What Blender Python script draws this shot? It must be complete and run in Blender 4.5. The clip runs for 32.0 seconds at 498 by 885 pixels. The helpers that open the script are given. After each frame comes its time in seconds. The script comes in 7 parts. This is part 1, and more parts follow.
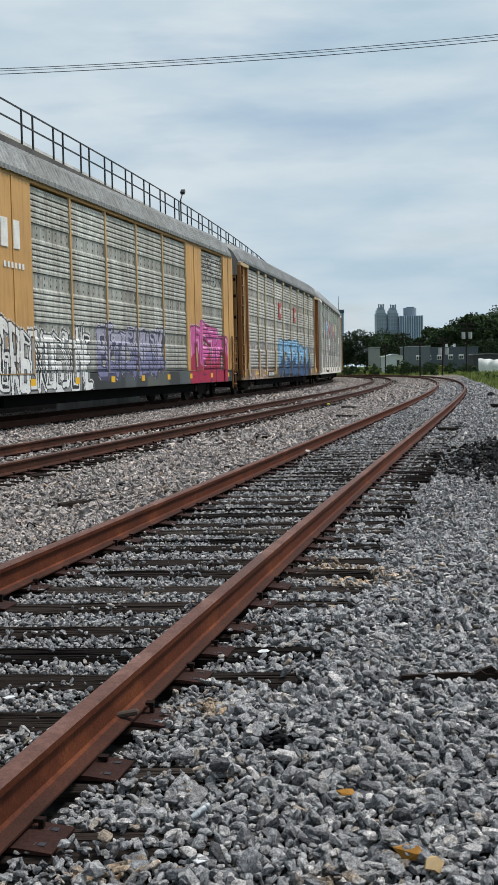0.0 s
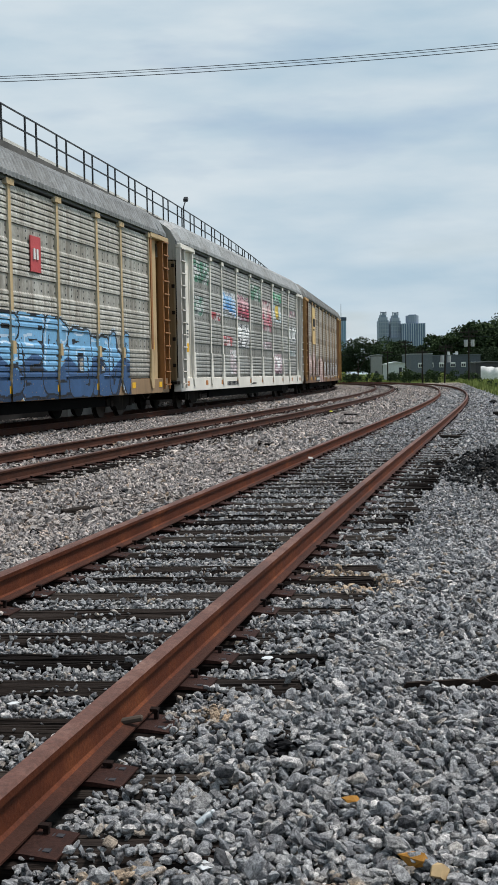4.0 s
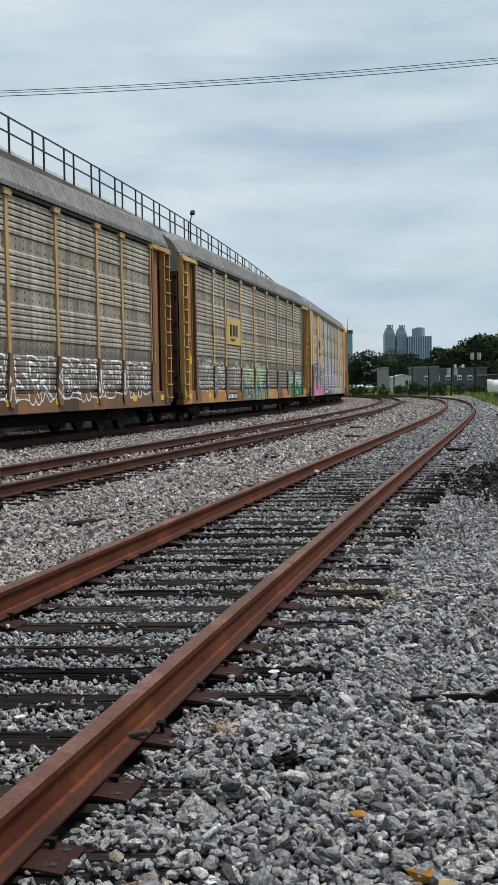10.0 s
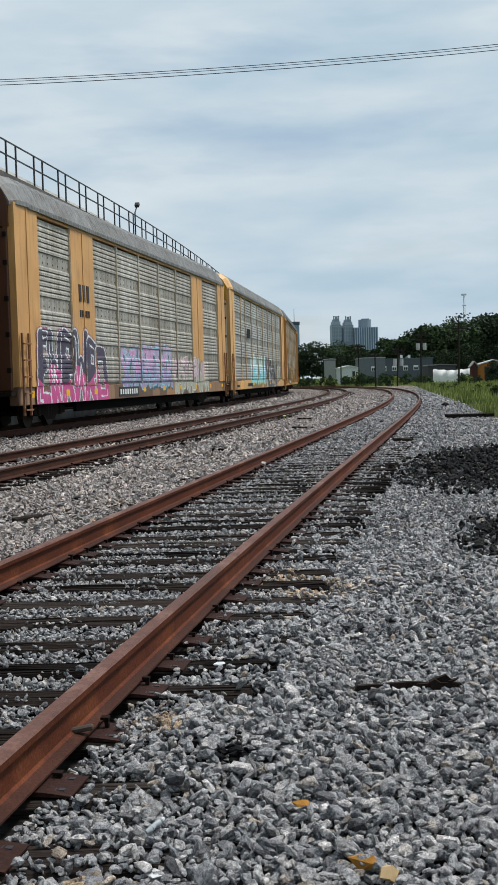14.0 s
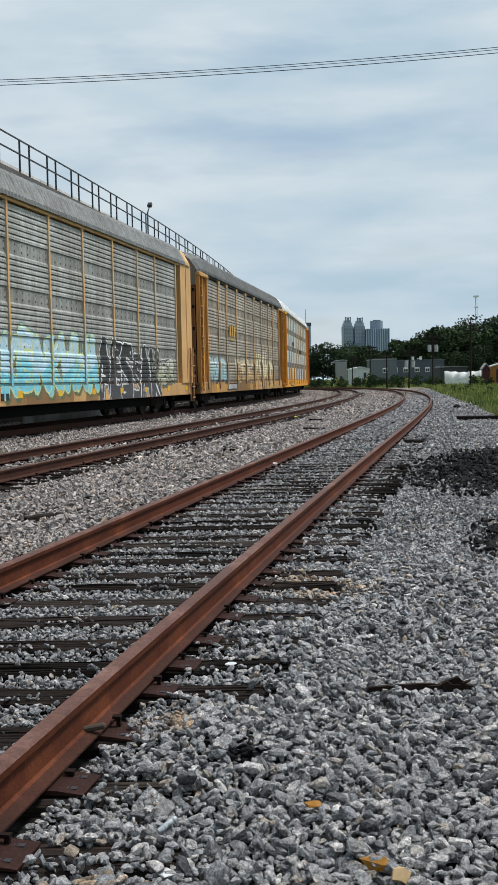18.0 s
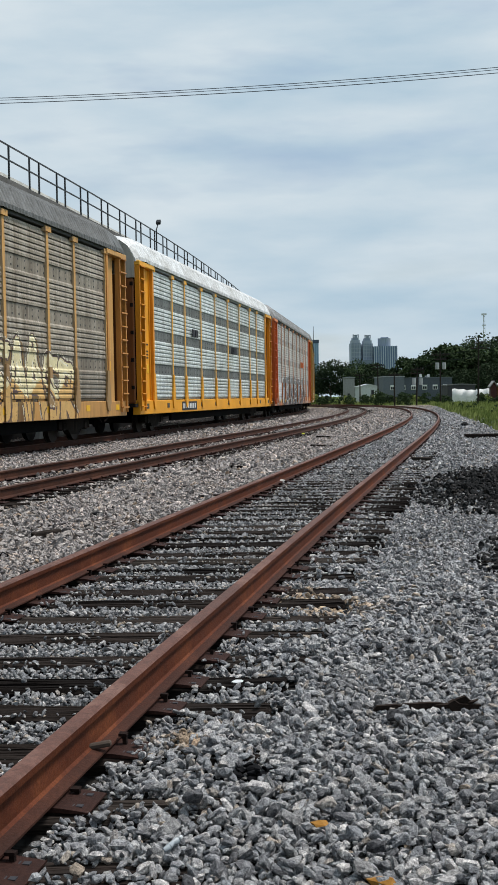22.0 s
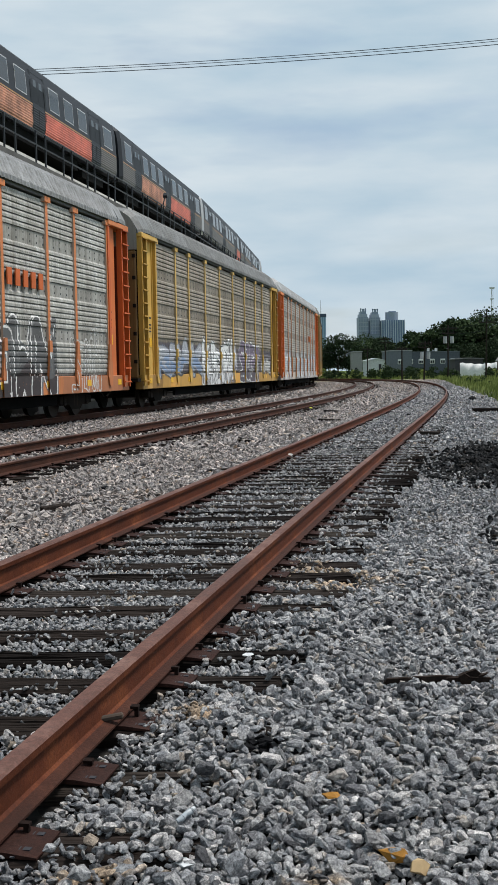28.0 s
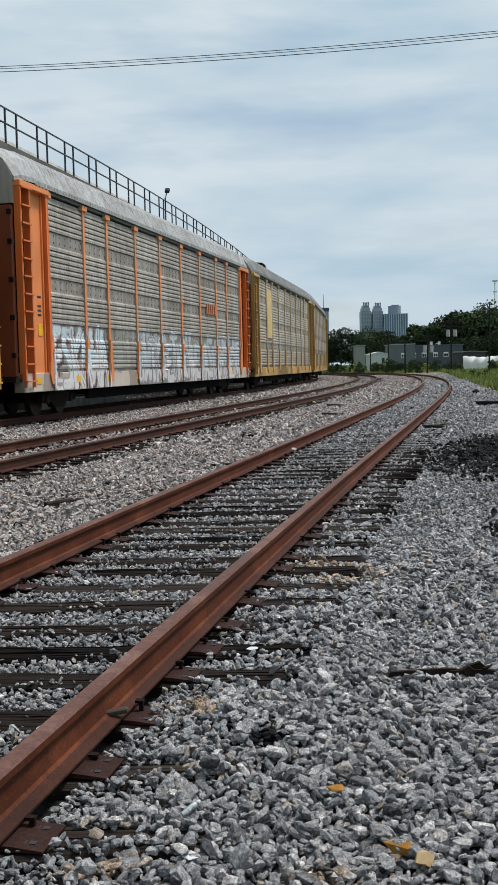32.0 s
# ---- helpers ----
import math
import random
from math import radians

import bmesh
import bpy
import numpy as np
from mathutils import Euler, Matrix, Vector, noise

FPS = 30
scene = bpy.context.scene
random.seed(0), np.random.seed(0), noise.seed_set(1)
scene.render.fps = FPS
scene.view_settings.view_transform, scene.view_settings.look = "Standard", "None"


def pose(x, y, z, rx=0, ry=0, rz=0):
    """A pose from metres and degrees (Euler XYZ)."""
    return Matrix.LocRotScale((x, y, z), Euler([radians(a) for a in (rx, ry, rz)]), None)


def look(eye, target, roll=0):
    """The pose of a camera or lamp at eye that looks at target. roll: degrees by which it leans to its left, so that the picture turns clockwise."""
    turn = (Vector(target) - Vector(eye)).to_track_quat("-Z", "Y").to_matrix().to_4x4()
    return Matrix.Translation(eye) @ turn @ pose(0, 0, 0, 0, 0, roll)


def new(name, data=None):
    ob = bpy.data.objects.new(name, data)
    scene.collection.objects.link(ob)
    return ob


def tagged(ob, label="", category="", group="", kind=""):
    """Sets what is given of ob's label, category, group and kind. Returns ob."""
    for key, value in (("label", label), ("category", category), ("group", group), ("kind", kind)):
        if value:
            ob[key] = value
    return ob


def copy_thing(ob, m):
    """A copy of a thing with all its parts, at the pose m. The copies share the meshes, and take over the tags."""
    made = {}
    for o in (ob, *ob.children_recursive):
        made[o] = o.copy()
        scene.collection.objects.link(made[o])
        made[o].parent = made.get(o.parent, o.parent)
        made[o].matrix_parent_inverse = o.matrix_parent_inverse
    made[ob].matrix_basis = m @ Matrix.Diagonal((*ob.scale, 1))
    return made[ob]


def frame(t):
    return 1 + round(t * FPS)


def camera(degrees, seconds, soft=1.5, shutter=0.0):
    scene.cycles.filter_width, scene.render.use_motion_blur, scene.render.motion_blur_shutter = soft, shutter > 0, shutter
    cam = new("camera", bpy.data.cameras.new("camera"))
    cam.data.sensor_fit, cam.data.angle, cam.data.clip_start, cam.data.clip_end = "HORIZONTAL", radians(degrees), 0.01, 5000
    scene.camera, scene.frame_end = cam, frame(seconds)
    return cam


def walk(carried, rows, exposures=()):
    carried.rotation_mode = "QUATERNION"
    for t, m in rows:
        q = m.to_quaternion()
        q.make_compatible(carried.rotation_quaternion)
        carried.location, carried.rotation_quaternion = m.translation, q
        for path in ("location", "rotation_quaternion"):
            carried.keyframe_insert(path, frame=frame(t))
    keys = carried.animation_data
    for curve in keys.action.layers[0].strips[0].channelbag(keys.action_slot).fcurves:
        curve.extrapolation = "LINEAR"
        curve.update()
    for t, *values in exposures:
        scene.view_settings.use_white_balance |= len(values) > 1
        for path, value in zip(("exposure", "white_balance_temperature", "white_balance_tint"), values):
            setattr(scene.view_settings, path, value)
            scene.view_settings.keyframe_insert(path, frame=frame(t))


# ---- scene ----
# All lengths in metres. Near rails run away from the eye and bend to the left.
cam = camera(24.87, 32.0, soft=1.1)
EYE = Vector((0.0, 0.0, 1.343))


def aim(yaw, down, roll, dx, dy, dz):
    eye = EYE + Vector((dx, dy, dz))
    a, b = radians(yaw), radians(down)
    return look(eye, eye + Vector((math.sin(a) * math.cos(b), math.cos(a) * math.cos(b), -math.sin(b))), roll)


# seconds, turn to the right, tilt down, lean, shift of the eye
walk(cam, [(r[0], aim(*r[1:])) for r in (
    (0, 0.000, 3.736, -1.170, 0.000, 0.000, 0.000), (0.5, 0.017, 3.656, -1.301, -0.002, 0.003, -0.004), (1, -0.021, 3.598, -1.380, -0.007, -0.004, -0.002),
    (1.5, -0.016, 3.492, -1.347, -0.007, -0.006, 0.002), (2, -0.016, 3.448, -1.448, -0.007, -0.004, -0.001), (2.5, -0.001, 3.381, -1.398, -0.010, -0.004, -0.001),
    (3, -0.025, 3.364, -1.304, -0.008, 0.002, -0.002), (3.5, -0.033, 3.409, -1.055, -0.011, -0.003, -0.003), (5.5, -0.270, 3.151, -1.120, -0.012, -0.004, -0.001),
    (6, -0.285, 3.157, -1.041, -0.015, -0.004, -0.002), (6.5, -0.298, 3.179, -1.071, -0.014, -0.004, -0.001), (7, -0.362, 3.213, -1.168, -0.011, -0.005, -0.002),
    (7.5, -0.381, 3.127, -1.135, -0.013, -0.006, -0.002), (8, -0.392, 3.039, -1.169, -0.011, -0.005, 0.000), (8.5, -0.397, 2.876, -1.056, -0.013, -0.010, 0.001),
    (9, -0.409, 2.740, -1.101, -0.013, -0.005, -0.001), (9.5, -0.415, 2.743, -1.083, -0.011, -0.011, 0.000), (10, -0.405, 2.718, -0.993, -0.013, -0.010, 0.001),
    (10.5, -0.367, 2.890, -1.183, -0.001, -0.004, -0.002), (11, 0.947, 2.960, -1.169, 0.019, -0.002, -0.004), (11.5, 2.143, 2.753, -1.417, 0.022, -0.005, -0.001),
    (12, 2.255, 2.819, -1.398, 0.010, -0.005, -0.002), (12.5, 2.239, 2.963, -1.522, 0.012, -0.008, -0.002), (13, 2.235, 2.955, -1.521, 0.009, -0.013, -0.002),
    (13.5, 2.227, 3.133, -1.467, 0.009, -0.003, -0.004), (14, 2.203, 3.168, -1.589, 0.015, -0.007, -0.000), (14.5, 2.106, 3.297, -1.602, 0.009, -0.002, -0.006),
    (16.5, 1.877, 3.359, -1.115, 0.004, -0.004, -0.004), (17, 1.748, 3.358, -1.116, 0.003, -0.006, -0.003), (17.5, 1.716, 3.230, -1.174, 0.004, 0.002, -0.004),
    (18, 1.658, 3.125, -1.221, 0.004, -0.007, -0.001), (18.5, 1.543, 2.908, -1.189, 0.002, -0.009, -0.003), (19, 1.424, 2.787, -1.238, 0.006, -0.008, -0.001),
    (19.5, 1.415, 2.792, -1.198, 0.002, -0.012, 0.001), (20, 1.372, 2.782, -1.190, 0.002, -0.008, -0.001), (20.5, 1.327, 2.577, -1.221, 0.005, -0.009, 0.000),
    (21, 1.344, 2.554, -1.056, 0.002, -0.005, -0.002), (21.5, 1.327, 2.434, -1.019, 0.000, -0.004, -0.002), (22, 1.302, 2.267, -0.977, 0.002, -0.008, 0.001),
    (22.5, 1.298, 2.203, -0.829, -0.005, -0.004, -0.002), (23, 1.201, 2.370, -0.894, -0.002, -0.011, -0.002), (23.5, 1.174, 2.553, -0.806, -0.012, -0.002, -0.009),
    (24, 1.159, 2.760, -0.590, -0.013, -0.002, -0.007), (24.5, 1.127, 2.904, -0.658, -0.012, -0.013, -0.002), (25, 1.036, 2.904, -0.641, -0.013, -0.005, -0.003),
    (25.5, 1.014, 2.818, -0.760, -0.011, -0.002, -0.002), (27.5, 0.957, 3.344, -1.028, -0.011, -0.006, -0.002), (28, 0.916, 3.563, -1.020, -0.013, -0.002, -0.001),
    (28.5, 0.915, 3.691, -1.031, -0.013, -0.007, -0.002), (29, 0.914, 3.737, -1.031, -0.013, 0.000, 0.002), (29.5, 0.864, 3.724, -1.123, -0.012, -0.006, 0.001),
    (30, 0.815, 3.810, -1.181, -0.011, -0.006, -0.001), (30.5, 0.819, 3.767, -1.118, -0.013, -0.009, 0.002), (31, 0.769, 3.743, -1.224, -0.012, -0.002, -0.001),
    (31.5, 0.758, 3.779, -1.282, -0.010, -0.006, -0.000), (32, 0.729, 3.829, -1.403, -0.010, -0.006, -0.003),
)])

# ---- light: a bright, thinly overcast noon ----
world = bpy.data.worlds.new("overcast_sky")
scene.world = world
world.use_nodes = True
wn, wl = world.node_tree.nodes, world.node_tree.links
wn.clear()
w_out = wn.new("ShaderNodeOutputWorld")
w_bg = wn.new("ShaderNodeBackground")
w_sky = wn.new("ShaderNodeTexSky")
w_sky.sky_type, w_sky.sun_disc = "NISHITA", False
w_sky.sun_elevation, w_sky.sun_rotation = radians(63), radians(76)
w_sky.dust_density = 2.0
w_dim = wn.new("ShaderNodeVectorMath")
w_dim.operation = "SCALE"
w_dim.inputs["Scale"].default_value = 0.125
w_co = wn.new("ShaderNodeTexCoord")
w_map = wn.new("ShaderNodeMapping")
w_map.inputs["Scale"].default_value = (1.0, 1.0, 4.2)
w_map.inputs["Rotation"].default_value = (0.0, 0.25, 0.0)
w_n1 = wn.new("ShaderNodeTexNoise")
w_n1.inputs["Scale"].default_value, w_n1.inputs["Detail"].default_value = 3.3, 5.0
w_n1.inputs["Roughness"].default_value = 0.52
w_r1 = wn.new("ShaderNodeValToRGB")
w_r1.color_ramp.elements[0].position, w_r1.color_ramp.elements[1].position = 0.18, 0.46
w_n2 = wn.new("ShaderNodeTexNoise")
w_n2.inputs["Scale"].default_value, w_n2.inputs["Detail"].default_value = 5.0, 6.0
w_r2 = wn.new("ShaderNodeValToRGB")
w_r2.color_ramp.elements[0].color = (0.43, 0.575, 0.69, 1)
w_r2.color_ramp.elements[1].color = (0.66, 0.745, 0.80, 1)
w_r2.color_ramp.elements[0].position, w_r2.color_ramp.elements[1].position = 0.32, 0.68
w_mix = wn.new("ShaderNodeMix")
w_mix.data_type = "RGBA"
wl.new(w_co.outputs["Generated"], w_map.inputs["Vector"])
wl.new(w_map.outputs["Vector"], w_n1.inputs["Vector"])
wl.new(w_map.outputs["Vector"], w_n2.inputs["Vector"])
wl.new(w_n1.outputs["Fac"], w_r1.inputs["Fac"])
wl.new(w_n2.outputs["Fac"], w_r2.inputs["Fac"])
wl.new(w_sky.outputs["Color"], w_dim.inputs[0])
wl.new(w_r1.outputs["Color"], w_mix.inputs["Factor"])
wl.new(w_dim.outputs["Vector"], w_mix.inputs["A"])
wl.new(w_r2.outputs["Color"], w_mix.inputs["B"])
wl.new(w_mix.outputs["Result"], w_bg.inputs["Color"])
wl.new(w_bg.outputs["Background"], w_out.inputs["Surface"])
w_bg.inputs["Strength"].default_value = 1.0

sun = new("sun", bpy.data.lights.new("sun", "SUN"))
sun.data.energy, sun.data.angle, sun.data.color = 4.0, radians(12), (1.0, 0.955, 0.915)
sun.matrix_world = look((0, 0, 0), (-0.48, -0.12, -1.0))
scene.view_settings.exposure = 0.0

# ---- materials ----


class Nodes:
    """A short way to write a node material."""

    def __init__(self, name):
        self.mat = bpy.data.materials.new(name)
        self.mat.use_nodes = True
        self.tree = self.mat.node_tree
        self.bsdf = self.tree.nodes["Principled BSDF"]

    def put(self, socket, value):
        if isinstance(value, bpy.types.NodeSocket):
            self.tree.links.new(value, socket)
        elif isinstance(value, (tuple, list)) and len(value) == 3 and socket.type == "RGBA":
            socket.default_value = (*value, 1)
        else:
            socket.default_value = value

    def node(self, kind, out=0, **values):
        n = self.tree.nodes.new("ShaderNode" + kind)
        for key, value in values.items():
            self.put(n.inputs[key.replace("_", " ")], value)
        return n.outputs[out]

    def math(self, op, a, b=0.0, clamp=False):
        n = self.tree.nodes.new("ShaderNodeMath")
        n.operation, n.use_clamp = op, clamp
        self.put(n.inputs[0], a)
        self.put(n.inputs[1], b)
        return n.outputs[0]

    def between(self, v, lo, hi, soft=0.05):
        return self.math("MULTIPLY", self.span(v, lo - soft, lo + soft), self.span(v, hi + soft, hi - soft))

    def span(self, v, a, b):
        n = self.tree.nodes.new("ShaderNodeMapRange")
        self.put(n.inputs["Value"], v)
        n.inputs["From Min"].default_value, n.inputs["From Max"].default_value = a, b
        return n.outputs[0]

    def coord(self, which="Object", scale=None):
        v = self.tree.nodes.new("ShaderNodeTexCoord").outputs[which]
        if scale:
            m = self.tree.nodes.new("ShaderNodeMapping")
            m.inputs["Scale"].default_value = scale
            self.put(m.inputs["Vector"], v)
            v = m.outputs[0]
        return v

    def noise(self, scale, vec=None, detail=4.0, rough=0.55, out=0):
        n = self.tree.nodes.new("ShaderNodeTexNoise")
        n.inputs["Scale"].default_value, n.inputs["Detail"].default_value = scale, detail
        n.inputs["Roughness"].default_value = rough
        if vec is not None:
            self.put(n.inputs["Vector"], vec)
        return n.outputs[out]

    def ramp(self, fac, *stops):
        n = self.tree.nodes.new("ShaderNodeValToRGB")
        e = n.color_ramp.elements
        while len(e) < len(stops):
            e.new(0.5)
        for el, (p, c) in zip(e, stops):
            el.position, el.color = p, (*c, 1) if len(c) == 3 else c
        self.put(n.inputs["Fac"], fac)
        return n.outputs[0]

    def mix(self, fac, a, b, how="MIX"):
        n = self.tree.nodes.new("ShaderNodeMix")
        n.data_type, n.blend_type = "RGBA", how
        self.put(n.inputs["Factor"], fac)
        for sock, v in ((n.inputs["A"], a), (n.inputs["B"], b)):
            self.put(sock, v)
        return n.outputs["Result"]

    def bump(self, height, strength=0.3, distance=0.01):
        n = self.tree.nodes.new("ShaderNodeBump")
        n.inputs["Strength"].default_value, n.inputs["Distance"].default_value = strength, distance
        self.put(n.inputs["Height"], height)
        self.put(self.bsdf.inputs["Normal"], n.outputs[0])

    def done(self, color, rough=0.7, metal=0.0, spec=0.4):
        b = self.bsdf.inputs
        self.put(b["Base Color"], color)
        self.put(b["Roughness"], rough)
        self.put(b["Metallic"], metal)
        self.put(b["Specular IOR Level"], spec)
        return self.mat


def plain(name, color, rough=0.7, metal=0.0, vary=0.18, scale=3.0, spec=0.3):
    m = Nodes(name)
    c = m.coord()
    n = m.noise(scale, c, 5.0)
    k = m.noise(scale * 9, c, 3.0)
    f = m.math("ADD", m.math("MULTIPLY", n, 0.6), m.math("MULTIPLY", k, 0.4))
    lo = tuple(v * (1 - vary) for v in color)
    hi = tuple(min(1, v * (1 + vary)) for v in color)
    m.bump(k, 0.15, 0.004)
    return m.done(m.ramp(f, (0.32, lo), (0.68, hi)), rough, metal, spec)


def older(m, xyz):
    """Mask of the older, rust-dusted ballast left of the near track."""
    edge = m.math("SUBTRACT", m.math("ADD", m.math("MULTIPLY", xyz.outputs[1], 0.215), -3.1), xyz.outputs[0])
    return m.span(edge, -0.5, 0.6)


def stone_material(name, dark=1.0):
    m = Nodes(name)
    g = m.tree.nodes.new("ShaderNodeNewGeometry")
    r = m.math("FRACT", m.math("ADD", g.outputs["Random Per Island"], m.tree.nodes.new("ShaderNodeObjectInfo").outputs["Random"]))
    col = m.ramp(r, (0.0, (0.09 * dark, 0.09 * dark, 0.095 * dark)), (0.10, (0.21 * dark, 0.21 * dark, 0.218 * dark)),
                 (0.28, (0.27 * dark, 0.28 * dark, 0.295 * dark)), (0.45, (0.325 * dark, 0.318 * dark, 0.312 * dark)), (0.66, (0.385 * dark, 0.388 * dark, 0.398 * dark)), (0.86, (0.46 * dark, 0.452 * dark, 0.446 * dark)),
                 (0.90, (0.36 * dark, 0.29 * dark, 0.22 * dark)), (0.93, (0.55 * dark, 0.53 * dark, 0.52 * dark)), (1.0, (0.64 * dark, 0.61 * dark, 0.59 * dark)))
    c = m.coord("Object") if dark < 0.5 else m.tree.nodes.new("ShaderNodeNewGeometry").outputs["Position"]
    n = m.noise(95, c, 6.0, 0.8)
    p = m.noise(9, c, 3.0)
    vein = m.noise(38, c, 4.0, 0.7)
    col = m.mix(1.0, col, m.ramp(n, (0.34, (0.30, 0.30, 0.31)), (0.52, (1.0, 1.0, 1.0)), (0.68, (1.55, 1.55, 1.54))), "MULTIPLY")
    col = m.mix(1.0, col, m.ramp(vein, (0.36, (0.55, 0.55, 0.57)), (0.6, (1.15, 1.15, 1.14))), "MULTIPLY")
    patch = m.noise(0.55, c, 3.0)
    tan = m.math("MULTIPLY", m.span(patch, 0.60, 0.72), m.span(p, 0.42, 0.6))
    col = m.mix(m.math("MULTIPLY", tan, 0.55), col, (0.30, 0.235, 0.17))
    xyz = m.tree.nodes.new("ShaderNodeSeparateXYZ")
    m.put(xyz.inputs[0], c)
    for x, y, rx, ry in ((-0.17, 4.40, 0.15, 0.19), (-0.40, 2.97, 0.16, 0.08), (0.60, 7.4, 0.45, 0.55), (0.20, 2.89, 0.10, 0.06)):  # pockets of tan stones
        far = m.math("ADD", m.math("ABSOLUTE", m.math("DIVIDE", m.math("SUBTRACT", xyz.outputs[0], x), rx)), m.math("ABSOLUTE", m.math("DIVIDE", m.math("SUBTRACT", xyz.outputs[1], y), ry)))
        pick = m.math("MULTIPLY", m.span(far, 1.25, 0.7), m.span(m.math("FRACT", m.math("MULTIPLY", r, 7.31)), 0.35, 0.45))
        col = m.mix(m.math("MULTIPLY", pick, 0.75), col, m.mix(1.0, col, (1.45, 1.05, 0.66), "MULTIPLY"))
    m.bump(m.math("ADD", n, vein), 0.9, 0.012)
    return m.done(m.mix(older(m, xyz), col, m.mix(1.0, col, (1.14, 1.04, 0.97), "MULTIPLY")), 0.9, 0.0, 0.08)


def ballast_ground(name):
    """Crushed stone seen from afar, running out into dry dirt and grass away from the tracks."""
    m = Nodes(name)
    c = m.coord()
    v = m.tree.nodes.new("ShaderNodeTexVoronoi")
    v.inputs["Scale"].default_value = 17.0
    m.put(v.inputs["Vector"], c)
    cell = m.tree.nodes.new("ShaderNodeSeparateColor")
    m.put(cell.inputs[0], v.outputs["Color"])
    stone = m.ramp(cell.outputs[0], (0.0, (0.09, 0.09, 0.095)), (0.35, (0.22, 0.22, 0.222)), (0.75, (0.34, 0.335, 0.33)), (1.0, (0.46, 0.45, 0.44)))
    big = m.noise(0.5, c, 5.0)
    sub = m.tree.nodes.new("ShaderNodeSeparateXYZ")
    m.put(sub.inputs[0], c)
    # near-black under the loose stones: the shade of their gaps put into the colour
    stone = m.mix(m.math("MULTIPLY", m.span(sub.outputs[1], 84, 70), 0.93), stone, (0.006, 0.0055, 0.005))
    stone = m.mix(1.0, stone, m.ramp(big, (0.3, (0.75, 0.74, 0.72)), (0.7, (1.1, 1.09, 1.07))), "MULTIPLY")
    rough = m.noise(1.6, c, 7.0, 0.75)
    stone = m.mix(1.0, stone, m.ramp(rough, (0.36, (0.35, 0.34, 0.33)), (0.5, (0.8, 0.79, 0.78)), (0.66, (1.25, 1.22, 1.2))), "MULTIPLY")
    xyz = m.tree.nodes.new("ShaderNodeSeparateXYZ")
    m.put(xyz.inputs[0], c)
    stone = m.mix(older(m, xyz), stone, m.mix(1.0, stone, (1.0, 0.86, 0.74), "MULTIPLY"))
    # the grass begins right of a line from (7.7, 29) to (21.5, 113), and beyond the bend
    edge = m.math("SUBTRACT", xyz.outputs[0], m.math("ADD", m.math("MULTIPLY", xyz.outputs[1], 0.165), 3.0))
    edge = m.math("ADD", edge, m.math("MULTIPLY", m.math("SUBTRACT", m.noise(0.35, c, 5.0), 0.5), 3.5))
    far = m.span(xyz.outputs[1], 150, 165)
    grass = m.math("MAXIMUM", m.span(edge, -0.4, 0.5), far)
    green = m.ramp(m.noise(1.7, c, 6.0, 0.7), (0.3, (0.045, 0.07, 0.018)), (0.55, (0.10, 0.14, 0.035)), (0.75, (0.17, 0.18, 0.07)))
    m.bump(v.outputs["Distance"], 0.8, 0.05)
    return m.done(m.mix(grass, stone, green), 0.95, 0.0, 0.05)


def rust_material(name, base=(0.105, 0.042, 0.026), hot=(0.17, 0.072, 0.036), metal=0.15, fine=70, gloss=0.12):
    m = Nodes(name)
    c = m.coord()
    n = m.noise(2.2, c, 6.0, 0.65)
    k = m.noise(fine, c, 5.0, 0.75)
    col = m.ramp(n, (0.32, tuple(v * 0.7 for v in base)), (0.52, base), (0.72, hot))
    col = m.mix(1.0, col, m.ramp(k, (0.3, (0.6, 0.58, 0.57)), (0.7, (1.32, 1.28, 1.25))), "MULTIPLY")
    pit = m.noise(11, c, 5.0, 0.7)
    col = m.mix(m.math("MULTIPLY", m.span(pit, 0.56, 0.70), 0.5), col, tuple(v * 0.42 for v in base))
    m.bump(k, 0.45, 0.005)
    return m.done(col, m.ramp(n, (0.3, (0.62, 0.62, 0.62)), (0.7, (0.82, 0.82, 0.82))), metal, gloss)


def tie_material(name):
    m = Nodes(name)
    c = m.coord("Object", (1.0, 14.0, 14.0))
    r = m.tree.nodes.new("ShaderNodeObjectInfo").outputs["Random"]
    n = m.noise(3.0, c, 6.0, 0.65)
    base = m.ramp(r, (0.0, (0.008, 0.0065, 0.006)), (0.5, (0.017, 0.0135, 0.012)), (0.85, (0.024, 0.019, 0.017)), (0.95, (0.04, 0.034, 0.03)), (1.0, (0.075, 0.068, 0.06)))
    col = m.mix(1.0, base, m.ramp(n, (0.3, (0.45, 0.44, 0.43)), (0.7, (1.6, 1.55, 1.5))), "MULTIPLY")
    wear = m.noise(2.6, m.coord(), 4.0, 0.6)
    col = m.mix(m.math("MULTIPLY", m.span(wear, 0.58, 0.74), 0.5), col, (0.05, 0.042, 0.036))
    m.bump(n, 0.9, 0.02)
    return m.done(col, 0.92, 0.0, 0.06)


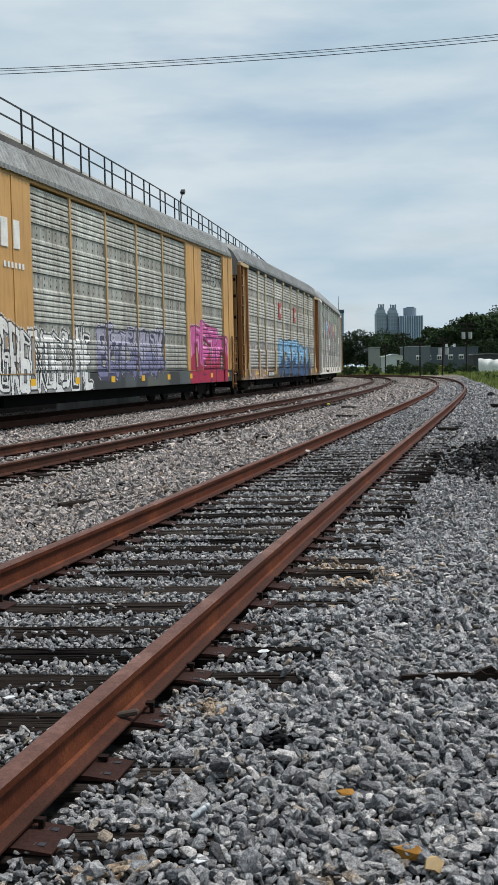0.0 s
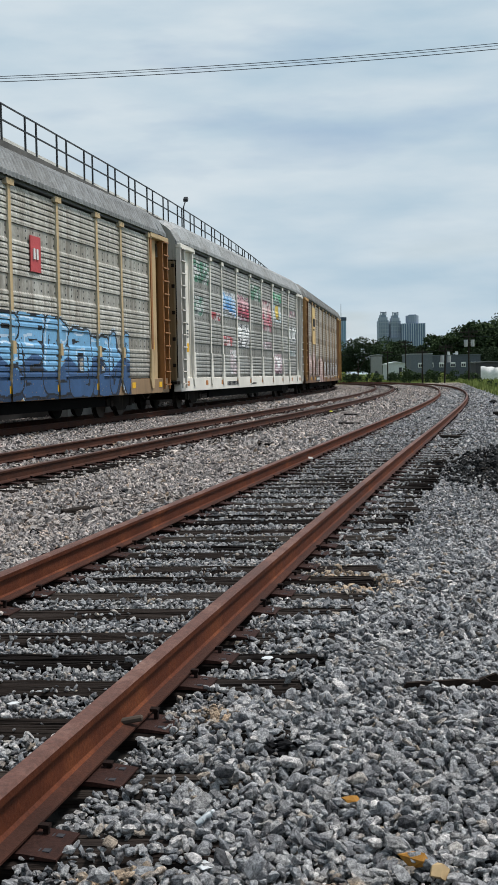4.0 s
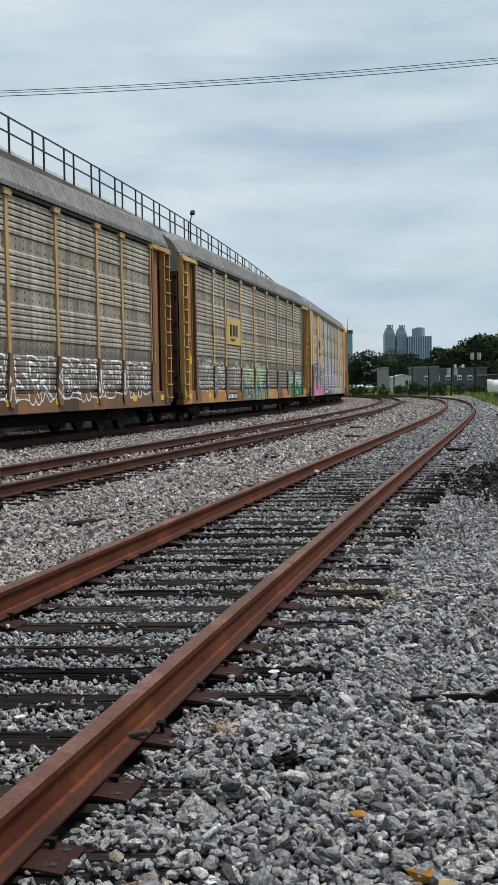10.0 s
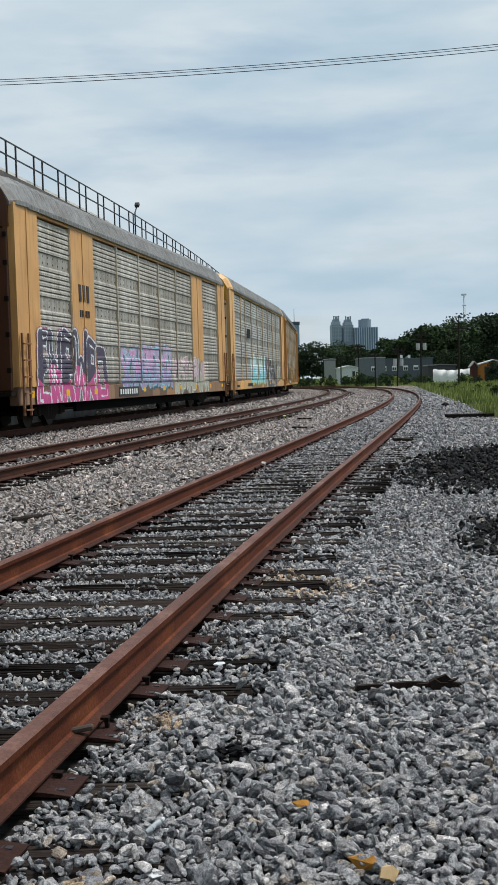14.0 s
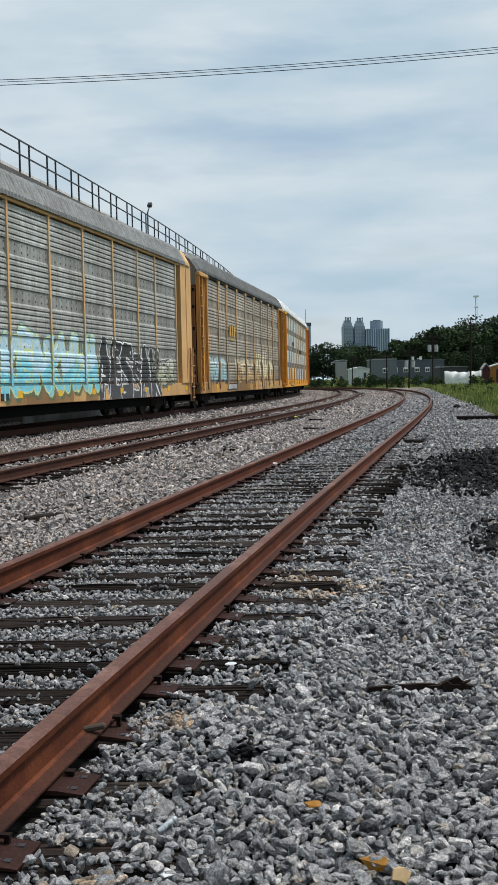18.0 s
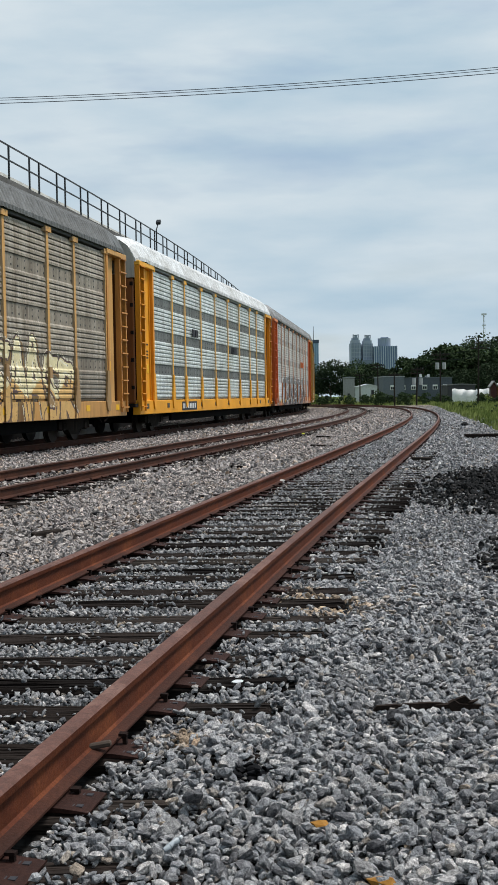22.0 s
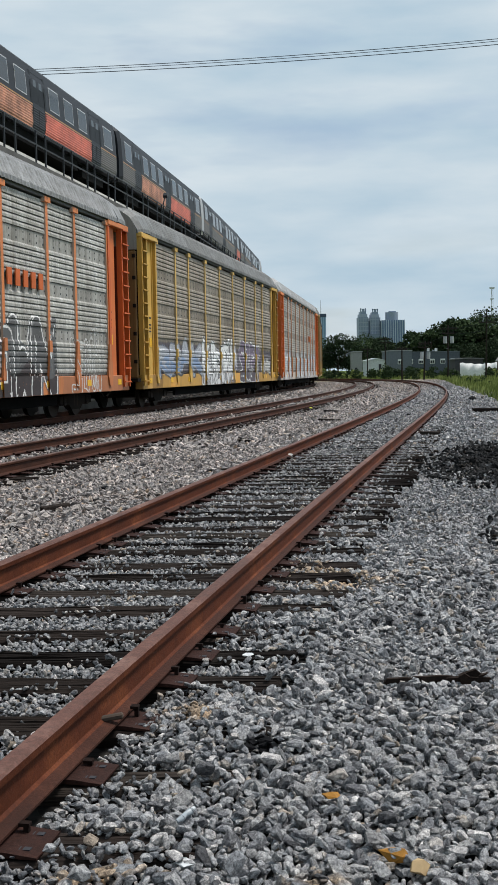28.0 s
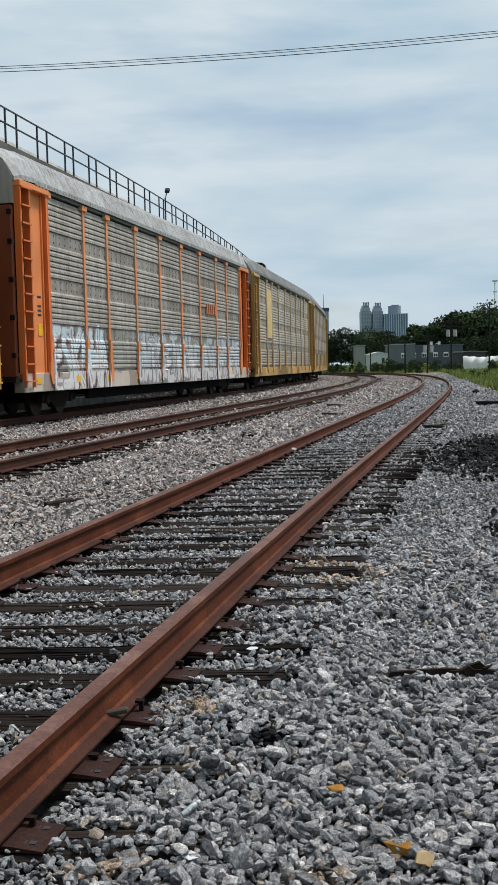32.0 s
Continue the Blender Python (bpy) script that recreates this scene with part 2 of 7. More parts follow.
def sheet_material(name, tint, grime, metal=0.3, rough=0.42, ads=(), dust=0.3, low=None, holes=False):
    """Galvanised side sheets with streaks and brake dust."""
    m = Nodes(name)
    c = m.coord()
    xyz = m.tree.nodes.new("ShaderNodeSeparateXYZ")
    m.put(xyz.inputs[0], c)
    x, z = xyz.outputs[0], xyz.outputs[2]
    spangle = m.noise(5.0, c, 5.0, 0.7)
    streak = m.noise(1.0, m.coord("Object", (5.0, 1.0, 0.35)), 5.0, 0.65)
    col = m.mix(m.span(streak, 0.38, 0.70), tint, grime)
    fine = m.noise(1.0, m.coord("Object", (9.0, 1.0, 5.0)), 5.0, 0.75)
    wide = m.noise(0.55, c, 3.0)
    col = m.mix(1.0, col, m.ramp(fine, (0.34, (0.66, 0.65, 0.63)), (0.6, (1.08, 1.08, 1.08))), "MULTIPLY")
    col = m.mix(1.0, col, m.ramp(wide, (0.35, (0.80, 0.78, 0.75)), (0.62, (1.07, 1.07, 1.07))), "MULTIPLY")
    col = m.mix(1.0, col, m.ramp(spangle, (0.3, (0.80, 0.80, 0.80)), (0.7, (1.14, 1.14, 1.14))), "MULTIPLY")
    dusty = m.math("MULTIPLY", m.span(m.math("ADD", z, m.math("MULTIPLY", spangle, 1.6)), 3.4, 1.9), dust)
    col = m.mix(dusty, col, tuple(v * 0.55 for v in grime))
    if low:  # painted over along the bottom
        f = m.span(m.math("ADD", z, m.math("MULTIPLY", m.noise(1.5, c, 3.0), 0.25)), 2.40, 2.34)
        col = m.mix(m.math("MULTIPLY", f, 0.8), col, m.mix(m.span(streak, 0.35, 0.7), low, tuple(v * 0.6 for v in low)))
    for x0, x1, z0, z1, paint in ads:
        f = m.math("MULTIPLY", m.between(x, x0, x1, 0.01), m.between(z, z0, z1, 0.01))
        blot = m.noise(1.2, m.node("CombineXYZ", X=m.math("ADD", x, z0), Y=m.math("MULTIPLY", z, 1.3), Z=x0), 3.0, 0.6)
        pic = m.ramp(blot, (0.40, paint), (0.47, (0.72, 0.73, 0.73)), (0.53, tuple(0.25 * p for p in paint)), (0.60, paint))
        col = m.mix(m.math("MULTIPLY", f, 0.85), col, pic)
    if holes:  # rows of small slots pressed through the sheets
        sx = m.between(m.math("FRACT", m.math("MULTIPLY", x, 7.0)), 0.16, 0.62, 0.04)
        sz = m.between(m.math("FRACT", m.math("MULTIPLY", m.math("SUBTRACT", z, 1.2), 11.3)), 0.30, 0.62, 0.05)
        sparse = m.span(m.noise(0.9, c, 3.0), 0.40, 0.52)
        col = m.mix(m.math("MULTIPLY", m.math("MULTIPLY", sx, sz), m.math("MULTIPLY", sparse, 0.55)), col, (0.03, 0.03, 0.03))
    m.bump(spangle, 0.12, 0.006)
    return m.done(col, m.ramp(streak, (0.35, (rough, rough, rough)), (0.7, (rough + 0.25,) * 3)), metal, 0.5)


def paint_material(name, color, grime=(0.085, 0.045, 0.028), amount=0.55, patches=0.0):
    m = Nodes(name)
    color = tuple(min(0.8, v * k) for v, k in zip(color, (1.25, 1.18, 1.05)))
    c = m.coord()
    xyz = m.tree.nodes.new("ShaderNodeSeparateXYZ")
    m.put(xyz.inputs[0], c)
    streak = m.noise(1.0, m.coord("Object", (7.0, 7.0, 0.6)), 5.0, 0.65)
    fine = m.noise(14.0, c, 4.0, 0.7)
    fade = m.noise(0.7, c, 3.0)
    col = m.mix(m.math("MULTIPLY", m.span(streak, 0.48, 0.80), amount), color, grime)
    col = m.mix(1.0, col, m.ramp(fade, (0.3, (0.86, 0.85, 0.84)), (0.7, (1.10, 1.10, 1.10))), "MULTIPLY")
    col = m.mix(m.math("MULTIPLY", m.span(fine, 0.64, 0.74), amount), col, grime)
    if patches:  # touched-up lengths of sill
        n = m.tree.nodes.new("ShaderNodeTexWhiteNoise")
        n.noise_dimensions = "1D"
        m.put(n.inputs["W"], m.math("FLOOR", m.math("ADD", m.math("MULTIPLY", xyz.outputs[0], 0.85), m.math("MULTIPLY", fade, 0.8))))
        tone = m.ramp(n.outputs["Value"], (0.0, (0.35, 0.32, 0.30)), (0.30, (0.55, 0.52, 0.5)), (0.42, (1.0, 1.0, 1.0)), (0.72, (1.0, 1.0, 1.0)), (0.9, (1.35, 1.2, 0.9)))
        col = m.mix(patches, col, m.mix(1.0, col, tone, "MULTIPLY"))
    return m.done(col, 0.55, 0.0, 0.4)


def concrete_material(name, color=(0.36, 0.35, 0.33)):
    m = Nodes(name)
    c = m.coord()
    n = m.noise(0.8, m.coord("Object", (1, 1, 0.3)), 6.0, 0.65)
    k = m.noise(22, c, 4.0)
    col = m.ramp(n, (0.3, tuple(v * 0.55 for v in color)), (0.55, color), (0.75, tuple(v * 1.15 for v in color)))
    m.bump(k, 0.3, 0.01)
    return m.done(col, 0.85)


def leaf_material(name, a, b, patch=0.4, share=0.4):
    m = Nodes(name)
    r = m.tree.nodes.new("ShaderNodeNewGeometry").outputs["Random Per Island"]
    n = m.span(m.noise(patch, m.coord(), 4.0), 0.3, 0.7)
    f = m.math("ADD", m.math("MULTIPLY", r, 1 - share), m.math("MULTIPLY", n, share))
    return m.done(m.ramp(f, (0.15, a), (0.85, b)), 0.9, 0.0, 0.03)


def glass_material(name, color=(0.02, 0.024, 0.028)):
    m = Nodes(name)
    return m.done(color, 0.08, 0.0, 0.6)


M_RAIL = rust_material("rusty_rail_steel", (0.092, 0.027, 0.0125), (0.165, 0.054, 0.022), 0.0)
M_BASE = rust_material("grimy_rail_base", (0.046, 0.0185, 0.0125), (0.082, 0.033, 0.021), 0.0)
M_HEAD = rust_material("worn_rail_head", (0.115, 0.056, 0.044), (0.22, 0.135, 0.112), 0.2, 45.0, 0.3)
M_RAIL_OLD = rust_material("dark_rusty_rail_steel", (0.058, 0.0235, 0.0145), (0.10, 0.042, 0.025), 0.0)
M_HEAD_OLD = rust_material("dull_rail_head", (0.085, 0.047, 0.038), (0.16, 0.10, 0.082), 0.2, 45.0, 0.3)
M_PLATE = rust_material("rusty_plate", (0.032, 0.0145, 0.0115), (0.06, 0.027, 0.020), 0.0)
M_SPIKE = rust_material("grimy_spike", (0.014, 0.0075, 0.006), (0.035, 0.017, 0.013), 0.0)
M_TIE = tie_material("creosoted_timber")
M_STONE = stone_material("crushed_granite", 1.03)
M_COAL = stone_material("black_spilled_stone", 0.08)
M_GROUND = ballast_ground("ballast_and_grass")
M_BLACK = plain("black_underframe", (0.006, 0.006, 0.006), 0.9, 0.0, spec=0.04)
M_DIRTY = plain("dirty_truck_steel", (0.016, 0.013, 0.011), 0.85, 0.0, spec=0.08)
M_WHEEL = plain("wheel_steel", (0.035, 0.027, 0.022), 0.6, 0.2, spec=0.1)
M_YELLOW = plain("yellow_reflector", (0.75, 0.42, 0.02), 0.45)
M_WHITE = plain("white_marking", (0.7, 0.7, 0.68), 0.6)
M_INK = plain("dark_marking", (0.03, 0.03, 0.035), 0.6)
M_CONC = concrete_material("stained_concrete")
M_RAILING = plain("dark_steel_railing", (0.03, 0.033, 0.037), 0.5, 0.3)
M_GLASS = glass_material("dark_window_glass")
M_BARK = plain("bark", (0.06, 0.045, 0.035), 0.9)
M_LEAF = leaf_material("dark_leaves", (0.016, 0.026, 0.016), (0.046, 0.064, 0.034), 0.22, 0.75)
M_LEAF2 = leaf_material("fresh_leaves", (0.022, 0.036, 0.019), (0.062, 0.088, 0.040), 0.22, 0.7)
M_GRASS = leaf_material("grass_blades", (0.075, 0.11, 0.026), (0.30, 0.33, 0.11), 0.3, 0.85)
M_POLE = plain("weathered_pole", (0.032, 0.027, 0.024), 0.9, spec=0.05)
M_WIRE = plain("dark_cable", (0.02, 0.022, 0.026), 0.5)

# ---- mesh helpers ----


def part(name, bm, material, parent=None, label=""):
    me = bpy.data.meshes.new(name)
    bm.to_mesh(me)
    bm.free()
    return piece(name, me, material, parent, label)


def piece(name, me, material, parent=None, label=""):
    for mat in material if isinstance(material, (list, tuple)) else [material]:
        if mat.name not in me.materials:
            me.materials.append(mat)
    ob = new(name, me)
    ob.parent = parent
    if label:
        tagged(ob, label)
    return ob


def mesh_from(name, verts, faces, smooth=False):
    me = bpy.data.meshes.new(name)
    me.from_pydata([tuple(v) for v in verts], [], faces)
    if smooth:
        me.polygons.foreach_set("use_smooth", [True] * len(me.polygons))
    me.update()
    return me


def box(bm, x0, x1, y0, y1, z0, z1):
    v = [bm.verts.new((x, y, z)) for x in (x0, x1) for y in (y0, y1) for z in (z0, z1)]
    for f in ((0, 1, 3, 2), (4, 6, 7, 5), (0, 4, 5, 1), (2, 3, 7, 6), (0, 2, 6, 4), (1, 5, 7, 3)):
        bm.faces.new([v[i] for i in f])
    return v


def boxes(*dims):
    bm = bmesh.new()
    for d in dims:
        box(bm, *d)
    return bm


def soft_box(x0, x1, y0, y1, z0, z1, r=0.02):
    bm = boxes((x0, x1, y0, y1, z0, z1))
    bmesh.ops.bevel(bm, geom=bm.edges[:], offset=r, segments=1, affect="EDGES")
    return bm


def prism(bm, outline, axis, lo, hi):
    """An outline in the two other axes, pushed along axis from lo to hi."""
    def at(a, b, c):
        return {"x": (c, a, b), "y": (a, c, b), "z": (a, b, c)}[axis]
    n = len(outline)
    p = [bm.verts.new(at(a, b, lo)) for a, b in outline]
    q = [bm.verts.new(at(a, b, hi)) for a, b in outline]
    bm.faces.new(p)
    bm.faces.new(q[::-1])
    for i in range(n):
        bm.faces.new((p[i], q[i], q[(i + 1) % n], p[(i + 1) % n]))
    return p + q


def rod(bm, a, b, r0, r1=None, n=8):
    a, b = Vector(a), Vector(b)
    r1 = r0 if r1 is None else r1
    d = (b - a).normalized()
    u = d.orthogonal().normalized()
    w = d.cross(u)
    ring = [[bm.verts.new(p + (u * math.cos(k) + w * math.sin(k)) * r) for k in (2 * math.pi * i / n for i in range(n))] for p, r in ((a, r0), (b, r1))]
    for i in range(n):
        bm.faces.new((ring[0][i], ring[0][(i + 1) % n], ring[1][(i + 1) % n], ring[1][i]))
    bm.faces.new(ring[0][::-1])
    bm.faces.new(ring[1])


def facing(bm):
    bmesh.ops.recalc_face_normals(bm, faces=bm.faces[:])
    return bm


# ---- the alignment ----
STEP = 0.5
S = np.arange(-80, 720, STEP)
BEND_AT = (-80, 0, 12, 25, 40, 60, 80, 110, 150, 290, 340, 720)
BEND = (1.52, 1.52, 0.22, -0.33, -1.26, -1.93, -1.40, -4.33, -4.56, -4.55, 0.0, 0.0)
kap = np.interp(S, BEND_AT, BEND) / 1000
turn = np.concatenate([[0], np.cumsum((kap[1:] + kap[:-1]) / 2 * STEP)])
turn += 0.2109 - np.interp(0, S, turn)
gx = np.concatenate([[0], np.cumsum((np.sin(turn[1:]) + np.sin(turn[:-1])) / 2 * STEP)])
gy = np.concatenate([[0], np.cumsum((np.cos(turn[1:]) + np.cos(turn[:-1])) / 2 * STEP)])
gx += -0.2275 - np.interp(0, S, gx)
gy += 5.5734 - np.interp(0, S, gy)


class Lane:
    """A line that keeps a set distance to the left of the nearest rail; s is measured along it."""

    def __init__(self, off):
        self.x, self.y = gx - off * np.cos(turn), gy + off * np.sin(turn)
        self.s = np.concatenate([[0], np.cumsum(np.hypot(np.diff(self.x), np.diff(self.y)))])
        self.s -= np.interp(0, S, self.s)

    def at(self, s):
        if s < self.s[0]:  # straight on before the first bend
            h, d = float(turn[0]), s - float(self.s[0])
            return float(self.x[0]) + d * math.sin(h), float(self.y[0]) + d * math.cos(h), h
        return float(np.interp(s, self.s, self.x)), float(np.interp(s, self.s, self.y)), float(np.interp(s, self.s, turn))

    def point(self, s, left=0.0, z=0.0):
        x, y, h = self.at(s)
        return Vector((x - left * math.cos(h), y + left * math.sin(h), z))

    def place(self, s, z=0.0, base=0.0):
        """Pose of a rigid thing whose +x runs along the lane; base: distance between its two pivots."""
        if base:
            a, b = self.point(s - base / 2), self.point(s + base / 2)
            d, mid = b - a, (a + b) / 2
        else:
            mid, h = self.point(s), self.at(s)[2]
            d = Vector((math.sin(h), math.cos(h), 0))
        return Matrix.Translation((mid.x, mid.y, z)) @ Matrix.Rotation(math.atan2(d.y, d.x), 4, "Z")

    def sweep(self, name, profile, s0, s1, step, closed=True, bump=0.0):
        """Pushes a profile of (left, z) along the lane."""
        n, ss = len(profile), np.arange(s0, s1 + 1e-6, step)
        verts = [self.point(s, l, z) for s in ss for l, z in profile]
        m = n if closed else n - 1
        faces = [(i * n + j, i * n + (j + 1) % n, (i + 1) * n + (j + 1) % n, (i + 1) * n + j) for i in range(len(ss) - 1) for j in range(m)]
        if closed:
            faces += [tuple(range(n))[::-1], tuple(range((len(ss) - 1) * n, len(ss) * n))]
        return mesh_from(name, verts, faces)


NEAR = Lane(0.7525)
MID = Lane(5.585)
MAIN = Lane(10.924)
RAIL_TOP = 0.188
SKEW = 8.2                      # the near track's ties lie askew, right ends further on
SLANT = math.tan(radians(SKEW))
# ---- ground: one sheet to the horizon ----


def graded(near, far, fine, grow):
    a, step = [near], fine
    while a[-1] < far:
        a.append(a[-1] + step)
        step *= grow
    return a


def ground_height(x, y):
    right = x - (-0.2275 + (y - 5.57) * 0.218)
    shoulder = 0.042 * max(0.0, 1 - abs(right - 0.85) / 0.65) * max(0.0, min(1.0, (y - 5.5) / 3.0, (30 - y) / 6.0))
    return -0.062 - shoulder + 0.016 * noise.noise(Vector((x * 0.9, y * 0.9, 0))) + 0.02 * noise.noise(Vector((x * 0.23, y * 0.23, 3)))


def build_ground():
    ys = [-v for v in graded(2.0, 2500, 2.0, 1.5)][::-1] + graded(2.2, 4000, 0.2, 1.035)
    right = graded(0.1, 2500, 0.2, 1.05)
    xs = [-v for v in right][::-1] + right
    verts, faces, n = [], [], len(xs)
    for y in ys:
        for x in xs:
            verts.append((x, y, ground_height(x, y) if abs(x) < 60 and 0 < y < 160 else -0.06))
    for j in range(len(ys) - 1):
        for i in range(n - 1):
            faces.append((j * n + i, j * n + i + 1, (j + 1) * n + i + 1, (j + 1) * n + i))
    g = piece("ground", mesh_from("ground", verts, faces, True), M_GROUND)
    tagged(g, "grey crushed stone ballast running out into weedy grass", "ground", kind="structure")


build_ground()

# ---- tracks ----
RAIL_SECTION = [(-0.063, 0.026), (-0.063, 0.034), (-0.022, 0.047), (-0.012, 0.057), (-0.011, 0.142), (-0.030, 0.152), (-0.033, 0.178), (-0.025, 0.188),
                (0.025, 0.188), (0.033, 0.178), (0.030, 0.152), (0.011, 0.142), (0.012, 0.057), (0.022, 0.047), (0.063, 0.034), (0.063, 0.026)]


def rail(lane, left, s0, s1, parent, step):
    me = lane.sweep("rail", [(left + l, z) for l, z in RAIL_SECTION], s0, s1, step)
    ob = piece("rail", me, M_RAIL if lane is NEAR else M_RAIL_OLD, parent, "brown rusty steel rail with a worn top")
    me.materials.append(M_HEAD if lane is NEAR else M_HEAD_OLD)
    me.materials.append(M_BASE)
    n = len(RAIL_SECTION)
    for p in me.polygons:
        if p.index % n in (6, 7, 8) and len(p.vertices) == 4:
            p.material_index = 1
        elif p.index % n in (0, 1, 13, 14, 15):
            p.material_index = 2
    return ob


def tie_mesh(seed):
    rnd = random.Random(seed)
    x0, x1 = -1.30 + rnd.uniform(-.04, .04), 1.30 + rnd.uniform(-.04, .04)
    # the top is split by lengthwise checks, with worn edges
    ys = [-0.114, -0.098] + [-0.085 + 0.17 * (k + rnd.uniform(0.2, 0.8)) / 5 for k in range(5)] + [0.098, 0.114]
    cross = [(-0.114, -0.17)]
    for k, y in enumerate(ys):
        if 1 < k < len(ys) - 2:
            cross += [(y - 0.006, 0.0), (y, -rnd.uniform(0.006, 0.022)), (y + 0.006, 0.0)]
        else:
            cross.append((y, -0.016 if k in (0, len(ys) - 1) else -0.002))
    cross.append((0.114, -0.17))
    n, m = len(cross), 12
    verts = []
    sway = [rnd.uniform(-0.008, 0.008) for _ in range(m)]
    for i in range(m):
        x = x0 + (x1 - x0) * i / (m - 1) + rnd.uniform(-0.05, 0.05) * (0 < i < m - 1)
        for y, z in cross:
            verts.append((x + (rnd.uniform(-0.02, 0.012) if i in (0, m - 1) else 0), y + sway[i] + rnd.uniform(-0.004, 0.004), z + (rnd.uniform(-0.009, 0.004) if z > -0.1 else 0)))
    bm = bmesh.new()
    vs = [bm.verts.new(v) for v in verts]
    for i in range(m - 1):
        for j in range(n - 1):
            bm.faces.new((vs[i * n + j], vs[(i + 1) * n + j], vs[(i + 1) * n + j + 1], vs[i * n + j + 1]))
    bm.faces.new(vs[:n])
    bm.faces.new(vs[-n:])
    return facing(bm)


def make_mesh(name, bm, *mats):
    me = bpy.data.meshes.new(name)
    bm.to_mesh(me)
    bm.free()
    for mat in mats:
        me.materials.append(mat)
    return me


TIE_MESHES = [make_mesh("tie", tie_mesh(k), M_TIE) for k in range(7)]


def plate_mesh():
    bm = bmesh.new()
    prism(bm, [(-0.18, 0.0), (-0.18, 0.006), (-0.085, 0.016), (0.085, 0.016), (0.18, 0.006), (0.18, 0.0)], "y", -0.095, 0.095)
    return facing(bm)


def hole_mesh():
    return boxes(*[(x - 0.011, x + 0.011, y - 0.011, y + 0.011, 0.0065, 0.0132) for x in (-0.135, 0.135, -0.105, 0.105) for y in (-0.055, 0.05)])


def spike_mesh():
    bm = boxes((-0.008, 0.008, -0.008, 0.008, -0.03, 0.026), (-0.022, 0.011, -0.012, 0.012, 0.021, 0.032))
    return bm


PLATE = make_mesh("tie_plate", plate_mesh(), M_PLATE)
HOLE = make_mesh("spike_hole", hole_mesh(), M_INK)
SPIKE = make_mesh("spike", spike_mesh(), M_SPIKE)


NEAR_TIES = (-2.54, -1.97, -1.40, -0.81, -0.36, 0.14, 0.73, 1.26, 1.79, 2.23, 2.80, 3.20, 3.69, 4.20, 4.74, 5.25, 5.71, 6.24)


def tie_stations(s0, s1, seed):
    """Along, sideways shift and skew of each tie; the ones of the near track beside the eye are not quite even."""
    rnd = random.Random(seed)
    out, s = [], s0
    while s < s1:
        out.append((s + rnd.uniform(-0.035, 0.035), rnd.uniform(-0.10, 0.10), rnd.uniform(-1.6, 1.6)))
        s += 0.508
    if seed == 1:
        known = [(v, rnd.uniform(-0.08, -0.02), SKEW + rnd.uniform(-0.8, 0.8)) for v in NEAR_TIES]
        first, last = NEAR_TIES[0] - 0.3, NEAR_TIES[-1] + 0.3
        out = [(a, b * 0.5 - 0.05, c * 0.5 + SKEW) for a, b, c in out if a < first] + known + [(a, b * 0.6 - 0.07, c * 0.6 + SKEW) for a, b, c in out if a > last]
    return out


def put(me, name, parent, m):
    ob = new(name, me)
    ob.parent = parent
    ob.matrix_basis = m
    return ob


def joined(name, me, mats, poses, parent, label):
    """Many alike small pieces as one mesh."""
    co = np.array([v.co[:] for v in me.vertices])
    fs = [tuple(p.vertices) for p in me.polygons]
    verts, faces = [], []
    for m in poses:
        a = np.array(m)
        k = len(verts)
        verts.extend((co @ a[:3, :3].T + a[:3, 3]).tolist())
        faces.extend(tuple(i + k for i in f) for f in fs)
    ob = piece(name, mesh_from(name, verts, faces), mats, parent, label)
    tagged(ob, kind="stuff")
    return ob


def build_track(name, lane, s0, s1, seed, near_to, far_to, label):
    track = tagged(new(name), label, "railway track", kind="structure")
    for left in (-0.7525, 0.7525):
        rail(lane, left, s0, s1, track, 1.0)
    rest, plates, spikes = [], [], []
    for i, (s, shift, yaw) in enumerate(tie_stations(s0 + 0.2, far_to, seed)):
        m = lane.place(s) @ pose(0, shift, random.Random(i).uniform(-0.012, 0.004), 0, 0, 90 + yaw)
        if -8 < s < near_to:
            put(TIE_MESHES[(i * 5 + seed) % 7], "tie", track, m)
        else:
            rest.append(m)
        for left in (-0.7525, 0.7525):
            q = lane.place(s - left * (SLANT if lane is NEAR else 0)) @ pose(0, left, -0.002, 0, 0, 90 + (yaw - (SKEW if lane is NEAR else 0)) * 0.3)
            spk = [q @ pose(sx * 0.092, sy * (0.055 if (i + k) % 3 else 0.035), 0.004 + 0.008 * ((i * 7 + k * 3) % 4), 9 * math.sin(i + 2 * k), 0, 0 if sx > 0 else 180)
                   for k, (sx, sy) in enumerate(((1, 1), (-1, -1), (1, -1), (-1, 1)))]
            if -5 < s < min(near_to, 26):
                pl = put(PLATE, "tie_plate", track, q)
                put(HOLE, "spike_hole", pl, Matrix())
                for sp in spk[:3]:
                    put(SPIKE, "spike", track, sp)
            elif s < 60:
                plates.append(q)
                spikes.extend(spk[:2])
    if rest:
        joined("tie", TIE_MESHES[0], M_TIE, rest, track, "distant dark timber ties")
    if plates:
        joined("tie_plate", PLATE, M_PLATE, plates, track, "distant rusty tie plates")
        joined("spike", SPIKE, M_SPIKE, spikes, track, "distant rusty spikes")
    return track


build_track("track_1", NEAR, -24.32, 330, 1, 120, 150, "rusty railway track on dark timber ties in grey ballast")
build_track("track_2", MID, -24.416, 330, 2, 100, 130, "rusty railway track with closely seen timber ties")
build_track("track_3", MAIN, -24.416, 560, 3, 55, 110, "railway track in use under the freight train")

# ---- autorack wagons ----
EAVE, SILL_LO, SILL_HI, HALF = 5.78, 0.66, 1.13, 1.60  # above the rail top
BODY_END = 13.55


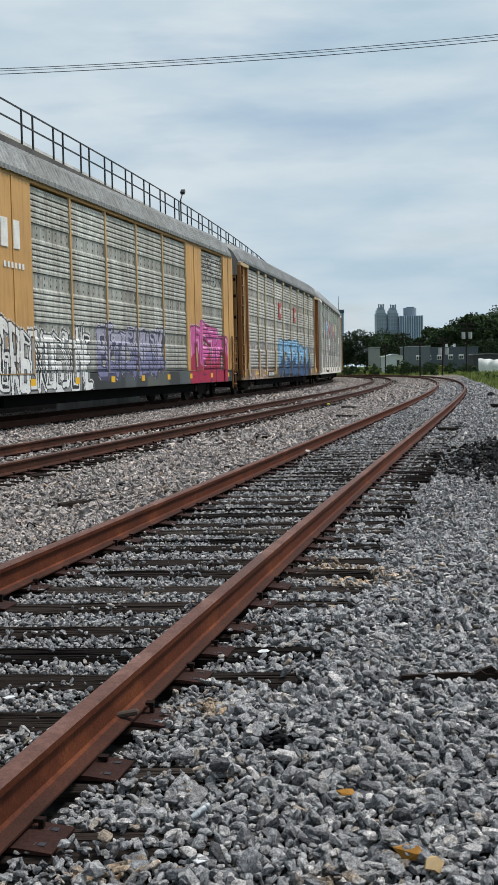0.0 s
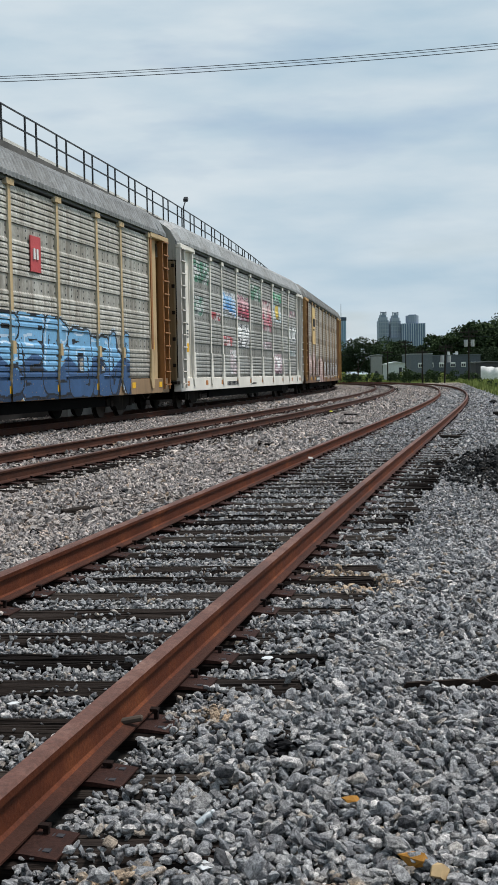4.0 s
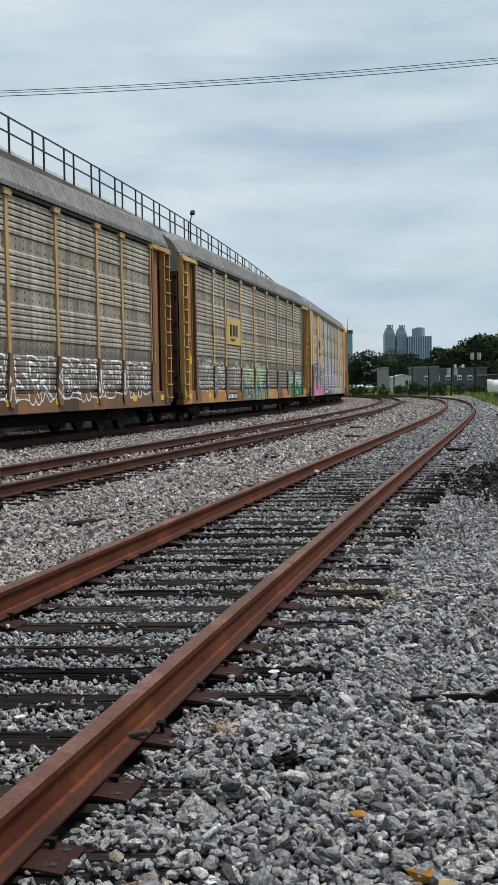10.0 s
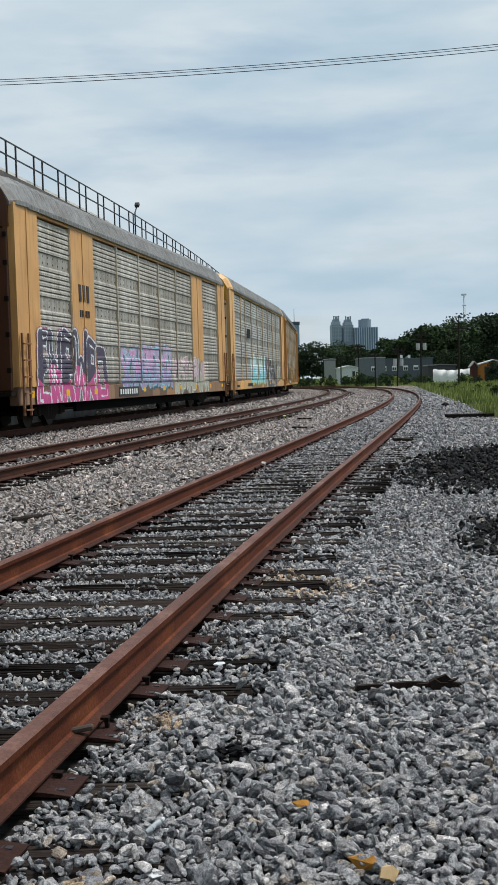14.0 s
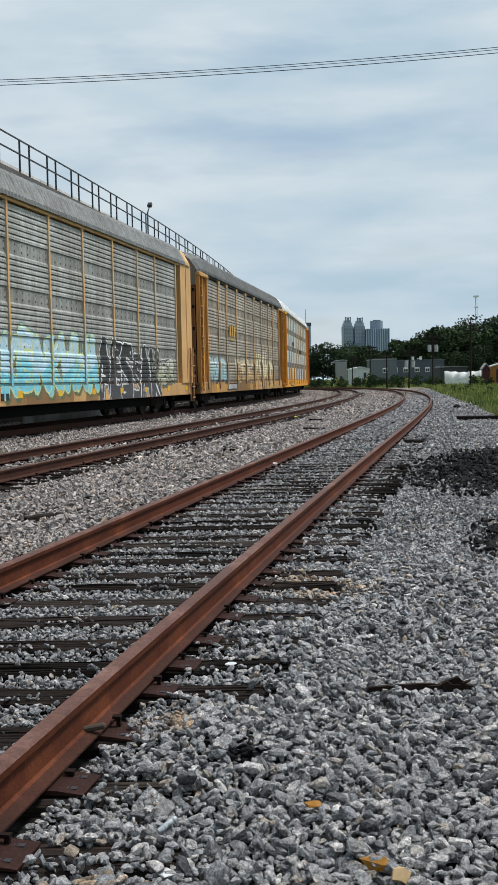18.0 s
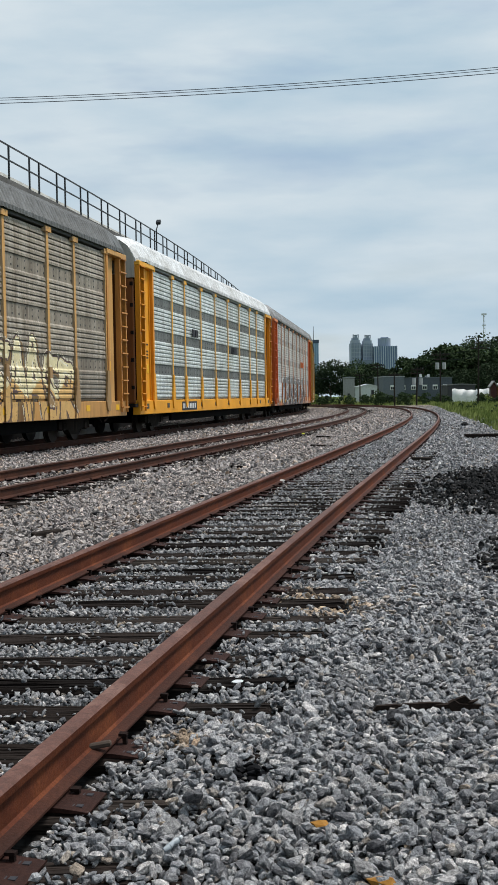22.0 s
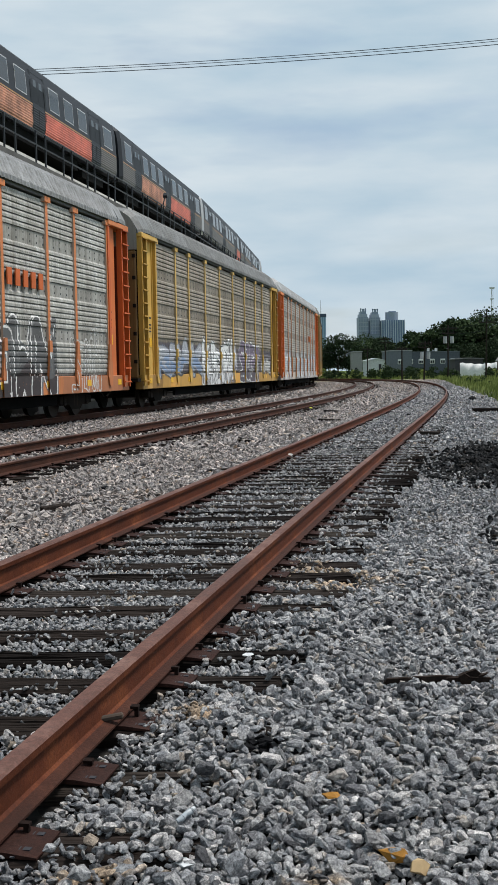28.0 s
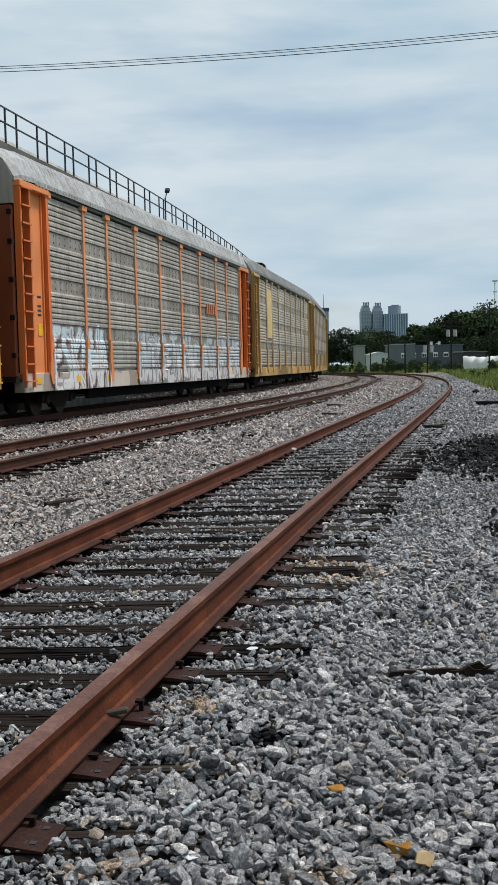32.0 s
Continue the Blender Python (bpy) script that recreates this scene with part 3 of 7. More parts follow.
def sheet_profile(z0, z1):
    """Height and outward depth up a side sheet: four fields of ribs between flat bands; the last number marks the bands."""
    out, z = [(z0, 0.0, 0)], z0 + 0.05
    band, field = 0.34, (z1 - z0 - 0.1 - 3 * 0.34) / 4
    for f in range(4):
        p = field / 6
        for r in range(6):
            out += [(z + p * (r + 0.05), 0.010, 0), (z + p * (r + 0.07), -0.040, 0), (z + p * (r + 0.15), -0.040, 0), (z + p * (r + 0.17), 0.036, 0), (z + p * (r + 0.62), 0.038, 0), (z + p * (r + 0.97), 0.016, 0)]
        z += field + band
        out[-1] = (out[-1][0], 0.004, 1 if f < 3 else 0)
    return out + [(z1, 0.0, 0)]


def side_sheet(x0, x1, z0, z1, side):
    pr = sheet_profile(z0, z1)
    verts = [(x, side * (1.50 + d), z) for x in (x0, x1) for z, d, k in pr]
    n = len(pr)
    faces = [(i, n + i, n + i + 1, i + 1) if side < 0 else (i, i + 1, n + i + 1, n + i) for i in range(n - 1)]
    b = len(verts)
    verts += [(x, side * 1.46, z) for x in (x0, x1) for z in (z0, z1)]
    faces += [(b, b + 1, b + 3, b + 2)]
    me = mesh_from("side_sheet", verts, faces)
    for i, (z, d, k) in enumerate(pr):
        if k:
            me.polygons[i].material_index = 1
    return me


def rivets(x0, x1, z0, z1, side):
    bm = bmesh.new()
    field = (z1 - z0 - 0.1 - 3 * 0.34) / 4
    for b in range(3):
        zb = z0 + 0.05 + field + b * (field + 0.34)
        for dz in (0.09, 0.26):
            k = max(3, int((x1 - x0) / 0.36))
            for i in range(k):
                x = x0 + 0.14 + (x1 - x0 - 0.28) * i / (k - 1)
                if side < 0:
                    box(bm, x - 0.022, x + 0.022, -1.512, -1.498, zb + dz - 0.024, zb + dz + 0.024)
                else:
                    box(bm, x - 0.022, x + 0.022, 1.498, 1.512, zb + dz - 0.024, zb + dz + 0.024)
    return bm


def roof_mesh():
    prof = [(-1.63, EAVE - 0.06), (-1.62, EAVE + 0.06), (-1.39, EAVE + 0.50), (-1.08, EAVE + 0.73), (-0.5, EAVE + 0.86), (0.0, EAVE + 0.89),
            (0.5, EAVE + 0.86), (1.08, EAVE + 0.73), (1.39, EAVE + 0.50), (1.62, EAVE + 0.05), (1.63, EAVE - 0.06)]
    verts, n, k = [], len(prof), 0
    x, xs = -12.6, []
    while x < 12.6:
        xs += [(x, 0.0), (x + 0.045, 0.05), (x + 0.105, 0.05), (x + 0.15, 0.0)]
        x += 0.21
    for x, d in xs:
        verts += [(x, y * (1 + d * 0.35), z + (d if abs(y) < 1.62 else 0)) for y, z in prof]
    faces = [(i * n + j, (i + 1) * n + j, (i + 1) * n + j + 1, i * n + j + 1) for i in range(len(xs) - 1) for j in range(n - 1)]
    return mesh_from("roof", verts, faces)


def end_cap(sign):
    """The smooth hood over each end of the roof."""
    prof = [(-1.63, EAVE - 0.06), (-1.62, EAVE + 0.06), (-1.39, EAVE + 0.50), (-1.08, EAVE + 0.73), (-0.5, EAVE + 0.86), (0.5, EAVE + 0.86),
            (1.08, EAVE + 0.73), (1.39, EAVE + 0.50), (1.62, EAVE + 0.05), (1.63, EAVE - 0.06)]
    bm = bmesh.new()
    a = [bm.verts.new((sign * 12.55, y * 1.012, z + 0.03)) for y, z in prof]
    b = [bm.verts.new((sign * 13.35, y, z)) for y, z in prof]
    c = [bm.verts.new((sign * 13.6, y * 0.93, z - 0.16 * (z - EAVE + 0.3))) for y, z in prof]
    for p, q in ((a, b), (b, c)):
        for i in range(len(prof) - 1):
            bm.faces.new((p[i], q[i], q[i + 1], p[i + 1]))
    bm.faces.new(c)
    return facing(bm)


ROOF = roof_mesh()


WHEELS = []


def truck_parts(car, x):
    """A two-axle truck as a part with its wheels."""
    bm = bmesh.new()
    for y in (-1.0, 1.0):
        prism(bm, [(x - 1.25, 0.36), (x - 1.25, 0.56), (x - 0.55, 0.64), (x - 0.35, 0.80), (x + 0.35, 0.80), (x + 0.55, 0.64), (x + 1.25, 0.56),
                   (x + 1.25, 0.36), (x + 0.55, 0.34), (x + 0.35, 0.20), (x - 0.35, 0.20), (x - 0.55, 0.34)], "y", y - 0.09, y + 0.09)
    box(bm, x - 0.22, x + 0.22, -1.0, 1.0, 0.42, 0.72)
    tr = part("truck", facing(bm), M_DIRTY, car, "dark dirty cast steel truck")
    for dx in (-0.88, 0.88):
        bw = bmesh.new()
        for y in (-0.76, 0.76):
            s = 1 if y > 0 else -1
            rod(bw, (0, y - s * 0.0, 0), (0, y + s * 0.02 - s * 0.13, 0), 0.42, 0.42, 20)
            rod(bw, (0, y - s * 0.11, 0), (0, y - s * 0.14, 0), 0.445, 0.445, 20)
            rod(bw, (0, y, 0), (0, y + s * 0.36, 0), 0.10, 0.10, 10)
        rod(bw, (0, -0.8, 0), (0, 0.8, 0), 0.08, 0.08, 8)
        w = part("wheelset", facing(bw), M_WHEEL, tr)
        w.location = (x + dx, 0, 0.42)
        WHEELS.append(w)
        for y in (-1.12, 1.06):
            part("spring_box", soft_box(x + dx - 0.13, x + dx + 0.13, y, y + 0.06, 0.34, 0.58, 0.02), M_DIRTY, tr)
    for y in (-1.04, 1.04):
        for k in (-0.12, 0.12):
            bm = bmesh.new()
            rod(bm, (x + k, y, 0.30), (x + k, y, 0.62), 0.06, 0.06, 8)
            part("spring", bm, M_WHEEL, tr)


def ladder(bm, x, y, z0, z1, depth):
    box(bm, x - 0.028, x + 0.028, y - 0.025, y + 0.025, z0, z1)
    box(bm, x - 0.028 + depth, x + 0.028 + depth, y - 0.025, y + 0.025, z0, z1)
    z = z0 + 0.15
    while z < z1:
        box(bm, x - 0.02, x + depth + 0.02, y - 0.068, y - 0.03, z - 0.019, z + 0.019)
        z += 0.42


GLYPHS = (
    ((0.8, 0.9, 0.3, 0.95, 0.15, 0.7, 0.8, 0.4, 0.7, 0.1, 0.15, 0.1),),
    ((0.2, 0.1, 0.15, 0.9, 0.8, 0.9, 0.85, 0.1, 0.2, 0.1),),
    ((0.1, 0.05, 0.45, 0.98, 0.9, 0.05), (0.28, 0.4, 0.75, 0.4)),
    ((0.2, 0.05, 0.2, 0.95), (0.85, 0.95, 0.25, 0.5, 0.9, 0.05)),
    ((0.15, 0.95, 0.2, 0.1, 0.5, 0.55, 0.8, 0.1, 0.9, 0.95),),
    ((0.85, 0.85, 0.2, 0.95, 0.12, 0.12, 0.85, 0.1, 0.85, 0.5, 0.5, 0.5),),
    ((0.2, 0.05, 0.2, 0.95, 0.8, 0.85, 0.75, 0.5, 0.25, 0.5, 0.85, 0.05),),
    ((0.85, 0.92, 0.2, 0.92, 0.2, 0.08, 0.9, 0.08), (0.25, 0.5, 0.7, 0.55)),
    ((0.15, 0.1, 0.2, 0.9, 0.85, 0.12, 0.85, 0.92),),
    ((0.1, 0.92, 0.9, 0.9), (0.5, 0.9, 0.45, 0.05)),
)
SPRAY = {}
OUTLINES = (4, 8, 9, 10, 24, 29, 41)


def spray(color):
    key = tuple(round(v, 2) for v in color)
    if key not in SPRAY:
        SPRAY[key] = plain("spray_paint", color, 0.6, 0.0, 0.22, 2.5)
    return SPRAY[key]


def paint_surface(cfg, x, z):
    """How far the side stands out from the middle, for paint that follows ribs, posts and sill."""
    pr = sheet_profile(SILL_HI + 0.02, EAVE - 0.185)
    d = 1.50 + np.interp(z, [p[0] for p in pr], [p[1] for p in pr])
    for a, b, solid in cfg["cuts"]:
        if solid:
            d = np.where((x > a) & (x < b), np.where(abs(x - (a + b) / 2) < 0.04, 1.60, 1.58), d)
        else:
            for e in (a, b):
                w = 0.055 if cfg["kind"] == "blocky" else 0.08
                d = np.where(abs(x - e) < w, 1.57, d)
                if cfg["kind"] != "blocky":
                    d = np.where(abs(x - e) < w + 0.02 + np.clip((1.75 - z) / 0.62, 0, 1) * 0.10 * (z < 1.75), np.where(z < 1.75, 1.605, d), d)
    d = np.where(abs(x) > cfg["bay"], 1.62, d)
    return np.where(z < SILL_HI + 0.02, np.where(d > 1.60, 1.605, 1.56), d)


def strokes_apart(segs, X, Z):
    """Distance of each place on the side from a letter's strokes."""
    D = np.full(X.shape, 9.0)
    for (ax, az), (bx, bz) in segs:
        ex, ez = bx - ax, bz - az
        t = np.clip(((X - ax) * ex + (Z - az) * ez) / (ex * ex + ez * ez + 1e-9), 0, 1)
        D = np.minimum(D, np.hypot(X - ax - t * ex, Z - az - t * ez))
    return D


def graffiti(car, cfg, tag):
    """Sprayed overlapping letter-like shapes with outlines and drop shades, lying on the ribbed side; without meaning."""
    x0, x1, z0, z1, fill, fill2, line, size, seed = tag
    z0, z1 = z0 + 0.17, z1 + 0.17
    rnd = random.Random(seed * 31)
    n = max(1, round((x1 - x0) / (size * 1.05)))
    w = (x1 - x0) / n
    xs = np.arange(x0 - 0.15, x1 + 0.15, 0.028)
    zs = [z for z in np.arange(SILL_LO + 0.01, SILL_HI, 0.05)] + [p[0] for p in sheet_profile(SILL_HI + 0.02, EAVE - 0.185)]
    zs = sorted(z for z in zs if z0 - 0.2 < z < z1 + 0.25)
    fine = []
    for a, b in zip(zs, zs[1:]):
        m = max(1, round((b - a) / 0.032))
        fine += [a + (b - a) * i / m for i in range(m)]
    zs = np.array(fine + zs[-1:])
    X, Z = np.meshgrid((xs[1:] + xs[:-1]) / 2, (zs[1:] + zs[:-1]) / 2)
    wob = 0.020 * np.sin(X * 6 + seed) + 0.014 * np.sin(Z * 11 + X * 4 + seed)
    r = min(0.20 * w, 0.17 * (z1 - z0)) * rnd.uniform(0.9, 1.1)
    rim = 0.028 + 0.022 * size
    kind = np.full(X.shape, -1)
    letters = []
    for k in range(n):
        lift, grow, slant = rnd.uniform(-0.08, 0.14), rnd.uniform(0.85, 1.12), rnd.uniform(-0.12, 0.16)
        segs = []
        for stroke in GLYPHS[rnd.randrange(len(GLYPHS))]:
            p = []
            for i in range(0, len(stroke), 2):
                u, v = stroke[i] + rnd.uniform(-0.08, 0.08), stroke[i + 1]
                p.append((x0 + w * (k - 0.06 + 1.12 * u + slant * (v - 0.5)), z0 + 0.12 + lift + (z1 - z0 - 0.3) * grow * v))
            segs += list(zip(p, p[1:]))
        letters.append((strokes_apart(segs, X, Z) + wob, strokes_apart([((a + 0.10, b - 0.09), (c + 0.10, d - 0.09)) for (a, b), (c, d) in segs], X, Z) + wob))
    for D, shade in letters:  # thrown shade and a loose halo under all
        kind = np.where((D < r + rim + 0.05) & (kind < 0), 5, kind)
        kind = np.where(shade < r + rim, 4, kind)
    for k in sorted(range(n), key=lambda k: (k * 7) % 3):
        D = letters[k][0]
        mid = z0 + (z1 - z0) * (0.45 + 0.12 * np.sin(X * 2.3 + seed + k))
        kind = np.where((D >= r) & (D < r + rim), 2, kind)
        kind = np.where(D < r, np.where(Z > mid, 1, 0), kind)
        kind = np.where((D < r * 0.78) & (D > r * 0.58) & (Z > mid + 0.1) & (np.sin(X * 5 + k) > -0.2), 3, kind)
        kind = np.where((D < 0.028) & (np.sin(X * 3.1 + Z * 2.2 + seed) > 0.35), 2, kind)
    if seed in OUTLINES:  # drawn in line only
        kind = np.where(kind == 2, 2, -1)
    worn = np.sin(X * 37.7 + np.sin(Z * 29 + seed) * 3) * np.sin(Z * 41.3 + X * 11)
    kind = np.where((kind == 5) & (worn > 0.1), -1, kind)
    kind = np.where(worn > 0.965, -1, kind)
    # one face for each run of one colour along a row, split where the side steps in or out
    deep = np.round(paint_surface(cfg, xs[None, :-1] + 0.014 + 0 * Z, Z), 3)
    verts, faces, slots = [], [], []
    lo, hi = paint_surface(cfg, X, Z * 0 + zs[:-1][:, None] + 0.001), paint_surface(cfg, X, Z * 0 + zs[1:][:, None] - 0.001)
    for row in range(kind.shape[0]):
        key = kind[row] * 1000 + np.round(deep[row] * 400)
        cut = np.concatenate([[0], np.nonzero(np.diff(key))[0] + 1, [len(key)]])
        for a, b in zip(cut[:-1], cut[1:]):
            if kind[row, a] >= 0:
                ya, yb = -lo[row, a] - 0.006, -hi[row, a] - 0.006
                k = len(verts)
                verts += [(xs[a], ya, zs[row]), (xs[b], ya, zs[row]), (xs[b], yb, zs[row + 1]), (xs[a], yb, zs[row + 1])]
                faces.append((k, k + 1, k + 2, k + 3))
                slots.append(int(kind[row, a]))
    me = mesh_from("graffiti", verts, faces)
    shine = tuple(min(0.85, 0.35 + 0.6 * v) for v in fill2) if max(fill2) > 0.3 else tuple(v * 1.5 for v in fill2)
    dark = max(line) < 0.3
    shadow = tuple(0.25 * v for v in line) if not dark else tuple(0.35 * v for v in fill)
    halo = tuple(0.5 * (v + 0.62) for v in fill2) if dark else tuple(0.45 * v + 0.08 for v in fill)
    for c in (fill, fill2, line, shine, shadow, halo):
        me.materials.append(spray(c))
    me.polygons.foreach_set("material_index", np.array(slots, np.int32))
    ob = new("graffiti", me)
    ob.parent = car
    tagged(ob, "sprayed graffiti shapes with outlines")


def autorack(cfg):
    """One closed wagon. +x looks up the line, the tracks beside lie towards -y."""
    car = tagged(new("autorack_wagon"), cfg["label"], "freight wagon", "wagons of the freight train")
    bright = 0.80 * cfg.get("gain", 1.42)
    warm = (1.0, 1.0, 1.0) if cfg.get("metal", 0) > 0.5 else (1.04, 0.99, 0.93)
    tint, grime = tuple(min(0.9, v * bright * k) for v, k in zip(cfg["sheet"], warm)), tuple(v * 0.85 * k for v, k in zip(cfg["grime"], warm))
    sheets = sheet_material("sheets_" + cfg["key"], tint, grime, cfg.get("metal", 0.12), cfg.get("rough", 0.42), cfg.get("ads", ()), cfg.get("rust", 0.5), cfg.get("low"), True)
    bands = sheet_material("bands_" + cfg["key"], tuple(v * cfg.get("band", 0.80) for v in tint), tuple(v * min(0.72, cfg.get("band", 0.8)) for v in grime), cfg.get("metal", 0.12), 0.5, cfg.get("ads", ()), cfg.get("rust", 0.5), tuple(v * 0.75 for v in cfg["low"]) if cfg.get("low") else None)
    trim = paint_material("trim_" + cfg["key"], cfg["post"], amount=cfg.get("rust", 0.5))
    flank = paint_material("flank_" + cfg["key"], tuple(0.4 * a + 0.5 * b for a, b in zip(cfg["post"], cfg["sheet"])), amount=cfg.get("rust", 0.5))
    sillp = paint_material("sill_" + cfg["key"], cfg["sill"], amount=cfg.get("rust", 0.5), patches=0.0 if cfg.get("rust", 0.5) < 0.15 else 0.9)
    endp = paint_material("end_" + cfg["key"], cfg["end"], amount=cfg.get("rust", 0.5))
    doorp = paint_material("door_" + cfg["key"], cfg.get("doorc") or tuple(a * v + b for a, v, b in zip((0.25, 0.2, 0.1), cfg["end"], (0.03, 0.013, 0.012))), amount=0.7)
    rungp = paint_material("rungs_" + cfg["key"], cfg.get("rungs", cfg["end"]), amount=cfg.get("rust", 0.5))
    bayp = paint_material("bay_" + cfg["key"], cfg.get("bayc", cfg["post"]), amount=cfg.get("rust", 0.5))
    # half the roof colour: the shade between wagons is put into the hood ends
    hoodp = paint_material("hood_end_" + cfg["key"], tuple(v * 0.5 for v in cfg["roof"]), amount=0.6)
    footp = paint_material("foot_" + cfg["key"], cfg.get("foot", cfg["post"]), amount=cfg.get("rust", 0.5))
    top = tuple(v * 0.78 * cfg.get("top", 0.72) for v in cfg["roof"])
    roofm = sheet_material("roof_" + cfg["key"], tuple(v * 0.84 for v in top), tuple(v * 0.72 for v in top), 0.2, 0.5, (), 0.0)
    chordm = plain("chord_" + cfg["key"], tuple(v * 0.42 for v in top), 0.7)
    blocky = cfg["kind"] == "blocky"
    # black core whose colour stands for the shade inside bays and gaps; underframe
    part("body", boxes((-12.5, 12.5, -1.12, 1.12, SILL_HI - 0.1, EAVE + 0.3), (-13.46, 13.46, -0.98, 0.98, SILL_HI - 0.05, EAVE - 0.05)), M_BLACK, car)
    part("underframe", boxes((-13.3, 13.3, -0.35, 0.35, 0.55, 0.9), (-8.2, 8.2, -1.25, -1.15, 0.36, 0.62), (-8.2, 8.2, 1.15, 1.25, 0.36, 0.62)), M_BLACK, car)
    part("brake_rod", boxes((-9, 9, -0.95, -0.91, 0.42, 0.46)), M_DIRTY, car)
    rf = new("roof", ROOF.copy())
    rf.parent = car
    rf.data.materials.append(roofm)
    for s in (-1, 1):
        part("roof_hood", end_cap(s), roofm if not cfg.get("hood") else paint_material("hood_" + cfg["key"], cfg["hood"]), car)
        truck_parts(car, s * 10.05)
        bm = boxes((min(s * 13.4, s * 14.2), max(s * 13.4, s * 14.2), -0.16, 0.16, 0.62, 0.88))
        rod(bm, (s * 13.5, -0.55, 0.7), (s * 14.15, -0.5, 0.45), 0.03, 0.03, 6)
        part("coupler", bm, M_DIRTY, car)
    # sides
    cuts = cfg["cuts"]
    for side in (-1, 1):
        part("side_sill", soft_box(-BODY_END, BODY_END, min(side * 1.56, side * 1.30), max(side * 1.56, side * 1.30), SILL_LO, SILL_HI, 0.015), sillp, car)
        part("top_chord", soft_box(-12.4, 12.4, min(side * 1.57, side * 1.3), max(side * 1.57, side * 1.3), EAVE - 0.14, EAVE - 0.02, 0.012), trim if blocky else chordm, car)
        for a, b, solid in cuts:
            if solid:
                bm = boxes((a, b, min(side * 1.58, side * 1.4), max(side * 1.58, side * 1.4), SILL_HI, EAVE - 0.14))
                mid = (a + b) / 2
                box(bm, mid - 0.03, mid + 0.03, min(side * 1.60, side * 1.5), max(side * 1.60, side * 1.5), SILL_HI, EAVE - 0.14)
                part("solid_panel", bm, trim, car, "painted flat steel panel")
            else:
                piece("side_sheet", side_sheet(a, b, SILL_HI + 0.02, EAVE - 0.185, side), [sheets, bands], car)
                if side < 0:
                    tagged(part("rivets", rivets(a, b, SILL_HI + 0.02, EAVE - 0.185, side), M_INK, car), kind="stuff")
        edges = sorted({round(v, 3) for a, b, solid in cuts if not solid for v in (a, b)})
        for x in edges:
            wide = 0.075 if not blocky else 0.05
            bm = boxes((x - wide, x + wide, min(side * 1.57, side * 1.45), max(side * 1.57, side * 1.45), SILL_HI, EAVE - 0.12))
            if not blocky:
                low = bmesh.new()
                o = [(x - wide - 0.004, 2.05), (x + wide + 0.004, 2.05), (x + wide + 0.03, 1.75), (x + wide + 0.13, SILL_HI - 0.02), (x + wide + 0.02, SILL_HI - 0.30), (x - wide - 0.02, SILL_HI - 0.30), (x - wide - 0.13, SILL_HI - 0.02), (x - wide - 0.03, 1.75)]
                prism(low, o, "y", min(side * 1.55, side * 1.605), max(side * 1.55, side * 1.605))
                part("gusset", facing(low), footp, car)
                box(bm, x - 0.2, x + 0.2, min(side * 1.5, side * 1.61), max(side * 1.5, side * 1.61), EAVE - 0.24, EAVE - 0.10)
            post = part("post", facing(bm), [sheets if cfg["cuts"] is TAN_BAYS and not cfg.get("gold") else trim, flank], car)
            for p in post.data.polygons:  # the flanks take a blend of post and sheet colour
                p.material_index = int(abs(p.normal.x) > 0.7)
    # ends with their bays, ladders and doors
    for e in (-1, 1):
        lo, hi = (-BODY_END, -cfg["bay"]) if e < 0 else (cfg["bay"], BODY_END)
        for side in (-1, 1):
            if blocky:
                bm = boxes((lo, hi, min(side * 1.60, side * 1.3), max(side * 1.60, side * 1.3), SILL_HI, EAVE - 0.02))
                mid = (lo + hi) / 2
                box(bm, mid - 0.025, mid + 0.025, min(side * 1.62, side * 1.5), max(side * 1.62, side * 1.5), SILL_HI, EAVE - 0.02)
                part("corner_panel", bm, trim, car)
                bm = bmesh.new()
                ladder(bm, lo + 0.1 if e < 0 else hi - 0.55, side * 1.66 if side < 0 else 1.72, 0.4, 2.5, 0.45)
                part("ladder", bm, endp, car)
            else:
                p0, p1 = (hi - 0.95, hi) if e < 0 else (lo, lo + 0.95)
                bm = boxes((p0, p1, min(side * 1.46, side * 1.3), max(side * 1.46, side * 1.3), SILL_HI, EAVE - 0.1))
                q = p1 - 0.22 if e < 0 else p0 + 0.22
                box(bm, q - 0.03, q + 0.03, min(side * 1.50, side * 1.4), max(side * 1.50, side * 1.4), SILL_HI, EAVE - 0.1)
                part("bay_panel", bm, bayp, car)
                if side < 0:
                    part("placard", soft_box((p0 + p1) / 2 - 0.13, (p0 + p1) / 2 + 0.13, -1.475, -1.45, 2.05, 2.35, 0.006), M_YELLOW, car, "small yellow placard")
                    part("stencil", boxes(*[((p0 + p1) / 2 - 0.12, (p0 + p1) / 2 + 0.10, -1.468, -1.45, z, z + 0.05) for z in (2.55, 2.66, 2.77, 3.0)]), M_INK, car)
                bm = boxes((hi - 0.16, hi, min(side * 1.6, side * 1.2), max(side * 1.6, side * 1.2), SILL_HI, EAVE - 0.1)) if e < 0 else \
                    boxes((lo, lo + 0.16, min(side * 1.6, side * 1.2), max(side * 1.6, side * 1.2), SILL_HI, EAVE - 0.1))
                part("corner_post", bm, endp, car)
                part("bay_header", soft_box(lo - 0.02, hi + 0.02, min(side * 1.64, side * 1.2), max(side * 1.64, side * 1.2), EAVE - 0.22, EAVE - 0.06, 0.02), trim, car)
                bm = bmesh.new()
                x = lo + 0.05 if e < 0 else hi - 0.6
                ladder(bm, x, side * 1.60 if side < 0 else 1.66, SILL_HI - 0.35, EAVE - 0.2, 0.52)
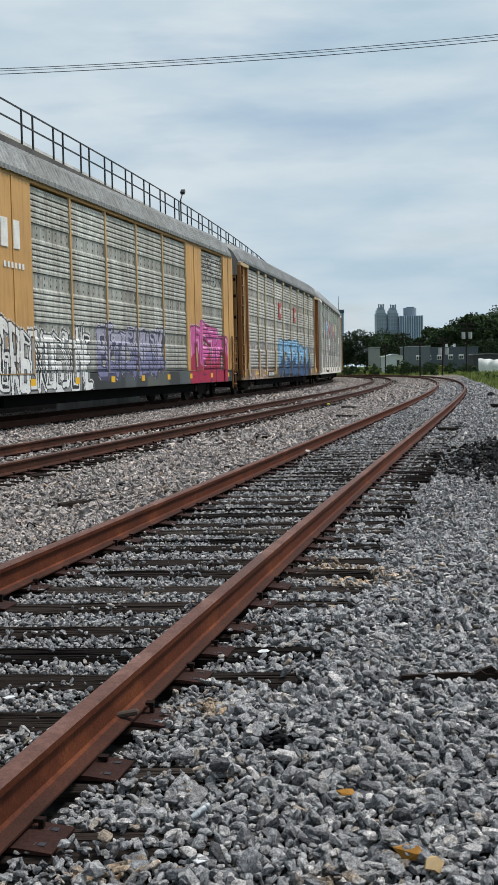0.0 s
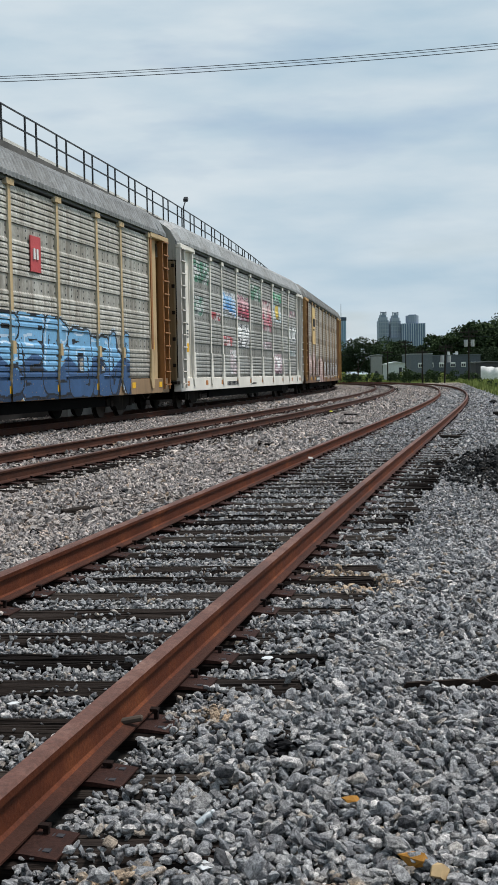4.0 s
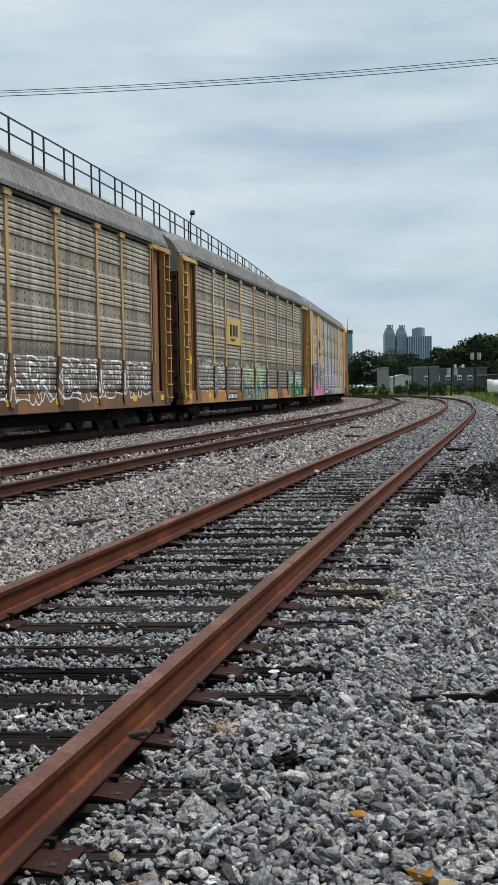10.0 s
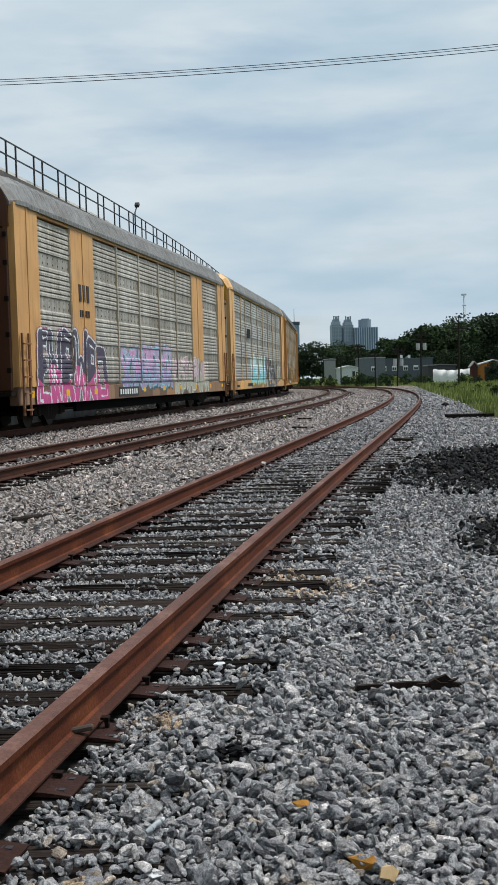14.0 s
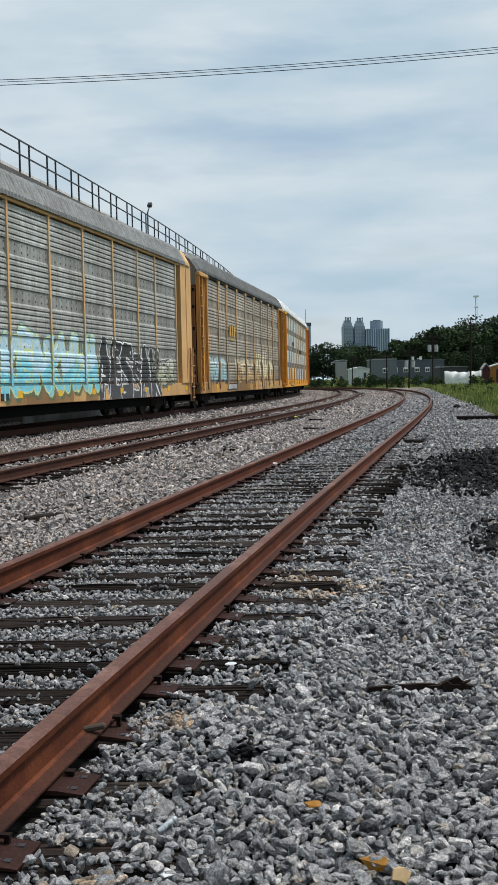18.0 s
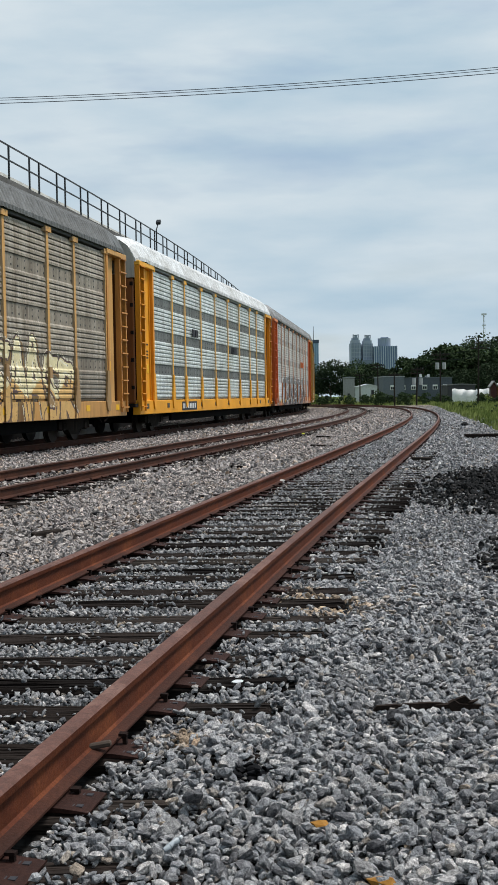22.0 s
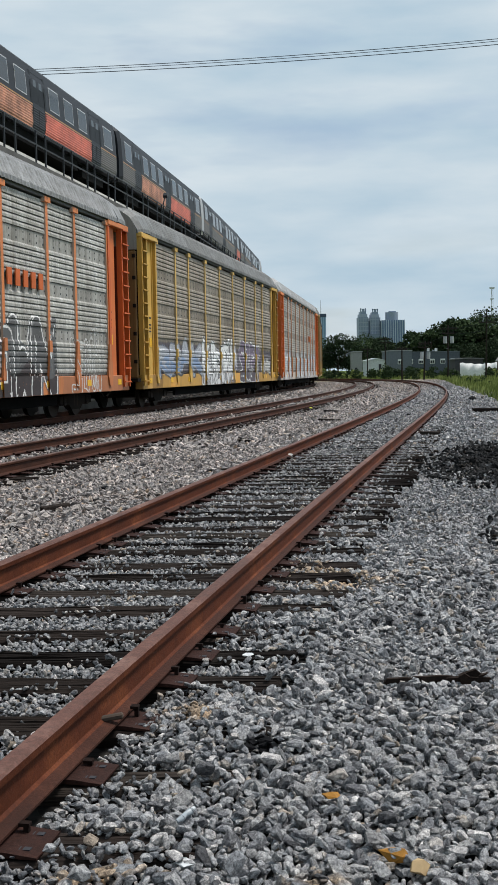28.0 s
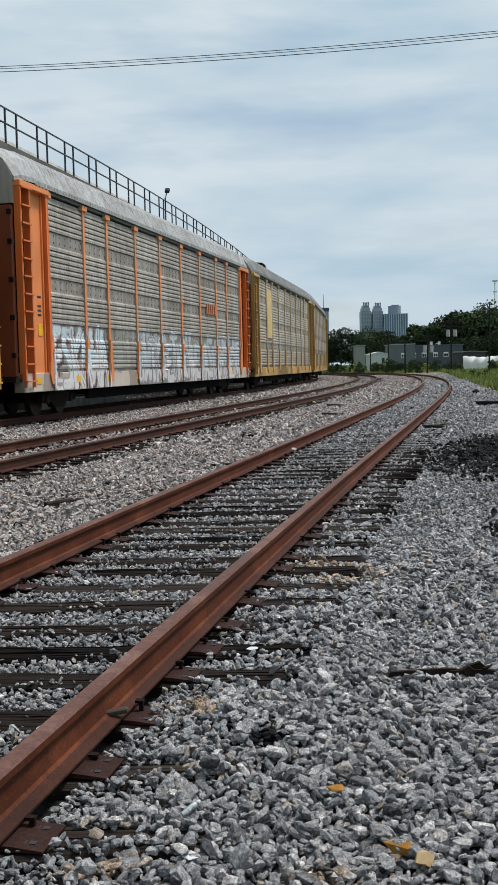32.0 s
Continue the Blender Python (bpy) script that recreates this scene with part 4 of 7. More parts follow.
                for q in (x - 0.05, x + 0.50):
                    box(bm, q, q + 0.07, min(side * 1.62, side * 1.46), max(side * 1.62, side * 1.46), SILL_HI - 0.2, EAVE - 0.2)
                part("ladder", bm, rungp, car)
        x0, x1 = (-13.62, -13.5) if e < 0 else (13.5, 13.62)
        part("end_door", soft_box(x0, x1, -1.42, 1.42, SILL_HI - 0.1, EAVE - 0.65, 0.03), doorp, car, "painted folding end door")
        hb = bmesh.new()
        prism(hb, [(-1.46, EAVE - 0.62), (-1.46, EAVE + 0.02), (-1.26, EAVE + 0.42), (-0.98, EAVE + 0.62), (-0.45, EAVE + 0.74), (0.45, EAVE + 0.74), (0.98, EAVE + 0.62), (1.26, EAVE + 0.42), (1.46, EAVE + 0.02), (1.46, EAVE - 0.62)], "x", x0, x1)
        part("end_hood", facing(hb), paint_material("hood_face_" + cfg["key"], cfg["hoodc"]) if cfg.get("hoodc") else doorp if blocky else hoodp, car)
        if e < 0:
            for y in (-1.36, 1.30):
                for z in (1.5, 2.4, 3.3, 4.2, 4.9):
                    part("end_hinge", boxes((x0 - 0.04, x1 + 0.04, y - 0.05, y + 0.05, z, z + 0.12)), M_DIRTY, car)
        part("end_platform", boxes((min(e * 13.3, e * 13.9), max(e * 13.3, e * 13.9), -1.5, 1.5, SILL_LO + 0.25, SILL_LO + 0.36)), M_DIRTY, car)
    for tag in cfg.get("tags", ()):
        graffiti(car, cfg, tag)
    # small markings on the track side
    for x in cfg.get("reflect", (-12.6, -9.8, -7.2, -4.3, -1.5, 1.3, 4.1, 6.9, 9.9, 12.6)):
        part("reflector", boxes((x - 0.16, x + 0.16, -1.568, -1.55, SILL_LO + 0.19, SILL_LO + 0.36)), M_YELLOW if not cfg.get("amber") else cfg["amber"], car, "yellow reflective patch")
    for x0, x1, z0, z1, n, mat in cfg.get("marks", ()):
        w = (x1 - x0) / n
        y = -1.578 if z0 < SILL_HI else -1.60
        if z0 < SILL_HI - 0.3:
            z0, z1 = 0.80, 0.80 + (z1 - z0) * 0.75
            if mat is M_WHITE:
                part("number_board", boxes((x0 - 0.12, x1 + 0.05, -1.572, -1.55, z0 - 0.07, z1 + 0.07)), M_INK, car, "black number board")
        for k in range(n):
            part("marking", boxes((x0 + w * k, x0 + w * (k + 0.55), y, y + 0.03, z0, z1)), mat, car)
    for x0, x1, z0, z1, mat in cfg.get("plates", ()):
        part("plate", soft_box(x0, x1, -1.575, -1.545, z0, z1, 0.006), mat, car, "painted flat plate on the side")
    return car


POSTS = (-11.7, -9.0, -7.0, -4.2, -1.4, 1.4, 4.2, 7.0, 9.0, 11.7)
OPEN_BAYS = tuple((a, b, False) for a, b in zip(POSTS, POSTS[1:]))
TAN_BAYS = ((-11.9, -9.2, False), (-9.2, -7.1, True), (-7.1, -4.5, False), (-4.5, -1.8, False), (-1.8, 0.95, False), (0.95, 3.7, False), (3.7, 6.5, False), (6.5, 8.6, True), (8.6, 11.9, False))
NINE_BAYS = tuple((a, b, False) for a, b in zip((-11.9, -9.3, -7.5, -4.8, -2.0, 0.7, 3.5, 6.2, 8.4, 11.3), (-9.3, -7.5, -4.8, -2.0, 0.7, 3.5, 6.2, 8.4, 11.3)))
GREY, PALE, BROWNISH = (0.42, 0.44, 0.44), (0.62, 0.65, 0.65), (0.33, 0.30, 0.26)
TAN, RUSTY, DARKRUST = (0.43, 0.255, 0.095), (0.25, 0.115, 0.04), (0.13, 0.06, 0.035)
BLK, WHT = (0.02, 0.02, 0.024), (0.72, 0.73, 0.72)

WAGONS = [
    dict(key="tan_blue", kind="blocky", bay=11.9, cuts=TAN_BAYS, gold=True, sheet=(0.48, 0.52, 0.51), grime=(0.34, 0.33, 0.30), post=TAN, sill=(0.06, 0.075, 0.09), end=(0.2, 0.1, 0.045), roof=(0.5, 0.52, 0.52),
         tags=((-10.6, -3.2, 0.35, 2.2, WHT, (0.66, 0.66, 0.64), BLK, 0.5, 1), (-2.6, 3.6, 0.8, 2.3, (0.20, 0.20, 0.33), (0.34, 0.33, 0.42), (0.05, 0.05, 0.1), 0.6, 2),
               (7.0, 12.2, 0.4, 2.6, (0.36, 0.02, 0.06), (0.52, 0.09, 0.30), (0.16, 0.02, 0.07), 1.15, 3),
               (8.75, 11.75, 4.25, 5.2, BLK, BLK, BLK, 0.72, 41)),
         marks=((-8.8, -7.5, 4.0, 4.65, 2, M_WHITE), (-8.7, -7.5, 3.55, 3.68, 6, M_WHITE)),
         label="tan and grey autorack wagon with white and red graffiti"),
    dict(key="tan_sky", kind="open", bay=11.7, cuts=OPEN_BAYS, sheet=(0.52, 0.54, 0.53), grime=(0.36, 0.34, 0.31), post=(0.40, 0.31, 0.19), sill=(0.22, 0.15, 0.09), end=RUSTY, doorc=(0.26, 0.14, 0.05), roof=(0.45, 0.47, 0.48),
         tags=((-11.6, -6.2, 0.5, 2.2, (0.40, 0.42, 0.42), (0.30, 0.36, 0.33), (0.55, 0.5, 0.55), 0.8, 4), (-2.9, 9.5, 0.6, 2.35, (0.035, 0.085, 0.19), (0.17, 0.38, 0.60), (0.012, 0.012, 0.016), 1.55, 5)),
         plates=((-2.9, -2.3, 3.7, 4.55, plain("red_badge", (0.46, 0.07, 0.075), 0.6)), (2.5, 3.1, 3.7, 4.55, plain("red_badge", (0.46, 0.07, 0.075), 0.6))),
         marks=((-2.78, -2.42, 4.0, 4.25, 2, M_WHITE), (2.62, 2.98, 4.0, 4.25, 2, M_WHITE), (-6.4, -4.7, 0.55, 0.78, 7, M_WHITE)),
         label="grey autorack wagon with brown ends and blue graffiti"),
    dict(key="white", kind="open", bay=11.7, cuts=OPEN_BAYS, sheet=(0.36, 0.38, 0.38), grime=(0.26, 0.27, 0.27), post=(0.60, 0.61, 0.62), sill=(0.60, 0.61, 0.62), end=(0.50, 0.51, 0.53), roof=(0.52, 0.54, 0.55), top=0.95, rust=0.12,
         ads=((-11.6, -9.1, 4.6, 5.4, (0.03, 0.22, 0.12)), (-11.6, -10.0, 3.4, 4.1, (0.03, 0.16, 0.10)), (-6.8, -4.3, 3.55, 4.6, (0.62, 0.66, 0.68)), (-8.8, -7.1, 3.35, 3.65, (0.55, 0.03, 0.05)),
              (-4.1, -1.5, 3.55, 4.6, (0.36, 0.10, 0.17)), (-4.1, -1.5, 2.35, 3.4, (0.05, 0.06, 0.09)), (-6.8, -5.0, 2.4, 2.8, (0.55, 0.05, 0.06)), (-1.3, 1.3, 4.6, 5.3, (0.05, 0.22, 0.12)),
              (1.5, 4.1, 3.3, 4.75, (0.36, 0.10, 0.14)), (4.3, 6.9, 3.85, 4.7, (0.55, 0.66, 0.70)), (4.3, 6.9, 4.75, 5.35, (0.04, 0.26, 0.14)), (9.1, 11.6, 2.9, 3.75, (0.06, 0.08, 0.08)), (9.1, 11.6, 4.3, 4.65, (0.40, 0.20, 0.24)), (1.6, 4.0, 2.45, 2.8, (0.45, 0.30, 0.33)), (4.3, 6.9, 1.25, 2.25, (0.50, 0.36, 0.38)),
              (-5.5, -4.3, 1.25, 2.25, (0.60, 0.50, 0.52)), (9.1, 11.6, 2.2, 2.5, (0.3, 0.36, 0.36))),
         tags=((-6.7, -4.4, 3.55, 4.35, (0.06, 0.22, 0.50), (0.16, 0.36, 0.62), (0.68, 0.70, 0.72), 0.55, 51), (-4.0, -1.6, 2.3, 3.15, (0.62, 0.62, 0.62), WHT, (0.015, 0.015, 0.02), 0.75, 52),
               (-4.0, -1.6, 3.5, 4.35, (0.45, 0.08, 0.12), (0.60, 0.35, 0.38), (0.10, 0.03, 0.05), 0.5, 53), (1.6, 4.0, 3.3, 4.5, (0.42, 0.08, 0.12), (0.58, 0.36, 0.36), (0.62, 0.60, 0.58), 0.6, 54),
               (4.4, 6.8, 4.65, 5.15, (0.02, 0.22, 0.10), (0.10, 0.36, 0.20), (0.62, 0.64, 0.64), 0.5, 55), (5.2, 6.0, 3.75, 4.45, (0.66, 0.42, 0.03), (0.70, 0.50, 0.08), (0.66, 0.46, 0.05), 0.8, 56),
               (9.2, 11.5, 2.75, 3.55, (0.62, 0.63, 0.62), WHT, (0.015, 0.02, 0.02), 0.6, 57), (4.4, 6.8, 1.1, 2.0, (0.60, 0.52, 0.54), WHT, (0.30, 0.14, 0.18), 0.6, 58)),
         marks=((-6.3, -4.3, 0.55, 0.76, 8, M_INK), (-1.2, -0.2, 0.60, 0.68, 5, M_INK)), amber=plain("amber_reflector", (0.45, 0.16, 0.03), 0.4),
         label="white and silver autorack wagon with faded poster-like patches"),
    dict(key="brown", kind="open", bay=11.7, cuts=OPEN_BAYS, gain=1.38, low=(0.20, 0.155, 0.13), sheet=(0.42, 0.39, 0.35), grime=(0.25, 0.20, 0.16), post=(0.36, 0.215, 0.085), foot=(0.13, 0.08, 0.05), sill=(0.13, 0.072, 0.04), bayc=(0.20, 0.095, 0.033), end=(0.11, 0.048, 0.02), rungs=(0.34, 0.19, 0.075), roof=(0.36, 0.365, 0.36), rust=0.75,
         tags=((-11.4, -6.6, 0.95, 2.4, (0.36, 0.25, 0.22), (0.48, 0.32, 0.30), (0.62, 0.52, 0.50), 0.8, 6), (-4.9, -0.9, 0.5, 2.2, (0.36, 0.22, 0.19), (0.42, 0.28, 0.25), (0.68, 0.55, 0.52), 0.75, 7),
               (-0.8, 11.4, 0.75, 1.9, (0.30, 0.31, 0.31), (0.36, 0.38, 0.38), (0.66, 0.69, 0.70), 0.6, 8)),
         plates=((-8.85, -7.15, 3.1, 5.4, plain("yellow_plate", (0.62, 0.43, 0.17), 0.5)),), marks=((-8.55, -7.4, 4.2, 4.7, 3, M_INK), (-8.5, -7.4, 3.95, 4.05, 1, M_INK), (-6.6, -4.4, 0.55, 0.78, 8, M_WHITE)),
         label="rust-stained autorack wagon with a yellow plate and white graffiti"),
    dict(key="brown_green", kind="open", bay=11.7, cuts=OPEN_BAYS, gain=1.28, low=(0.20, 0.155, 0.13), sheet=(0.42, 0.385, 0.335), grime=(0.24, 0.195, 0.15), post=(0.42, 0.29, 0.125), foot=(0.10, 0.075, 0.06), sill=(0.30, 0.16, 0.065), bayc=(0.24, 0.125, 0.042), end=(0.09, 0.043, 0.022), rungs=(0.42, 0.26, 0.10), roof=(0.37, 0.37, 0.36), rust=0.7,
         tags=((-11.5, -7.3, 0.95, 2.2, (0.36, 0.36, 0.34), (0.48, 0.48, 0.46), (0.6, 0.6, 0.58), 0.55, 9), (-5.7, -4.3, 1.0, 2.1, (0.45, 0.43, 0.42), (0.5, 0.48, 0.46), (0.62, 0.6, 0.58), 0.5, 10),
               (-3.6, 1.8, 0.4, 2.2, (0.02, 0.09, 0.20), (0.20, 0.26, 0.22), (0.55, 0.50, 0.16), 0.6, 11), (7.4, 11.6, 0.6, 1.9, (0.03, 0.20, 0.08), (0.45, 0.50, 0.45), (0.02, 0.10, 0.05), 0.6, 12)),
         plates=((-6.85, -4.35, 2.95, 4.0, plain("ochre_plate", (0.50, 0.33, 0.10), 0.5)),), marks=((-6.3, -4.8, 3.3, 3.75, 3, M_INK), (-6.2, -4.9, 3.12, 3.19, 1, M_INK), (-6.9, -5.2, 0.56, 0.76, 7, M_WHITE)),
         label="brown autorack wagon with ochre posts and green graffiti"),
    dict(key="tan_pink", kind="blocky", bay=11.9, cuts=TAN_BAYS, gain=1.25, sheet=(0.50, 0.51, 0.49), grime=(0.36, 0.34, 0.30), post=(0.47, 0.27, 0.11), sill=(0.22, 0.14, 0.09), end=(0.17, 0.08, 0.04), roof=(0.42, 0.43, 0.43),
         tags=((-12.3, -6.0, 0.3, 2.5, (0.50, 0.08, 0.24), (0.07, 0.06, 0.09), (0.62, 0.66, 0.68), 1.0, 13), (-4.2, 2.6, 0.7, 2.4, (0.32, 0.25, 0.42), (0.50, 0.28, 0.48), (0.25, 0.50, 0.58), 0.55, 14),
               (3.0, 9.5, 0.5, 2.0, (0.35, 0.36, 0.28), (0.45, 0.32, 0.36), (0.6, 0.58, 0.52), 0.6, 15)),
         marks=((-8.6, -7.5, 3.6, 4.1, 3, M_INK), (-8.55, -7.55, 3.15, 3.35, 5, M_INK), (-4.6, -2.4, 0.55, 0.78, 8, M_WHITE)),
         label="tan autorack wagon with pink, purple and teal graffiti"),
    dict(key="tan_cyan", kind="blocky", bay=11.9, cuts=NINE_BAYS, gain=1.2, sheet=(0.44, 0.475, 0.48), grime=(0.34, 0.35, 0.34), post=(0.52, 0.32, 0.14), sill=(0.46, 0.28, 0.12), end=(0.30, 0.16, 0.07), doorc=(0.50, 0.48, 0.45), hoodc=(0.50, 0.27, 0.03), hood=(0.52, 0.32, 0.14), roof=(0.46, 0.48, 0.48), rust=0.3,
         tags=((-5.4, 1.9, 0.7, 2.4, (0.20, 0.56, 0.66), (0.42, 0.62, 0.72), (0.56, 0.62, 0.30), 1.0, 16), (2.0, 8.8, 0.3, 2.2, (0.07, 0.07, 0.075), (0.03, 0.03, 0.03), WHT, 1.15, 17), (8.0, 10.8, 0.9, 2.0, (0.42, 0.42, 0.30), (0.5, 0.5, 0.4), BLK, 0.5, 18)),
         marks=((-6.9, -5.5, 3.5, 4.0, 3, M_INK), (-7.0, -4.9, 0.55, 0.78, 7, M_INK), (-11.3, -10.4, 0.55, 0.7, 4, M_INK)),
         label="tan and silver autorack wagon with pale blue graffiti"),
    dict(key="grey_orange", kind="open", bay=11.7, cuts=OPEN_BAYS, sheet=(0.40, 0.375, 0.325), grime=(0.27, 0.23, 0.185), post=(0.46, 0.265, 0.09), foot=(0.28, 0.18, 0.085), sill=(0.40, 0.22, 0.07), end=(0.42, 0.20, 0.05), roof=(0.27, 0.28, 0.28), rust=0.55,
         tags=((-11.3, -7.2, 0.9, 2.2, (0.30, 0.46, 0.48), (0.42, 0.55, 0.56), (0.28, 0.34, 0.34), 0.6, 19), (-4.6, 1.2, 0.9, 2.2, (0.52, 0.34, 0.14), (0.62, 0.52, 0.32), (0.10, 0.075, 0.07), 0.7, 20),
               (2.2, 8.8, 0.35, 2.5, (0.58, 0.36, 0.13), (0.68, 0.60, 0.36), (0.09, 0.055, 0.05), 1.05, 21)),
         marks=((-6.4, -4.7, 3.3, 3.8, 3, plain("ochre_mark", (0.5, 0.3, 0.05), 0.6)), (-6.3, -4.8, 3.12, 3.2, 1, plain("ochre_bar", (0.5, 0.3, 0.05), 0.6)), (-7.0, -4.4, 0.52, 0.80, 9, M_WHITE)),
         label="weathered grey autorack wagon with orange graffiti"),
    # bright sheets and dark bands: mirrored sky and ground put into their colours
    dict(key="bright_yellow", kind="open", bay=11.7, cuts=OPEN_BAYS, sheet=(0.56, 0.63, 0.65), grime=(0.66, 0.73, 0.75), post=(0.60, 0.315, 0.03), foot=(0.62, 0.29, 0.016), bayc=(0.62, 0.28, 0.015), sill=(0.60, 0.275, 0.010), end=(0.56, 0.23, 0.010), roof=(0.68, 0.70, 0.71), rust=0.1, gain=1.75,
         top=1.5, metal=0.45, rough=0.3, band=0.26, marks=((-7.6, -5.3, 0.55, 0.80, 6, M_WHITE), (2.0, 3.4, 3.2, 3.5, 5, M_INK), (-5.9, -4.8, 3.6, 3.9, 4, M_INK)), amber=plain("dark_patch", (0.05, 0.045, 0.04), 0.5),
         label="bright yellow and clean silver autorack wagon"),
    dict(key="orange_dark", kind="open", bay=11.7, cuts=OPEN_BAYS, sheet=(0.50, 0.52, 0.52), grime=(0.36, 0.36, 0.35), post=(0.50, 0.17, 0.06), foot=(0.42, 0.15, 0.06), bayc=(0.50, 0.14, 0.045), sill=(0.34, 0.14, 0.07), end=(0.46, 0.095, 0.02), roof=(0.55, 0.56, 0.57), rust=0.25,
         tags=((-11.6, -8.6, 0.6, 2.4, (0.60, 0.60, 0.58), (0.66, 0.66, 0.64), (0.35, 0.35, 0.35), 0.7, 22), (-8.0, 7.4, 0.2, 2.3, (0.05, 0.04, 0.04), (0.10, 0.10, 0.10), (0.70, 0.69, 0.67), 1.3, 23), (8.6, 10.9, 0.3, 2.2, (0.03, 0.03, 0.03), (0.06, 0.06, 0.06), (0.6, 0.6, 0.58), 0.55, 24)),
         marks=((4.4, 6.8, 3.3, 3.7, 5, plain("red_orange_mark", (0.55, 0.12, 0.03), 0.6)),),
         label="grey autorack wagon with orange-red ends and black graffiti"),
    dict(key="ochre", low=(0.10, 0.085, 0.12), kind="open", bay=11.7, cuts=OPEN_BAYS, gain=1.1, doorc=(0.17, 0.095, 0.033), sheet=(0.40, 0.365, 0.315), grime=(0.30, 0.26, 0.21), post=(0.50, 0.325, 0.085), sill=(0.42, 0.25, 0.065), end=(0.42, 0.255, 0.05), roof=(0.40, 0.41, 0.41), rust=0.4,
         tags=((-11.6, -5.0, 1.0, 2.1, (0.20, 0.27, 0.40), (0.34, 0.36, 0.40), (0.36, 0.37, 0.40), 1.4, 25), (-4.9, 1.1, 0.35, 2.3, (0.66, 0.66, 0.66), WHT, BLK, 0.8, 27), (1.2, 2.2, 1.0, 2.2, (0.5, 0.5, 0.52), WHT, (0.1, 0.08, 0.14), 0.4, 34), (2.9, 8.0, 0.5, 2.3, (0.10, 0.085, 0.10), (0.16, 0.13, 0.18), WHT, 1.1, 33), (8.6, 11.2, 0.9, 1.6, (0.5, 0.5, 0.48), (0.5, 0.5, 0.48), (0.3, 0.28, 0.25), 0.5, 31)),
         label="dusty grey autorack wagon with mustard yellow ends"),
    dict(key="orange_pale", kind="open", bay=11.7, cuts=OPEN_BAYS, gain=1.2, sheet=(0.44, 0.43, 0.41), grime=(0.33, 0.31, 0.28), post=(0.58, 0.20, 0.07), sill=(0.42, 0.38, 0.36), end=(0.52, 0.13, 0.03), roof=(0.56, 0.57, 0.58), top=1.0, rust=0.2,
         tags=((-11.6, -7.2, 0.4, 2.4, (0.62, 0.62, 0.62), (0.50, 0.60, 0.64), (0.36, 0.27, 0.27), 0.75, 28), (-6.8, -4.6, 1.0, 2.1, (0.52, 0.53, 0.52), (0.45, 0.47, 0.46), (0.3, 0.33, 0.3), 0.8, 29), (-4.2, 11.6, 0.4, 2.2, (0.56, 0.55, 0.55), (0.40, 0.44, 0.46), (0.22, 0.20, 0.20), 0.65, 30)),
         marks=((5.2, 6.9, 3.3, 3.7, 5, plain("orange_mark", (0.55, 0.13, 0.03), 0.6)),),
         label="silver autorack wagon with orange posts and pale graffiti"),
    dict(key="tan_far", kind="open", bay=11.7, cuts=OPEN_BAYS, sheet=(0.44, 0.42, 0.38), grime=(0.32, 0.29, 0.25), post=(0.40, 0.28, 0.12), sill=(0.34, 0.22, 0.08), end=(0.32, 0.19, 0.06), roof=(0.44, 0.45, 0.45), rust=0.4,
         plates=((-8.85, -7.15, 2.65, 5.2, plain("cream_plate", (0.60, 0.42, 0.18), 0.5)),),
         label="distant tan and grey autorack wagon"),
    dict(key="grey_far", kind="open", bay=11.7, cuts=OPEN_BAYS, sheet=(0.46, 0.46, 0.44), grime=(0.34, 0.32, 0.29), post=(0.40, 0.28, 0.12), sill=(0.34, 0.22, 0.08), end=(0.32, 0.19, 0.06), roof=(0.45, 0.46, 0.46), rust=0.4,
         label="distant grey autorack wagon with tan posts"),
]
CAR_PITCH, SPEED, FIRST = 28.4, 9.556, 41.2 - 14.2
wagons = [autorack(w) for w in WAGONS]
# two more at the far end of the train, alike in kind
wagons.append(copy_thing(wagons[12], Matrix()))
wagons.append(copy_thing(wagons[13], Matrix()))
# ---- elevated line behind the freight train ----
run = np.clip(S, -40, 195) / 50
swing = 4.3 * (1 - np.exp(-4.5 / 4.3 * (np.clip(S - 95, 0, 200) / 50) ** 2))  # it comes nearer further on
EDGE = Lane(13.89 + 1.5 * run - 0.36 * run ** 2 - swing)           # the railing
TRANSIT = Lane(16.69 + 1.5 * run - 0.36 * run ** 2 - swing)        # centre of the elevated trains
DECK_Z = 9.08
RAILING_TOP = 10.5
TRACK_Z = 10.2       # rail top of the elevated line


